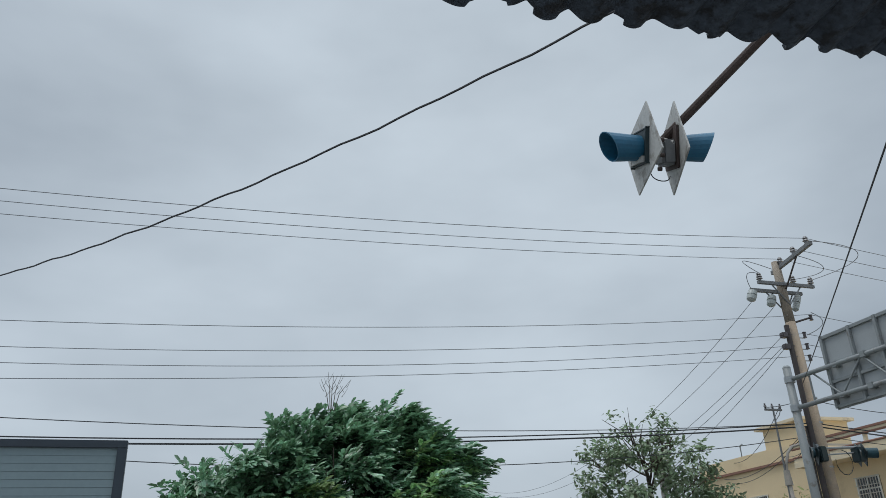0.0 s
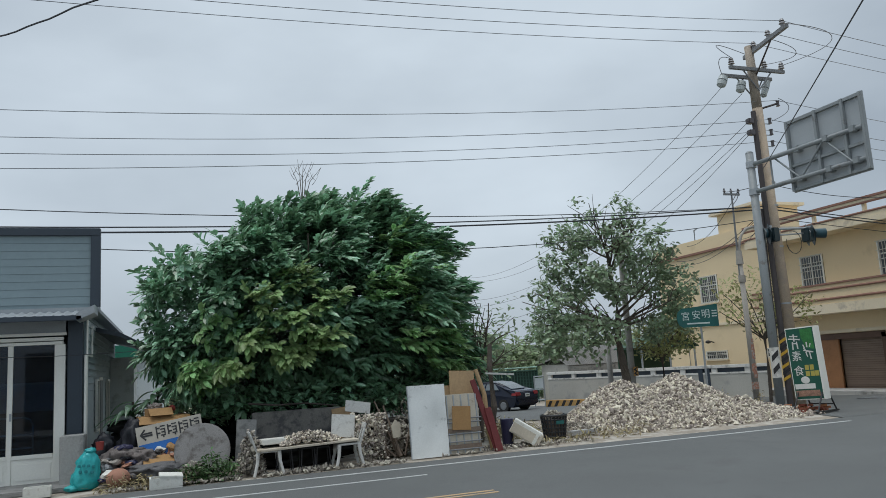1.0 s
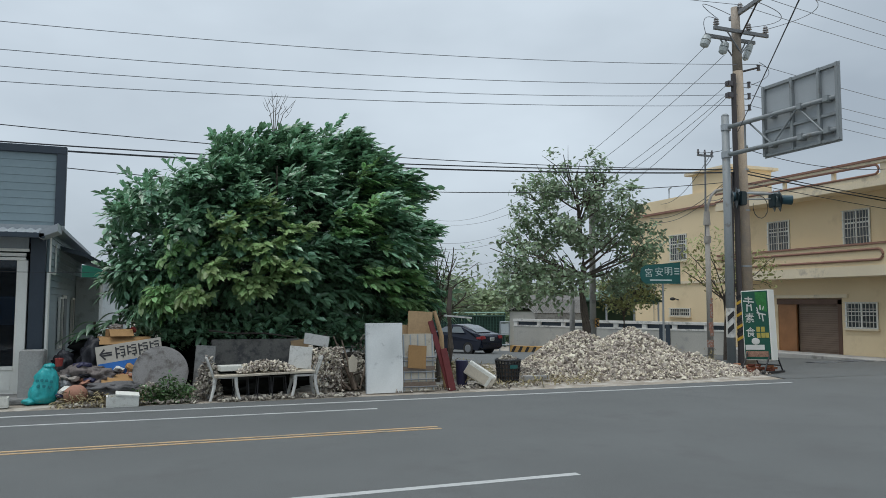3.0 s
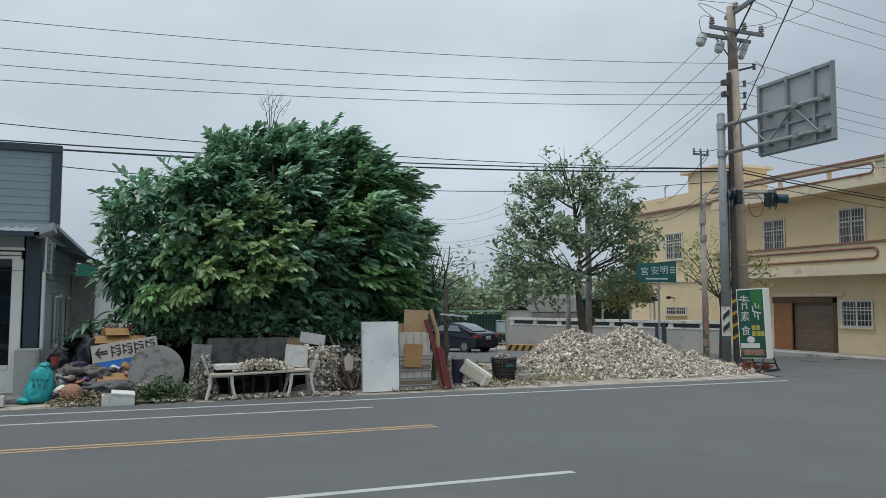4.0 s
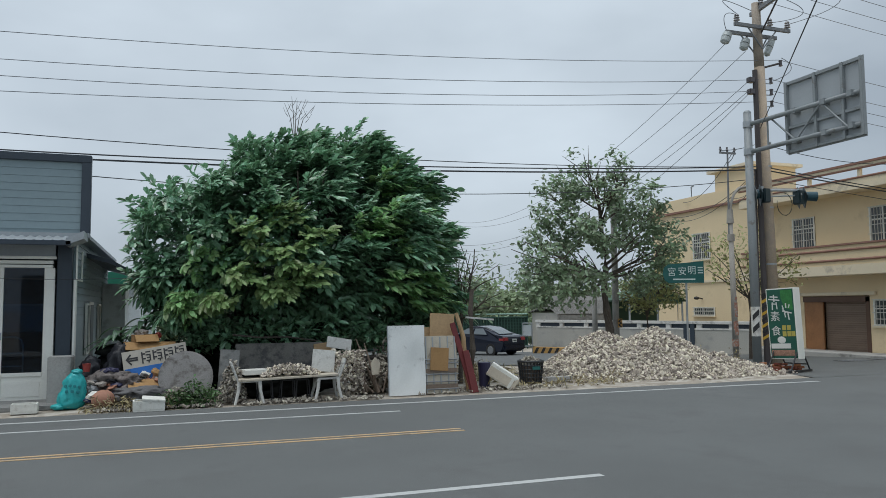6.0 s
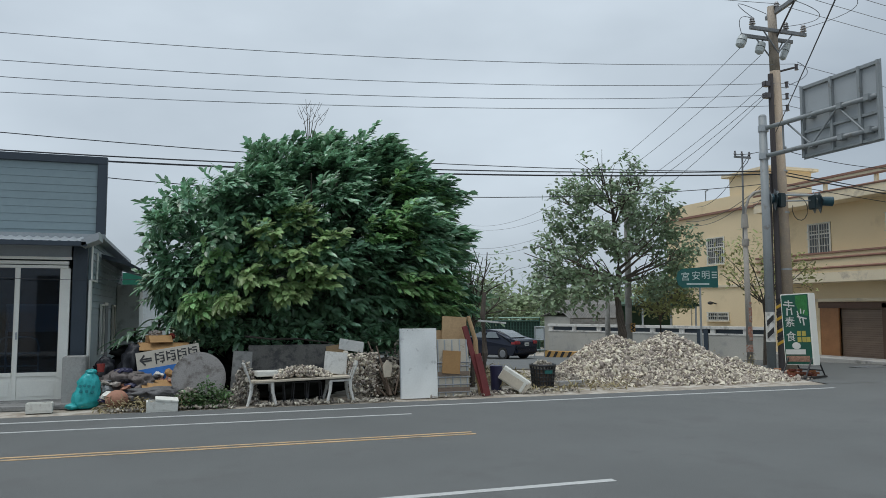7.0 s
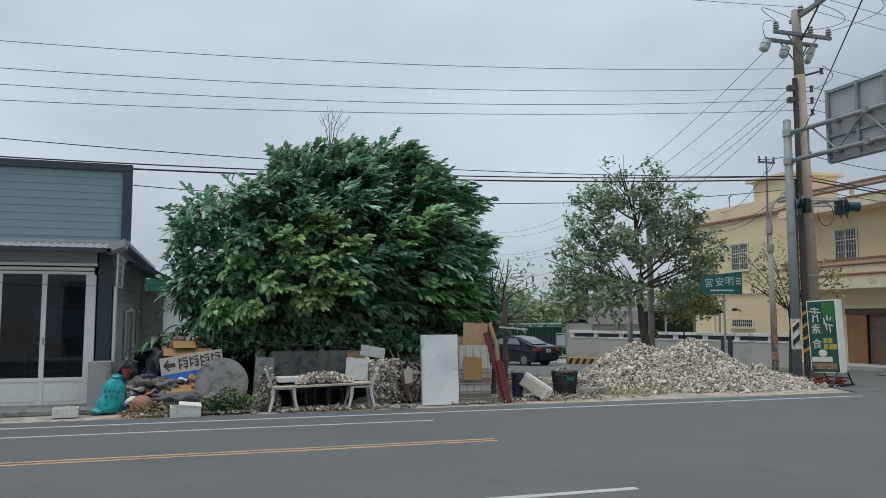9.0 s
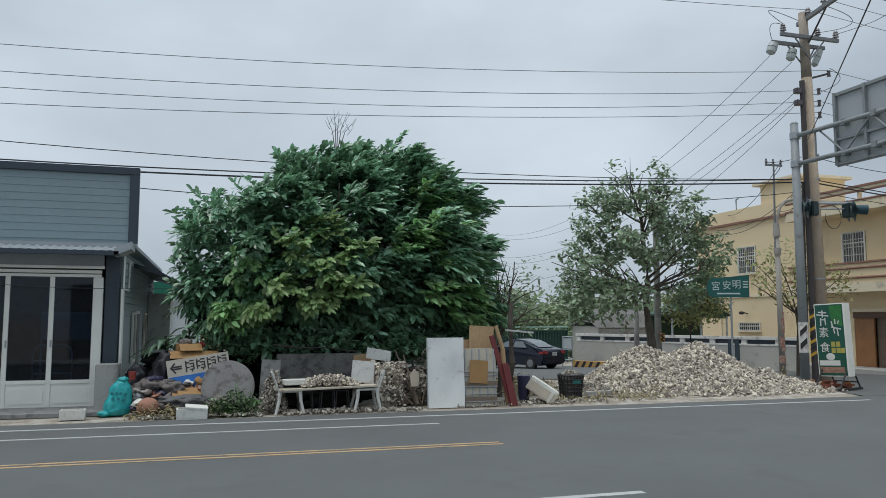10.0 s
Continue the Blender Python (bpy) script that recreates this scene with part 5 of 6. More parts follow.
def banner():
    """A lamp-box banner on a black frame; the printed face is turned to the traffic."""
    b = thing("advertising_board", 16.48, 16.78, 0, "tall green and white advertising board on a black stand", "signboard", rz=107, ry=0)
    W, D, Z0, Z1 = 0.84, 0.32, 0.36, 2.36
    lean = pose(0, 0, 0, 0, 2.5, 0)
    box_ = part("casing", box(0, W, -D, 0, Z0, Z1, 0.008, m=lean), WHITE_METAL, b, "white casing")
    face = part("printed_face", box(0.03, W - 0.03, 0.0, 0.008, Z0 + 0.03, Z1 - 0.03, m=lean), BOARD_GREEN, b, "green printed face")

    def on(x, z):
        return lean @ pose(x, 0.012, z, 90, 0, 180)
    lettering("素", 0.3, PAINT_WHITE, b, on(0.6, 1.55))
    lettering("食", 0.3, PAINT_WHITE, b, on(0.6, 1.14))
    part("leaf_green_field", prism([(0.06, 1.72), (0.3, 1.8), (0.4, 2.08), (0.4, 2.3), (0.06, 2.3)], 0.009, 0.012, m=lean), LEAF_GREEN, face)
    for x, z, w, h, a in ((0.6, 2.12, 0.24, 0.035, -6), (0.6, 2.04, 0.34, 0.035, -8), (0.6, 1.92, 0.16, 0.03, -4), (0.6, 2.08, 0.035, 0.2, 0), (0.53, 1.87, 0.035, 0.2, 4), (0.66, 1.86, 0.035, 0.22, -4),
                          (0.26, 1.86, 0.035, 0.14, 0), (0.35, 1.82, 0.03, 0.1, 20), (0.17, 1.84, 0.03, 0.1, -20), (0.24, 1.68, 0.28, 0.035, -14), (0.32, 1.72, 0.03, 0.16, 35), (0.2, 1.56, 0.035, 0.2, 6), (0.3, 1.6, 0.03, 0.14, 12)):
        part("brush_bar", box(-w / 2, w / 2, 0.013, 0.017, -h / 2, h / 2, m=lean @ pose(x, 0, z, 0, a, 0)), PAINT_WHITE, face)
    for x, z in ((0.36, 1.24), (0.22, 1.24), (0.36, 1.07), (0.22, 1.07), (0.1, 1.07)):
        part("yellow_mark", box(x - 0.055, x + 0.055, 0.009, 0.014, z - 0.07, z + 0.07, m=lean), PAINT_YELLOW, face)
    part("picture", box(0.1, W - 0.06, 0.009, 0.013, 0.46, 0.62, m=lean), BOARD_PINK, face)
    part("picture", box(0.2, W - 0.06, 0.016, 0.019, 0.66, 0.8, m=lean), PAINT_WHITE, face)
    part("picture", blob(0.5, 0.012, 0.88, 0.13, 0.006, 0.1, 0.0, 2, m=None), PAINT_WHITE, face)
    for x in (0.08, W - 0.08):
        for y0, y1 in ((-0.05, 0.35), (-D + 0.05, -D - 0.35)):
            part("leg", rod((x, y0, Z0 + 0.25), (x, y1, 0.03), 0.022), HAZ_BLACK, b)
        part("foot", box(x - 0.04, x + 0.04, -D - 0.42, 0.42, 0.0, 0.05, 0.01), HAZ_BLACK, b)
    part("crossbar", rod((0.08, -D - 0.2, 0.2), (W - 0.08, -D - 0.2, 0.2), 0.018), HAZ_BLACK, b)


banner()
rngb = np.random.default_rng(77)
bricks = thing("brick_pile", 16.6, 17.7, 0, "small pile of red bricks under the board", "bricks")
for i in range(34):
    layer = 0 if i < 20 else (1 if i < 30 else 2)
    br = part("brick", box(-0.1, 0.1, -0.05, 0.05, 0, 0.06, 0.004), BRICK, bricks)
    br.matrix_basis = pose(rngb.uniform(-0.75, 0.55) * (1 - layer * 0.3), rngb.uniform(-0.5, 0.5), 0.005 + layer * 0.062, rngb.uniform(-6, 6), rngb.uniform(-6, 6), rngb.uniform(0, 180))


# ---- parked car ----
def car():
    c = thing("parked_car", 15.25, 36.8, ground_z(36.8) + 0.004, "dark blue saloon car parked on the side street", "car", rz=27 + 90)
    # x forward, y to its left
    side = [(-2.08, 0.42), (-2.16, 0.66), (-2.12, 0.93), (-1.96, 1.02), (-1.62, 1.07), (-1.15, 1.28), (-0.72, 1.43), (-0.15, 1.49), (0.3, 1.45), (0.65, 1.29), (1.05, 1.06), (1.6, 0.98), (2.0, 0.86), (2.17, 0.68), (2.16, 0.4), (2.05, 0.22), (-1.95, 0.22)]
    bm = bmesh.new()
    rows = []
    for k, (yy, top) in enumerate(((-0.86, 0), (-0.8, 1), (0.8, 1), (0.86, 0))):
        row = []
        for x, z in side:
            y = yy
            zz = z
            if z > 1.1:
                y = yy * (0.74 if abs(yy) > 0.82 else 0.72)
                zz = z - (0.05 if abs(yy) > 0.82 else 0)
            elif abs(yy) > 0.82 and z > 0.85:
                y = yy * 0.97
            row.append(bm.verts.new((x, y, zz)))
        rows.append(row)
    n = len(side)
    for a, b in zip(rows, rows[1:]):
        for i in range(n):
            bm.faces.new((a[i], a[(i + 1) % n], b[(i + 1) % n], b[i]))
    bm.faces.new(rows[0][::-1])
    bm.faces.new(rows[-1])
    bmesh.ops.recalc_face_normals(bm, faces=bm.faces[:])
    bmesh.ops.bevel(bm, geom=[e for e in bm.edges if e.calc_face_angle(0) > 0.5], offset=0.04, segments=2, affect="EDGES")
    body = part("body", bm, CAR_PAINT, c, smooth=False)
    part("rear_window", prism([(-1.58, 1.1), (-1.15, 1.292), (-0.76, 1.43), (-0.74, 1.41), (-1.13, 1.27), (-1.56, 1.08)], -0.54, 0.54, m=pose(-0.02, 0, 0.012)), CAR_GLASS, body, "rear window glass")
    for s in (-1, 1):
        for x0, x1, xt0, xt1 in ((-1.05, -0.16, -0.68, -0.16), (-0.08, 0.85, -0.08, 0.36)):
            g = bmesh.new()
            quad = [(x0, 0.828 * s, 1.07), (x1, 0.828 * s, 1.07), (xt1, 0.66 * s, 1.36), (xt0, 0.66 * s, 1.36)]
            lo = [g.verts.new(q) for q in quad]
            hi = [g.verts.new((x, y + 0.012 * s, z + 0.004)) for x, y, z in quad]
            g.faces.new(lo)
            g.faces.new(hi)
            for i in range(4):
                g.faces.new((lo[i], lo[(i + 1) % 4], hi[(i + 1) % 4], hi[i]))
            bmesh.ops.recalc_face_normals(g, faces=g.faces[:])
            part("side_window", g, CAR_GLASS, body, "side window glass")
        part("tail_light", box(-2.165, -1.8, s * 0.68 - 0.2, s * 0.68 + 0.19, 0.74, 0.95, 0.05), TAIL_RED, c, "red tail light")
        part("mirror", blob(0.72, 0.95 * s, 1.05, 0.08, 0.11, 0.07, 0.05, 2), CAR_PAINT, c, smooth=True)
        for x in (-1.3, 1.33):
            w = part("wheel", rod((x, 0.66 * s, 0.31), (x, 0.875 * s, 0.31), 0.31, 0.31, 24), TYRE, c, "black tyre and grey rim")
            part("rim", rod((x, 0.87 * s, 0.31), (x, 0.89 * s, 0.31), 0.2, 0.17, 20), GREY_ARM, w)
    part("bumper", box(-2.19, -2.0, -0.82, 0.82, 0.32, 0.56, 0.05), CAR_PAINT, c)
    part("plate", box(-2.16, -2.13, -0.17, 0.17, 0.7, 0.86, 0.004), PAINT_WHITE, c, "pale number plate")
    part("plate_bar", box(-2.166, -2.16, -0.12, 0.12, 0.76, 0.8), PAINT_BLACK, c)


CAR_PAINT = material("dark_blue_car_paint", (0.008, 0.012, 0.025), 0.22, vary=0.05, bump=0.0, spec=0.35)
# opaque; the grey base stands in for sky mirrored in the glass
CAR_GLASS = material("car_glass", (0.1, 0.12, 0.13), 0.05, vary=0.05, bump=0.0, spec=1.0)
TAIL_RED = material("tail_red", (0.3, 0.03, 0.035), 0.25, vary=0.05, bump=0.0)
TYRE = material("tyre", (0.02, 0.02, 0.02), 0.85, vary=0.1)
car()


# ---- behind the side street ----
def fence():
    f = thing("mesh_fence", 8, 46, ground_z(46), "green mesh fence with a steel top rail", "fence", rz=-3)
    for i in range(9):
        part("post", rod((i * 2.0 - 2, 0, -0.2), (i * 2.0 - 2, 0, 2.25), 0.04), FENCE_GREEN, f)
    for z in (2.25, 2.05):
        part("rail", rod((-2, 0, z), (14, 0, z), 0.045), FENCE_RAIL if z > 2.1 else FENCE_GREEN, f)
    part("rail", rod((-2, 0, 0.2), (14, 0, 0.2), 0.035), FENCE_GREEN, f)
    bm = bmesh.new()
    for i in range(80):
        x = -2 + i * 0.2
        box(x - 0.03, x + 0.03, -0.008, 0.008, 0.2, 2.05, bm=bm)
    for j in range(9):
        z = 0.3 + j * 0.2
        box(-2, 14, 0.009, 0.021, z - 0.01, z + 0.01, bm=bm)
    tagged(part("mesh_panel", bm, FENCE_GREEN, f, "green wire mesh"), kind="stuff")
    part("shade_net", box(-2, 14, 0.04, 0.05, 0.1, 2.0), NET_GREEN, f, "dark green shade net")


FENCE_GREEN = material("fence_green", (0.03, 0.085, 0.065), 0.6, vary=0.15)
NET_GREEN = material("shade_net_green", (0.022, 0.05, 0.04), 0.9, vary=0.35, scale=1.5, fine=12)
FENCE_RAIL = material("fence_rail", (0.25, 0.4, 0.33), 0.6, vary=0.15)
fence()
HEDGE = np.random.default_rng(9)
v_, f_ = leaves(HEDGE, in_lobes(HEDGE, [(x, 47.6, ground_z(47) + 0.9, 1.1, 0.6, 1.1) for x in range(4, 26)], 1500, 0.4), 6, 0.3, 0.15, spread=0.2)
tagged(soup("hedge", v_, f_, LEAF_DULL), "scrubby green hedge behind the fence", "hedge", kind="stuff")
v_, f_ = leaves(HEDGE, in_lobes(HEDGE, [(15.5 + i * 1.3, 56, ground_z(56) + 2.4 + 0.3 * math.sin(i * 2.1), 1.2, 0.9, 0.9) for i in range(5)], 420, 0.4), 6, 0.42, 0.2, spread=0.2)
tagged(soup("bright_bush", v_, f_, LEAF_LIGHT), "light green bushes beyond the fence", "bush", kind="stuff")


def shed():
    s = thing("low_shed", 23.4, 42.0, ground_z(42), "low grey shed with an old corrugated roof", "shed", rz=-3)
    part("wall", box(-0.9, 3.4, 0, 4, 0, 2.2), YARD_GREY, s)
    verts, faces = [], []
    n = 260
    for i in range(n + 1):
        x = -1.1 + 4.8 * i / n
        w = 0.025 * math.sin(i * 2 * math.pi / 6)
        k = min(1.0, 0.3 + max(0.0, (x + 1.1) / 0.7))
        verts += [(x, -0.3, 2.12 + w), (x, 0.5 + 0.2 * k, 2.2 + 0.75 * k + w), (x, 2.0, 2.2 + 1.05 * k + w), (x, 4.2, 2.2 + w)]
    for i in range(n):
        for j in range(3):
            a = 4 * i + j
            faces.append((a, a + 1, a + 5, a + 4))
    r = soup("roof", verts, faces, ROOF_GREY, s)
    r.modifiers.new("thick", "SOLIDIFY").thickness = 0.02
    part("fascia", box(-1.05, 3.6, -0.3, -0.24, 1.72, 2.08, 0.01), OLD_CONCRETE, s)
    BASE = 2.15 - ground_z(33)
    g = thing("green_shelter", 23.2, 33.0, ground_z(33), "open shelter with a dark green sheet roof", "shelter")
    part("roof", prism([(-1.7, BASE), (-0.9, BASE + 0.42), (0.2, BASE + 0.58), (1.1, BASE + 0.38), (1.8, BASE - 0.05), (1.8, BASE - 0.1), (1.1, BASE + 0.32), (0.2, BASE + 0.52), (-0.9, BASE + 0.36), (-1.7, BASE - 0.06)], -0.2, 2.2), TARP_GREEN, g, "dark green sheet roof")
    part("gable", prism([(-1.6, BASE - 0.2), (-1.6, BASE), (-0.9, BASE + 0.36), (0.2, BASE + 0.52), (1.1, BASE + 0.32), (1.65, BASE - 0.02), (1.65, BASE - 0.2)], -0.1, -0.04), TARP_GREEN, g)
    part("back_sheet", box(-1.6, 1.65, 2.0, 2.06, 0.0, BASE), TARP_GREEN, g)
    for x in (-1.55, 0.1, 1.6):
        part("post", rod((x, -0.07, 0), (x, -0.07, BASE - 0.1), 0.05), GALV, g)


ROOF_GREY = material("old_fibre_cement", (0.17, 0.165, 0.155), 0.95, vary=0.2, scale=1.2, second=(0.13, 0.13, 0.125), stain=0.4)
TARP_GREEN = material("tarp_green", (0.04, 0.085, 0.055), 0.8, vary=0.2)
shed()


def hazard_kerb():
    k = thing("striped_kerb", 17.95, 36.4, ground_z(36.6) + 0.004, "yellow and black striped concrete kerb", "kerb", rz=-52)
    part("body", box(0, 3.4, 0, 0.3, 0, 0.34, 0.02), KERB_OCHRE, k)
    for i in range(9):
        x = 0.08 + i * 0.38
        part("black_stripe", prism([(x, 0.02), (x + 0.16, 0.02), (x + 0.32, 0.32), (x + 0.16, 0.32)], -0.006, -0.001), HAZ_BLACK, k)


hazard_kerb()


def street_sign():
    s = thing("direction_sign", 16.75, 22.1, ground_z(22.1) - 0.18, "faded green direction sign with white writing", "street sign", rz=-14)
    part("post", rod((0.1, 0.05, 0.1), (0.1, 0.05, 3.45), 0.035), GALV, s)
    pts = [(0.72, 2.98), (0.72, 3.74), (-0.55, 3.62), (-0.7, 3.52), (-0.76, 3.3), (-0.7, 3.08), (-0.55, 2.98)]
    p = part("plate", prism(pts, -0.02, 0.0), SIGN_TEAL, s)
    for ch, x, z in (("宮", -0.44, 3.34), ("安", -0.06, 3.37), ("明", 0.28, 3.4)):
        lettering(ch, 0.32, SIGN_PALE, s, pose(x, -0.026, z, 90))
    for x, z in ((0.59, 3.42),):
        for dz in (-0.09, 0.0, 0.09):
            part("writing_bar", box(x - 0.09, x + 0.09, -0.026, -0.021, z + dz - 0.02, z + dz + 0.02), SIGN_PALE, p)
    part("writing_bar", box(-0.4, 0.4, -0.026, -0.021, 3.08, 3.13), SIGN_PALE, p)


SIGN_TEAL = material("faded_teal_sign", (0.012, 0.11, 0.1), 0.5, vary=0.2, scale=4)
SIGN_PALE = material("pale_sign_print", (0.55, 0.66, 0.63), 0.6, vary=0.2, scale=6)
street_sign()


# ---- junk along the verge ----
TEAL_BAG = material("teal_plastic_bag", (0.02, 0.36, 0.37), 0.4, vary=0.15, scale=6, fine=30, bump=0.3)
TEAL_PRINT = material("dark_teal_print", (0.01, 0.2, 0.22), 0.5, vary=0.2, scale=9)
# almost black and without gloss: deep shade put into the colour
SHADED_JUNK = material("matte_shaded_junk", (0.012, 0.013, 0.012), 1.0, vary=0.4, scale=5, bump=0.3, spec=0.1)
BLACK_BAG = material("black_plastic_bag", (0.008, 0.009, 0.014), 0.5, vary=0.2, scale=6, bump=0.4)
GREY_BAG = material("grey_sack", (0.1, 0.098, 0.1), 0.7, vary=0.3, scale=5, bump=0.4)
CLOTH = material("pale_rags", (0.21, 0.185, 0.17), 0.9, vary=0.4, scale=5, island=0.5)
CARDBOARD = material("cardboard", (0.34, 0.2, 0.085), 0.9, vary=0.15, scale=3, bump=0.1)
TERRACOTTA = material("terracotta", (0.34, 0.17, 0.115), 0.85, vary=0.15, scale=4)
FOAM = material("white_foam", (0.66, 0.66, 0.61), 0.8, vary=0.1, scale=6, second=(0.5, 0.48, 0.43), stain=0.2)
BLUE_PRINT = material("blue_print", (0.02, 0.14, 0.45), 0.5, vary=0.12, scale=4, bump=0.0)
SIGN_CREAM = material("cream_sign", (0.45, 0.42, 0.36), 0.6, vary=0.12, scale=4, bump=0.0)
PLASTIC_WHITE = material("white_plastic", (0.55, 0.55, 0.52), 0.5, vary=0.12, scale=5, second=(0.35, 0.34, 0.31), stain=0.25)
SHEET_WHITE = material("painted_sheet", (0.74, 0.76, 0.74), 0.45, vary=0.08, scale=2, bump=0.06, second=(0.4, 0.41, 0.4), stain=0.12)
PANEL_CREAM = material("cream_panel", (0.52, 0.47, 0.38), 0.7, vary=0.12, scale=3, second=(0.3, 0.24, 0.18), stain=0.2)
PLY = material("plywood", (0.42, 0.285, 0.155), 0.8, vary=0.18, scale=3, fine=25)
RED_WOOD = material("dark_red_wood", (0.16, 0.03, 0.03), 0.6, vary=0.2, scale=5)
DARK_WOOD = material("near_black_wood", (0.04, 0.033, 0.028), 0.9, vary=0.4, scale=5, fine=30)
OLD_WOOD = material("old_wood", (0.17, 0.13, 0.1), 0.9, vary=0.3, scale=5, fine=30)
BLACK_PLASTIC = material("black_plastic", (0.02, 0.022, 0.025), 0.5, vary=0.1)
BIN_BLUE = material("dark_blue_plastic", (0.02, 0.02, 0.06), 0.5, vary=0.1)
DRY_GRASS = material("dry_grass", (0.27, 0.225, 0.125), 0.95, vary=0.25, scale=3, island=0.35)
# stained, and darker than old concrete to hold the shade under the tree
STAINED_SHADED = material("stained_shaded_concrete", (0.17, 0.163, 0.15), 0.92, vary=0.25, scale=2.5, second=(0.08, 0.08, 0.08), stain=0.45)
WORN_TERRAZZO = material("worn_terrazzo", (0.27, 0.26, 0.25), 0.85, vary=0.25, scale=2.2, fine=50, second=(0.13, 0.115, 0.105), stain=0.35)
RED_CLOTH = material("red_plastic", (0.32, 0.05, 0.04), 0.5, vary=0.15)


def single(name, bm, mat, label, category, x, y, z, rz=0, rx=0, ry=0, smooth=False, group=""):
    ob = make(name, bm, mat, smooth)
    ob.matrix_world = pose(x, y, z, rx, ry, rz)
    return tagged(ob, label, category, group)


def sack(name, x, y, w, d, h, mat, label, seed, neck=True, rz=0, crease=0.2, category="bag"):
    """A slumped bag: broad at the foot, creased, and drawn in towards the top when it has a neck."""
    bm = bmesh.new()
    bmesh.ops.create_icosphere(bm, subdivisions=4, radius=1.0)
    for v in bm.verts:
        a, z = math.atan2(v.co.y, v.co.x), v.co.z
        k = 1 + crease * noise.fractal(v.co * 2.6 + Vector((seed, 0, seed)), 0.8, 2.0, 5) - 0.22 * crease * abs(noise.noise(v.co * 6.5 + Vector((0, seed * 2, seed)))) - 0.35 * crease * (1 - abs(noise.noise(v.co * 3.3 + Vector((seed, seed, 0))))) ** 6
        fold = 1 + 0.07 * math.sin(a * 7 + z * 6 + seed) * (0.4 + 0.6 * abs(z))
        rr = math.hypot(v.co.x, v.co.y)
        full = (1 - abs(z) ** 4) ** 0.5 / max(rr, 0.05) if rr > 0.05 else 1.0
        taper = (1.2 - 0.3 * (z + 1)) if neck else 1.0
        lean = 0.09 * (z + 1) * w if neck else 0.0
        v.co = Vector((v.co.x * full * w / 2 * k * fold * taper + (lean if neck else 0.0), v.co.y * full * d / 2 * k * fold * taper, (max(-0.9, z) + 0.9) * h / 1.9 * (0.9 + 0.1 * k)))
    return single(name, bm, mat, label, category, x, y, 0.0, rz, smooth=True)


bag = sack("tied_bag", -1.78, 16.5, 0.5, 0.4, 0.72, TEAL_BAG, "full turquoise plastic bag, tied at the top", 1.0, crease=0.16)
part("knot", blob(0.1, -0.02, 0.7, 0.1, 0.07, 0.05, 0.5, 3, 3.5, seed=2), TEAL_BAG, bag, smooth=True)
part("loose_corner", blob(-0.2, -0.1, 0.05, 0.13, 0.12, 0.06, 0.3, 3, 3.0, seed=5), TEAL_BAG, bag, smooth=True)
for k, (x, z) in enumerate(((-0.12, 0.44), (-0.04, 0.45), (0.04, 0.44), (0.12, 0.42), (-0.1, 0.34), (0.0, 0.34), (0.1, 0.32))):
    part("print_bar", box(-0.028, 0.028, -0.012, 0.012, -0.026, 0.026, 0.008, m=pose(x + 0.05, -0.2 + 2.2 * x * x, z, -8, 0, 26 * x)), TEAL_PRINT, bag, "dark printed mark")
sack("rubbish_bag", -1.05, 17.35, 0.66, 0.5, 1.22, BLACK_BAG, "black rubbish bag on the junk pile", 2.0, crease=0.4)
sack("rubbish_bag", -1.58, 17.3, 0.5, 0.45, 0.98, BLACK_BAG, "slumped black rubbish bag beside the pillar", 3.0, crease=0.4)
sack("grey_sack", -0.45, 16.25, 1.05, 0.6, 0.4, GREY_BAG, "dirty grey plastic sack lying flat", 4.0, neck=False, rz=8, crease=0.4)
# rags, drawn as two creased sack shapes
sack("rag_lump", -1.15, 16.95, 0.8, 0.5, 0.72, CLOTH, "crumpled pale dirty rags on the junk pile", 5.0, neck=False, crease=0.55, category="blanket")
sack("rag_lump", -0.75, 16.75, 0.6, 0.5, 0.62, CLOTH, "crumpled brownish dirty rags on the junk pile", 6.4, neck=False, crease=0.6, category="blanket")
single("red_bucket", rod((0, 0, 0), (0, 0, 0.16), 0.06, 0.08, 16), RED_CLOTH, "small red plastic bucket on the junk pile", "bucket", -1.55, 16.95, 0.66)
single("clay_pot", blob(0, 0, 0.18, 0.21, 0.21, 0.19, 0.05, 3), TERRACOTTA, "round terracotta pot on the verge", "pot", -1.17, 16.1, 0.0, smooth=True)


def foam_box(x, y, w, d, h, rz):
    b = thing("foam_box", x, y, 0, "dirty white foam box on the road edge", "box", group="foam boxes", rz=rz)
    part("bottom", box(-w / 2, w / 2, -d / 2, d / 2, 0, 0.03, 0.005), FOAM, b)
    for a in ((-w / 2, w / 2, -d / 2, -d / 2 + 0.03), (-w / 2, w / 2, d / 2 - 0.03, d / 2), (-w / 2, -w / 2 + 0.03, -d / 2 + 0.03, d / 2 - 0.03), (w / 2 - 0.03, w / 2, -d / 2 + 0.03, d / 2 - 0.03)):
        part("side", box(*a, 0.03, h, 0.006), FOAM, b)
    return b


foam_box(-2.5, 16.1, 0.44, 0.3, 0.18, 4)
fb = foam_box(-0.34, 15.55, 0.56, 0.36, 0.2, 3)
part("lid", box(-0.12, 0.29, -0.19, 0.19, -0.02, 0.02, 0.008, m=pose(0, 0, 0.225, 4, 6, 0)), FOAM, fb, "loose foam lid")


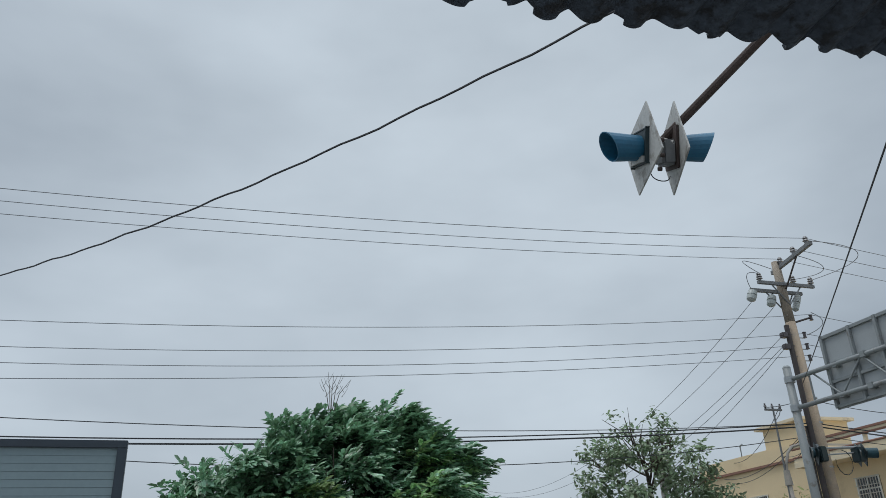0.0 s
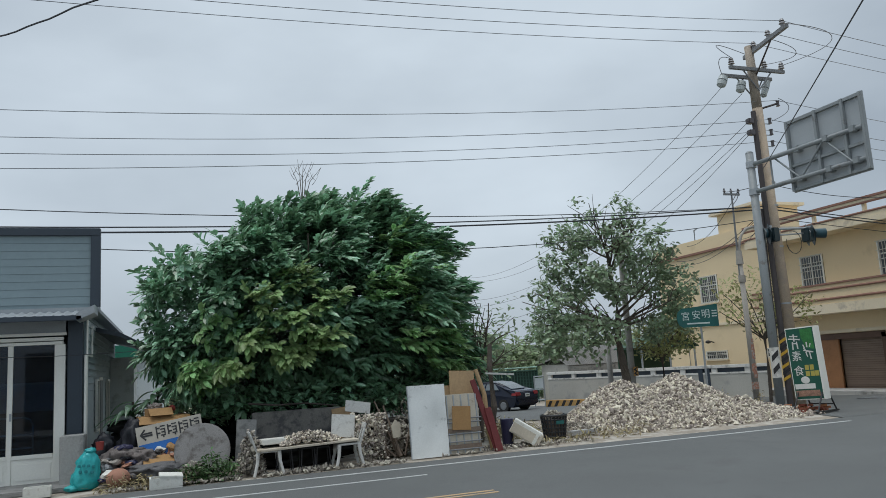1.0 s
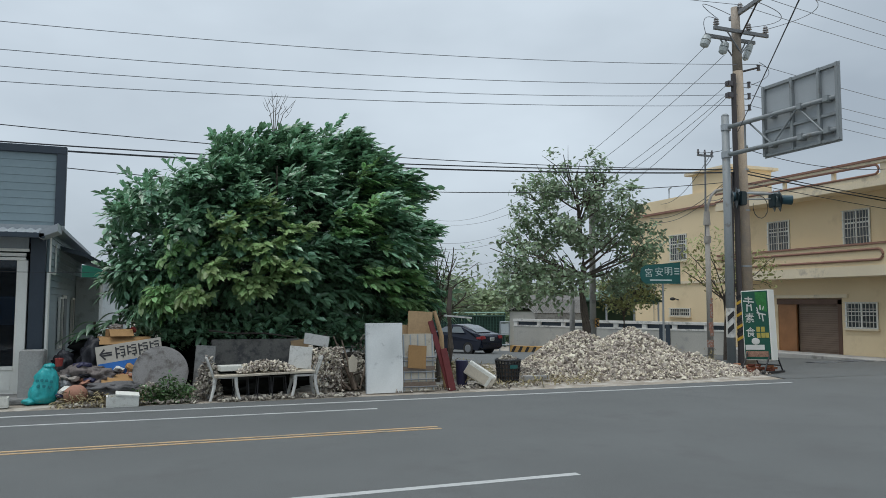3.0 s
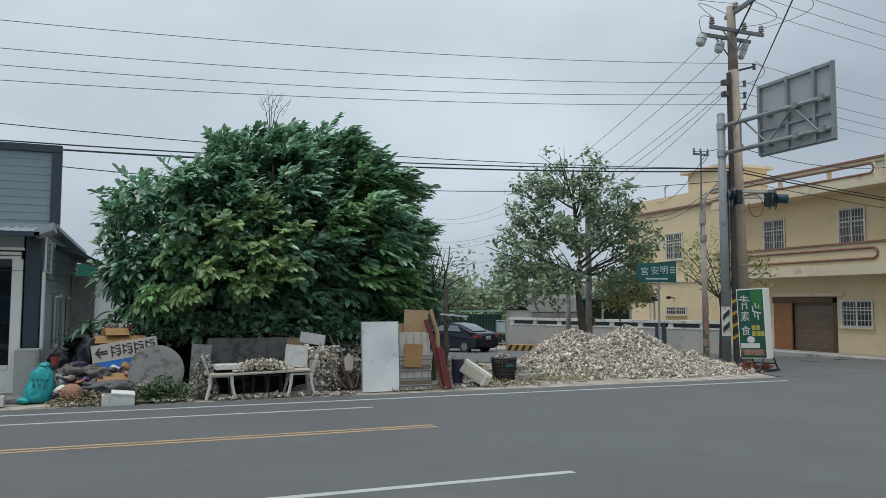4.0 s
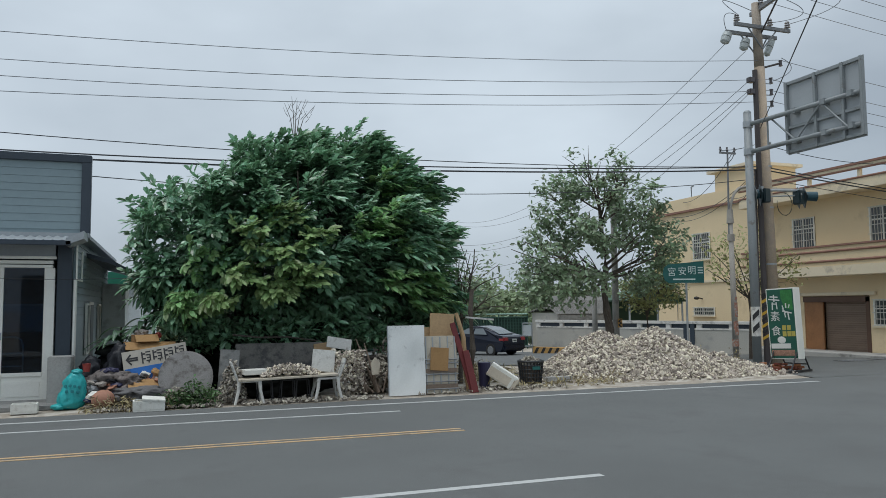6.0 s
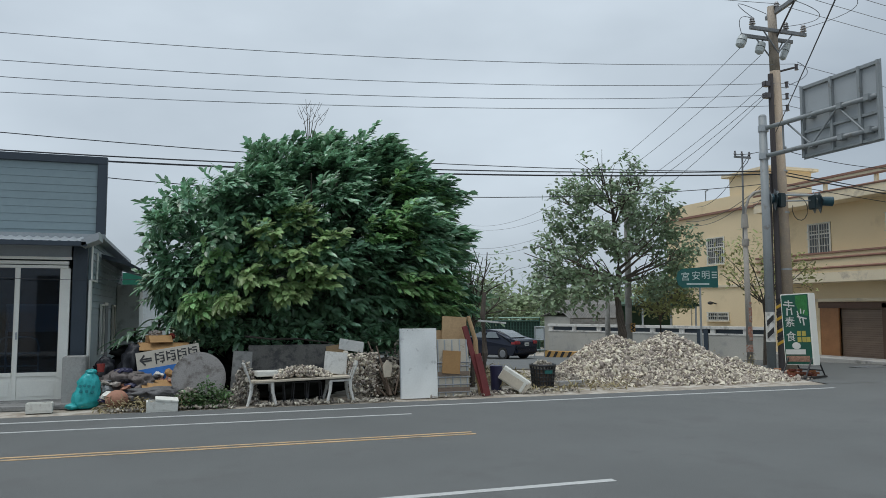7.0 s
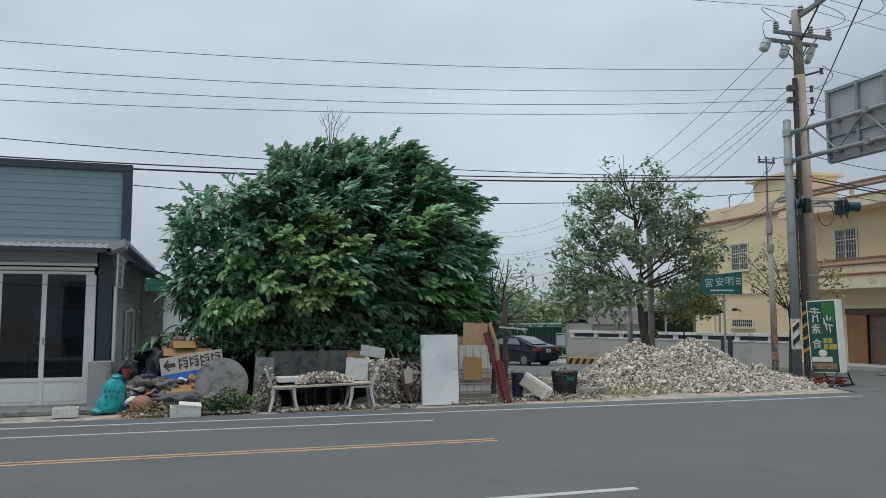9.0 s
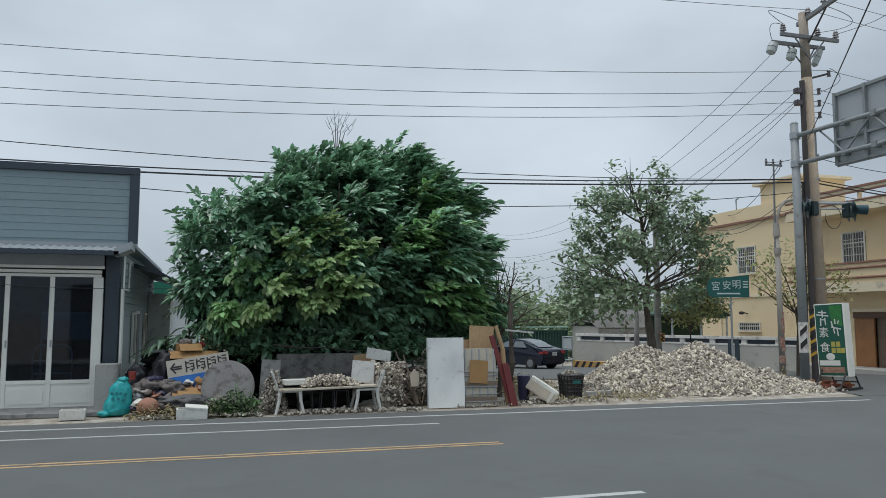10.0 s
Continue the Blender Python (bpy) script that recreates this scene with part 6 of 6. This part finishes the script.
def cartons():
    for x, y, z, w, d, h, rz in ((-0.4, 17.7, 0.0, 1.0, 0.6, 1.2, 6), (-0.5, 17.65, 1.2, 0.46, 0.4, 0.16, 12)):
        c = thing("cardboard_box", x, y, z, "open brown cardboard box on the junk pile", "box", group="cardboard boxes", rz=rz)
        part("body", box(-w / 2, w / 2, -d / 2, d / 2, 0, h, 0.006), CARDBOARD, c)
        part("flap", box(-w / 2, w / 2, -0.24, 0, -0.004, 0.004, m=pose(0, -d / 2, h, 35)), CARDBOARD, c)
    single("crumpled_bag", blob(0, 0, 0.05, 0.13, 0.1, 0.08, 0.6, 3, 4), CLOTH, "crumpled white plastic bag in a carton", "bag", -0.56, 17.65, 1.34)
    single("red_bag", blob(0, 0, 0.06, 0.06, 0.06, 0.06, 0.5, 3, 3), RED_CLOTH, "crumpled red plastic bag in a carton", "bag", -0.22, 17.6, 1.28)
    single("flat_carton", box(-0.45, 0.45, -0.3, 0.3, 0, 0.03, 0.005), CARDBOARD, "flattened brown carton on the pile", "carton", -0.3, 16.5, 0.34, 6, rx=24)


cartons()


def old_sign():
    s = thing("discarded_sign", -0.16, 16.95, 0.42, "discarded white and blue shop sign leaning on junk", "signboard", rx=-12, ry=-9)
    part("panel", box(-0.66, 0.6, 0, 0.03, 0, 0.72, 0.005), SIGN_CREAM, s)
    part("blue_field", box(-0.64, 0.58, -0.005, -0.001, 0.03, 0.36), BLUE_PRINT, s, "blue printed field")
    for x in (-0.56, -0.34, -0.1, 0.12):
        part("white_mark", box(x, x + 0.13, -0.012, -0.006, 0.08, 0.15 + 0.03 * math.sin(x * 9)), SIGN_CREAM, s)
    part("arrow", prism([(-0.6, 0.55), (-0.5, 0.66), (-0.48, 0.63), (-0.53, 0.58), (-0.36, 0.58), (-0.36, 0.545), (-0.54, 0.545), (-0.54, 0.535), (-0.36, 0.535), (-0.36, 0.5), (-0.53, 0.5), (-0.48, 0.45), (-0.5, 0.42)], -0.006, -0.001), PAINT_BLACK, s, "black arrow")
    for k, x in enumerate((-0.29, -0.07, 0.15, 0.37)):
        for x0, x1, z0, z1 in ((0, 0.028, 0.42 + 0.04 * (k % 2), 0.66), (0.028, 0.08, 0.6, 0.63), (0.028, 0.08, 0.5, 0.53), (0.085, 0.18, 0.635, 0.66), (0.085, 0.18, 0.575, 0.6), (0.1, 0.165, 0.515, 0.54), (0.085, 0.18, 0.455, 0.48), (0.12, 0.145, 0.42, 0.455), (0.155, 0.18, 0.48, 0.575)):
            part("writing_bar", box(x + x0, x + x1, -0.006, -0.001, z0, z1), PAINT_BLACK, s)


old_sign()
disc = rod((0, 0.045, 0.53), (0, -0.045, 0.53), 0.53, 0.53, 48)
bmesh.ops.bevel(disc, geom=[e for e in disc.edges if e.calc_face_angle(0) > 0.5], offset=0.015, segments=2, affect="EDGES")
single("round_slab", disc, WORN_TERRAZZO, "round grey concrete table top standing on edge", "slab", 0.33, 16.35, 0.0, 0, -14)
single("grey_slab", box(-0.2, 0.2, -0.03, 0.03, 0, 1.05, 0.01), OLD_CONCRETE, "narrow grey slab leaning upright", "slab", 1.14, 16.6, 0.0, 4, -10, 5)
single("long_slab", box(-0.95, 0.95, -0.04, 0.04, 0.52, 1.15, 0.01), STAINED_SHADED, "long grey concrete panel leaning on junk", "slab", 2.3, 16.95, 0.0, 0, -10)
single("rust_board", box(-0.2, 0.2, -0.02, 0.02, 0.5, 1.15, 0.006), PLY, "small brown board leaning upright", "board", 3.35, 16.8, 0.0, -6, -12, -8)


def plastic_chair(x, y, rz):
    """A moulded chair with splayed legs; it faces its own -y."""
    c = thing("plastic_chair", x, y, 0.0, "old white plastic chair carrying a plank", "chair", group="plastic chairs", rz=rz)
    part("seat", box(-0.24, 0.24, -0.23, 0.23, 0.43, 0.47, 0.015), PLASTIC_WHITE, c)
    part("apron", box(-0.22, 0.22, -0.235, -0.205, 0.37, 0.43, 0.008), PLASTIC_WHITE, c)
    back = part("backrest", box(-0.21, 0.21, -0.02, 0.02, 0.3, 0.42, 0.015, m=pose(0, 0.22, 0.45, -20)), PLASTIC_WHITE, c)
    for sx in (-1, 1):
        part("back_post", box(sx * 0.2 - 0.03, sx * 0.2 + 0.03, -0.02, 0.02, 0, 0.36, 0.012, m=pose(0, 0.22, 0.45, -20)), PLASTIC_WHITE, back)
        for sy in (-1, 1):
            part("leg", tube([(sx * 0.21, sy * 0.2, 0.45), (sx * 0.225, sy * 0.215, 0.25), (sx * 0.26, sy * 0.28, 0.0)], 0.04, 8, r1=0.028), PLASTIC_WHITE, c)
    part("slat", box(-0.03, 0.03, -0.012, 0.012, 0, 0.32, 0.008, m=pose(0, 0.22, 0.45, -20)), PLASTIC_WHITE, back)
    return c


plastic_chair(1.52, 15.95, 90)
plastic_chair(3.1, 15.95, -90)
single("plank", box(-1.0, 1.0, -0.24, 0.24, 0, 0.04, 0.006), PANEL_CREAM, "worn plank laid across two plastic chairs", "plank", 2.3, 15.93, 0.475, 0.6, ry=-1.5)
for x in (1.85, 2.3, 2.6):
    st = thing("steel_stool", x, 16.0, 0, "small dark steel stool under the plank", "stool", group="steel stools")
    part("seat", box(-0.13, 0.13, -0.13, 0.13, 0.42, 0.44, 0.005), HAZ_BLACK, st)
    for sx in (-1, 1):
        for sy in (-1, 1):
            part("leg", rod((sx * 0.12, sy * 0.12, 0.42), (sx * 0.15, sy * 0.15, 0), 0.013), HAZ_BLACK, st)
single("white_tile", box(-0.24, 0.24, -0.015, 0.015, 0, 0.46, 0.006), PLASTIC_WHITE, "white square panel leaning on the plank", "panel", 3.05, 16.12, 0.56, -4, -12, 6)
single("foam_slab", box(-0.3, 0.3, -0.2, 0.2, 0, 0.1, 0.01), FOAM, "white foam slab on the plank", "slab", 1.7, 16.1, 0.56, 8)


def stone_pile(name, x0, x1, y0, y1, h, n, label, seed, smin=0.02, smax=0.046, z0=0.0, tower=False, mat=None):
    rng = np.random.default_rng(seed)
    p = thing(name, (x0 + x1) / 2, (y0 + y1) / 2, z0, label, "stone pile", group="stone piles")
    spots = []
    while len(spots) < n * 1.6:
        u, w = rng.uniform(-1, 1), rng.uniform(-1, 1)
        top = h if tower else h * max(0.0, 1 - (u * u * 0.8 + w * w * 0.5))
        spots.append((u * (x1 - x0) / 2, w * (y1 - y0) / 2, rng.uniform(0, 1) ** 0.6 * top + 0.02))
    v, f = stone_soup(rng, spots, smin, smax)
    tagged(soup("rubble", v, f, mat or STONE_GREY, p), kind="stuff")


stone_pile("stone_pile", 1.75, 2.95, 15.78, 16.15, 0.23, 560, "pale broken stones heaped on the plank", 41, 0.018, 0.042, z0=0.52, mat=STONE)
stone_pile("stone_pile", 0.95, 1.5, 15.9, 16.5, 0.85, 420, "pale stones heaped beside the plastic chair", 42)
stone_pile("stone_pile", 3.35, 3.95, 15.95, 16.5, 0.95, 430, "stacked pale stones beside the metal sheet", 43, tower=True, mat=STONE)
stone_pile("stone_pile", 1.4, 4.3, 15.6, 15.95, 0.04, 230, "scattered pale stones along the road edge", 44, 0.02, 0.045)
stone_pile("stone_pile", 4.9, 8.8, 15.9, 16.7, 0.03, 300, "scattered pale stones along the road edge", 45, 0.015, 0.045)
stone_pile("stone_pile", 3.9, 5.0, 16.6, 17.2, 0.75, 420, "grey stones and rubble between the sticks", 52, 0.03, 0.065)
stone_pile("stone_pile", 4.2, 6.0, 17.0, 18.0, 1.3, 620, "pale stones heaped behind the metal sheet", 46)
stone_pile("stone_pile", 8.3, 10.2, 17.3, 18.8, 0.25, 380, "low spread of pale rubble beside the heap", 47)
stone_pile("stone_pile", -1.3, 1.0, 15.6, 16.1, 0.05, 240, "grit and small stones on the verge", 48, 0.015, 0.04)
stone_pile("stone_pile", -0.2, 0.5, 15.9, 16.25, 0.35, 160, "mixed rubble beside the round slab", 49, 0.03, 0.06)
# loose rubbish between the bags
rngs = np.random.default_rng(91)
for i in range(60):
    mat = (CLOTH, FOAM, GREY_BAG, BIN_BLUE, CARDBOARD, BLACK_BAG, TERRACOTTA, GREY_ARM)[int(rngs.integers(0, 8))]
    x, y = rngs.uniform(-1.5, 0.15), rngs.uniform(16.3, 16.95)
    z = 0.1 + 0.75 * (y - 16.2) * rngs.uniform(0.6, 1.1)
    w = rngs.uniform(0.045, 0.14)
    single("rubbish_scrap", blob(0, 0, 0, w * rngs.uniform(0.8, 1.8), w, w * rngs.uniform(0.3, 0.9), 0.6, 2, 2.5, seed=i), mat, "crumpled scrap of household rubbish on the pile", "rubbish", x, y, z, rngs.uniform(0, 180), rngs.uniform(-30, 30), group="rubbish scraps")
# junk under tree and slab, coloured near-black to stand for deep shade
for x, y, w, d, h, mat, label, sd in ((-0.3, 18.6, 2.6, 1.2, 1.2, SHADED_JUNK, "near-black heap standing for the shade under the tree", 11), (2.2, 18.4, 2.8, 1.2, 1.3, SHADED_JUNK, "covered junk coloured near-black for the shade under the tree", 12), (2.3, 16.95, 2.1, 0.6, 0.6, SHADED_JUNK, "near-black filler for the shaded void under the slab", 17), (4.5, 17.5, 1.0, 0.7, 0.8, DARK_WOOD, "dark filler for the shaded hollow behind the sticks", 13)):
    sack("covered_junk", x, y, w, d, h, mat, label, sd, neck=False, crease=0.5, category="junk")
rngj = np.random.default_rng(55)
for i in range(12):
    x = 3.95 + rngj.uniform(0, 0.5)
    a = Vector((x, 16.4 + rngj.uniform(-0.2, 0.4), 0.05))
    b = a + Vector((rngj.uniform(-0.9, 0.5), rngj.uniform(0.1, 0.5), rngj.uniform(0.5, 1.15)))
    st = make("stick", rod((0, 0, 0), b - a, rngj.uniform(0.015, 0.045), 0.015, 7), OLD_WOOD)
    st.location = a
    tagged(st, "dry wooden stick leaning in the junk", "stick", group="sticks")
single("bamboo_pole", tube([(-0.95, 0, 0.06), (-0.4, 0, 0.03), (0.2, 0.02, 0.07), (0.9, 0, 0.02)], 0.02, 7, r1=0.014), DARK_WOOD, "thin wooden pole lying over the slabs", "pole", 2.2, 16.75, 1.22, ry=4)
single("white_board", box(-0.28, 0.28, -0.012, 0.012, 0, 0.24, 0.004), PLASTIC_WHITE, "small white board on the junk", "board", 3.5, 16.65, 1.0, 4, -10, 10)

# metal sheet, crate panels, planks
sheet = bmesh.new()
rows_ = []
for j in range(31):
    z = 1.5 * j / 30
    rows_.append([])
    for i in range(17):
        x = -0.415 + 0.83 * i / 16
        bow = 0.018 * math.sin(z * 2.3 + x * 3) + 0.03 * noise.noise(Vector((x * 2.2, z * 1.6, 4.0))) - 0.035 * max(0, (x - 0.2)) * z
        rows_[-1].append(sheet.verts.new((x + 0.008 * math.sin(z * 4), bow, z)))
for a_, b_ in zip(rows_, rows_[1:]):
    for i in range(16):
        sheet.faces.new((a_[i], a_[i + 1], b_[i + 1], b_[i]))
sh = single("metal_sheet", sheet, SHEET_WHITE, "large white painted metal sheet standing upright", "metal sheet", 4.86, 15.92, 0.0, 0, -5, 0)
sh.modifiers.new("thick", "SOLIDIFY").thickness = 0.008
for i in range(7):
    part("rivet", rod((-0.36 + i * 0.12, -0.006, 1.46), (-0.36 + i * 0.12, -0.014, 1.46), 0.009, 0.006, 8), GALV, sh)
part("edge_fold", box(-0.43, -0.415, -0.03, 0.006, 0, 1.5), GALV, sh)


def crate():
    c = thing("panel_stack", 5.66, 15.98, 0, "stack of cream ribbed panels with steel straps", "panel stack", rx=-5)
    part("panel", box(-0.36, 0.38, 0, 0.05, 0, 1.26, 0.006), PANEL_CREAM, c)
    for x in (-0.34, -0.18, -0.01, 0.17, 0.33):
        part("rib", box(x - 0.012, x + 0.012, -0.02, 0.0, 0.02, 1.24), GALV, c)
    for z in (0.1, 0.26, 0.42, 0.66, 0.74):
        part("strap", rod((-0.38, -0.03, z), (0.4, -0.03, z), 0.014), GREY_ARM, c)
    for z in (0.16, 0.5):
        part("dark_board", box(-0.36, 0.38, -0.03, -0.022, z - 0.045, z + 0.045), OLD_WOOD, c)
    single("carton_piece", box(-0.21, 0.21, -0.008, 0.008, 0, 0.5, 0.003), CARDBOARD, "yellow-brown cardboard piece tucked behind straps", "carton", 5.6, 15.98, 0.5, 0, -5, 4)
    single("plywood_sheet", box(-0.3, 0.28, -0.012, 0.012, 0, 1.75, 0.004), PLY, "bare plywood sheet standing behind the panels", "board", 5.72, 16.2, 0.0, 0, -4, 3)
    single("plywood_sheet", box(-0.36, 0.3, -0.012, 0.012, 0, 1.45, 0.004), PLY, "bare plywood sheet standing behind the panels", "board", 5.6, 16.28, 0.0, 0, -4, -2)


crate()
single("red_plank", box(-0.06, 0.06, -0.02, 0.02, 0, 1.6, 0.005), RED_WOOD, "dark red painted plank leaning", "plank", 6.4, 16.0, 0.0, 0, -4, -16)
single("red_plank", prism([(-0.14, 0.0), (0.02, 0.0), (-0.06, 0.95), (-0.2, 0.95)], -0.02, 0.02), RED_WOOD, "dark red painted plank leaning", "plank", 6.5, 15.95, 0.0, 0, -4, -8)
single("peeled_log", tube([(0, 0, 0), (-0.1, 0.02, 0.6), (-0.12, 0.05, 1.2), (-0.28, 0.08, 1.75)], 0.07, 9, r1=0.045), PLY, "peeled pale log standing upright", "log", 6.42, 16.25, 0.0)
single("trunk_post", tube([(0, 0, 0), (0.03, 0, 0.9), (-0.02, 0, 1.8), (0.03, 0.02, 2.3)], 0.085, 10, r1=0.05), BARK, "rough dead trunk standing as a post", "trunk", 6.62, 16.6, 0.0)
single("bin", rod((0, 0, 0), (0, 0, 0.6), 0.12, 0.15, 20), BIN_BLUE, "dark blue plastic bin", "bin", 6.93, 16.6, 0.0)
beam = thing("foam_beam", 7.28, 16.35, 0.27, "broken cream insulation block propped on rubble", "panel", rz=-26, ry=33)
part("core", box(-0.36, 0.34, -0.2, 0.2, -0.14, 0.17, 0.014), FOAM, beam)
part("front_skin", box(-0.35, 0.33, -0.212, -0.203, -0.12, 0.1, 0.003), PANEL_CREAM, beam, "yellowed front skin")
part("end_strip", box(0.2, 0.27, -0.222, 0.205, -0.135, 0.14, 0.006), FOAM, beam)
part("end_lip", box(0.3, 0.36, -0.22, 0.21, -0.14, 0.15, 0.01), PANEL_CREAM, beam)
single("wood_rail", box(-0.35, 0.35, -0.02, 0.02, -0.02, 0.02, 0.004), PLASTIC_WHITE, "pale wooden rail sticking out of the junk", "rail", 6.75, 16.4, 1.62, 0, ry=5)


def basket():
    b = thing("basket", 8.25, 16.85, 0, "black plastic lattice basket full of pale stones", "basket")
    n, r0, r1, h = 22, 0.24, 0.3, 0.56
    for i in range(n):
        a = 2 * math.pi * i / n
        part("slat", rod((r0 * math.cos(a), r0 * math.sin(a), 0), (r1 * math.cos(a), r1 * math.sin(a), h), 0.017, 0.017, 6), BLACK_PLASTIC, b)
    for k in range(7):
        z = 0.01 + h * k / 6
        r = r0 + (r1 - r0) * k / 6
        wide = 0.03 if k in (0, 6) else 0.016
        part("hoop", tube([(r * math.cos(2 * math.pi * i / 32), r * math.sin(2 * math.pi * i / 32), z) for i in range(33)], wide, 6), BLACK_PLASTIC, b)
    part("lining", rod((0, 0, 0.01), (0, 0, h - 0.1), r0 - 0.03, r1 - 0.04, 20), OLD_WOOD, b)
    part("label", box(-0.1, 0.1, -0.315, -0.305, 0.38, 0.46), SIGN_TEAL, b, "small teal label")
    stone_pile("stone_pile", 8.02, 8.48, 16.62, 17.08, 0.16, 120, "pale stones filling the basket", 51, z0=0.5)


basket()

single("cream_board", prism([(-0.1, 0.0), (0.08, 0.03), (0.12, 0.3), (-0.02, 0.4), (-0.13, 0.25)], -0.012, 0.012), PANEL_CREAM, "pale broken board leaning among the sticks", "board", 4.25, 16.3, 0.42, 20, -16, 10)
for x, y, a in ((22.4, 20.4, 12), (24.2, 20.6, 8)):
    lid = thing("drain_cover", x, y, ground_z(y) + 0.004, "dark iron drain cover in the asphalt", "drain cover", group="drain covers", rz=a)
    part("frame", box(-0.55, 0.55, -0.4, 0.4, 0.0, 0.012, 0.004), HAZ_BLACK, lid)
    for i in range(5):
        part("bar", box(-0.5, 0.5, -0.34 + i * 0.15, -0.27 + i * 0.15, 0.012, 0.02), GREY_ARM, lid)
gate = thing("garden_gate", 18.15, 37.4, ground_z(37.4), "small white metal gate standing by the yard wall", "gate", rz=-10)
for x in (-0.28, 0.28):
    part("upright", rod((x, 0, 0), (x * 0.9, 0, 1.6), 0.035), GALV, gate)
for z in (0.35, 0.9, 1.58):
    part("crossbar", rod((-0.28, 0, z), (0.28, 0, z), 0.03), GALV, gate)
part("panel", box(-0.24, 0.24, 0.01, 0.03, 0.95, 1.5, 0.004), PALE_SHEET, gate)
lamp = thing("wall_lamp", 26.9, 34.1, 2.2, "small dark wall lamp on the yellow house", "lamp")
part("arm", rod((0.1, 0, 0), (-0.25, 0, 0.08), 0.03), HAZ_BLACK, lamp)
part("shade", blob(-0.28, 0, 0.04, 0.16, 0.14, 0.09, 0.0, 2), HAZ_BLACK, lamp, smooth=True)

single("pale_block", box(-0.38, 0.38, -0.1, 0.1, 0, 0.13, 0.015), CONCRETE, "low pale concrete block lying beside the basket", "block", 9.25, 17.35, -0.01, 6)

# verge plants
RP = np.random.default_rng(61)


def plant(name, lob, n, per, ln, wd, mat, label, category="plant"):
    v, f = leaves(RP, in_lobes(RP, lob, n, 0.2), per, ln, wd, droop=-0.1, spread=0.06)
    tagged(soup(name, v, f, mat), label, category, kind="stuff")


plant("verge_weeds", [(0.5, 15.85, 0.14, 0.5, 0.2, 0.17), (0.15, 15.9, 0.12, 0.3, 0.2, 0.15), (0.55, 16.0, 0.3, 0.22, 0.1, 0.2)], 170, 5, 0.1, 0.045, WEED, "low green weeds on the verge")
plant("dry_weeds", [(-0.9, 15.85, 0.05, 0.6, 0.25, 0.1), (-0.2, 15.85, 0.05, 0.4, 0.2, 0.08)], 130, 6, 0.14, 0.025, DRY_GRASS, "dry yellow weeds on the verge")
plant("heap_weeds", [(15.6, 18.3, 0.3, 0.12, 0.12, 0.35), (14.9, 19.0, 0.35, 0.15, 0.15, 0.3)], 60, 5, 0.1, 0.03, DRY_GRASS, "dry weed stalks at the foot of the heap")
plant("dry_grass", [(8.0, 19.0, 0.05, 1.2, 1.2, 0.25), (9.3, 16.4, 0.02, 1.8, 0.25, 0.06), (7.6, 21.5, 0.0, 2.0, 1.0, 0.3), (10.2, 17.0, 0.03, 1.0, 0.3, 0.1), (7.9, 16.5, 0.0, 1.2, 0.3, 0.05)], 700, 6, 0.2, 0.025, DRY_GRASS, "dry yellow grass on the lot", "grass")
plant("low_shrub", [(5.9, 18.6, 1.6, 0.8, 0.7, 0.6), (0.9, 17.9, 1.35, 1.2, 0.3, 0.35), (3.2, 17.65, 1.35, 2.2, 0.25, 0.3), (3.5, 19.3, 1.4, 2.8, 0.6, 0.8)], 760, 6, 0.25, 0.12, LEAF, "shrubs growing through the junk", "shrub")


def strap_plant(x, y, z):
    """A stand of long drooping strap leaves between the shop and the junk."""
    p = thing("strap_leaf_plant", x, y, z, "dark green plant with long drooping strap leaves", "plant")
    rng = np.random.default_rng(19)
    part("stalk", tube([(0, 0, 0), (0.04, 0, 0.7), (0.02, 0, 1.5)], 0.05, 7, r1=0.03), BARK, p)
    for i in range(16):
        a = rng.uniform(0, 2 * math.pi)
        h0, ln = rng.uniform(0.9, 1.5), rng.uniform(0.45, 0.8)
        rise, wide = rng.uniform(0.1, 0.5), rng.uniform(0.05, 0.09)
        out, side = Vector((math.cos(a), math.sin(a), 0)), Vector((-math.sin(a), math.cos(a), 0))
        bm = bmesh.new()
        rows = []
        for k in range(8):
            u = k / 7
            mid = Vector((0.03, 0, h0)) + out * ln * u + Vector((0, 0, rise * u * 1.6 - 1.3 * rise * u * u - 0.25 * u * u))
            w = wide * math.sin(math.pi * min(0.97, 0.12 + 0.86 * u))
            rows.append([bm.verts.new(mid - side * w + Vector((0, 0, 0.02))), bm.verts.new(mid), bm.verts.new(mid + side * w + Vector((0, 0, 0.02)))])
        for q, r in zip(rows, rows[1:]):
            bm.faces.new((q[0], q[1], r[1], r[0]))
            bm.faces.new((q[1], q[2], r[2], r[1]))
        part("leaf", bm, LEAF, p, smooth=True)


strap_plant(-1.05, 18.7, 0.0)
strap_plant(-0.55, 18.9, 0.2)


def neighbour_shed():
    n = thing("neighbour_shed", -2.0, 30.0, ground_z(30), "pale shed with a green sheet roof behind the shop", "shed")
    h = 3.25 - ground_z(30)
    part("wall", box(-8.0, 1.5, 0, 4.0, 0, h - 0.45), PALE_SHEET, n)
    part("roof", box(-8.2, 1.7, -0.25, 0.0, h - 0.45, h, 0.01), SIGN_GREEN, n, "green sheet roof edge")
    part("roof_top", box(-8.2, 1.7, 0.0, 4.2, h - 0.45, h - 0.38), SIGN_GREEN, n)


neighbour_shed()
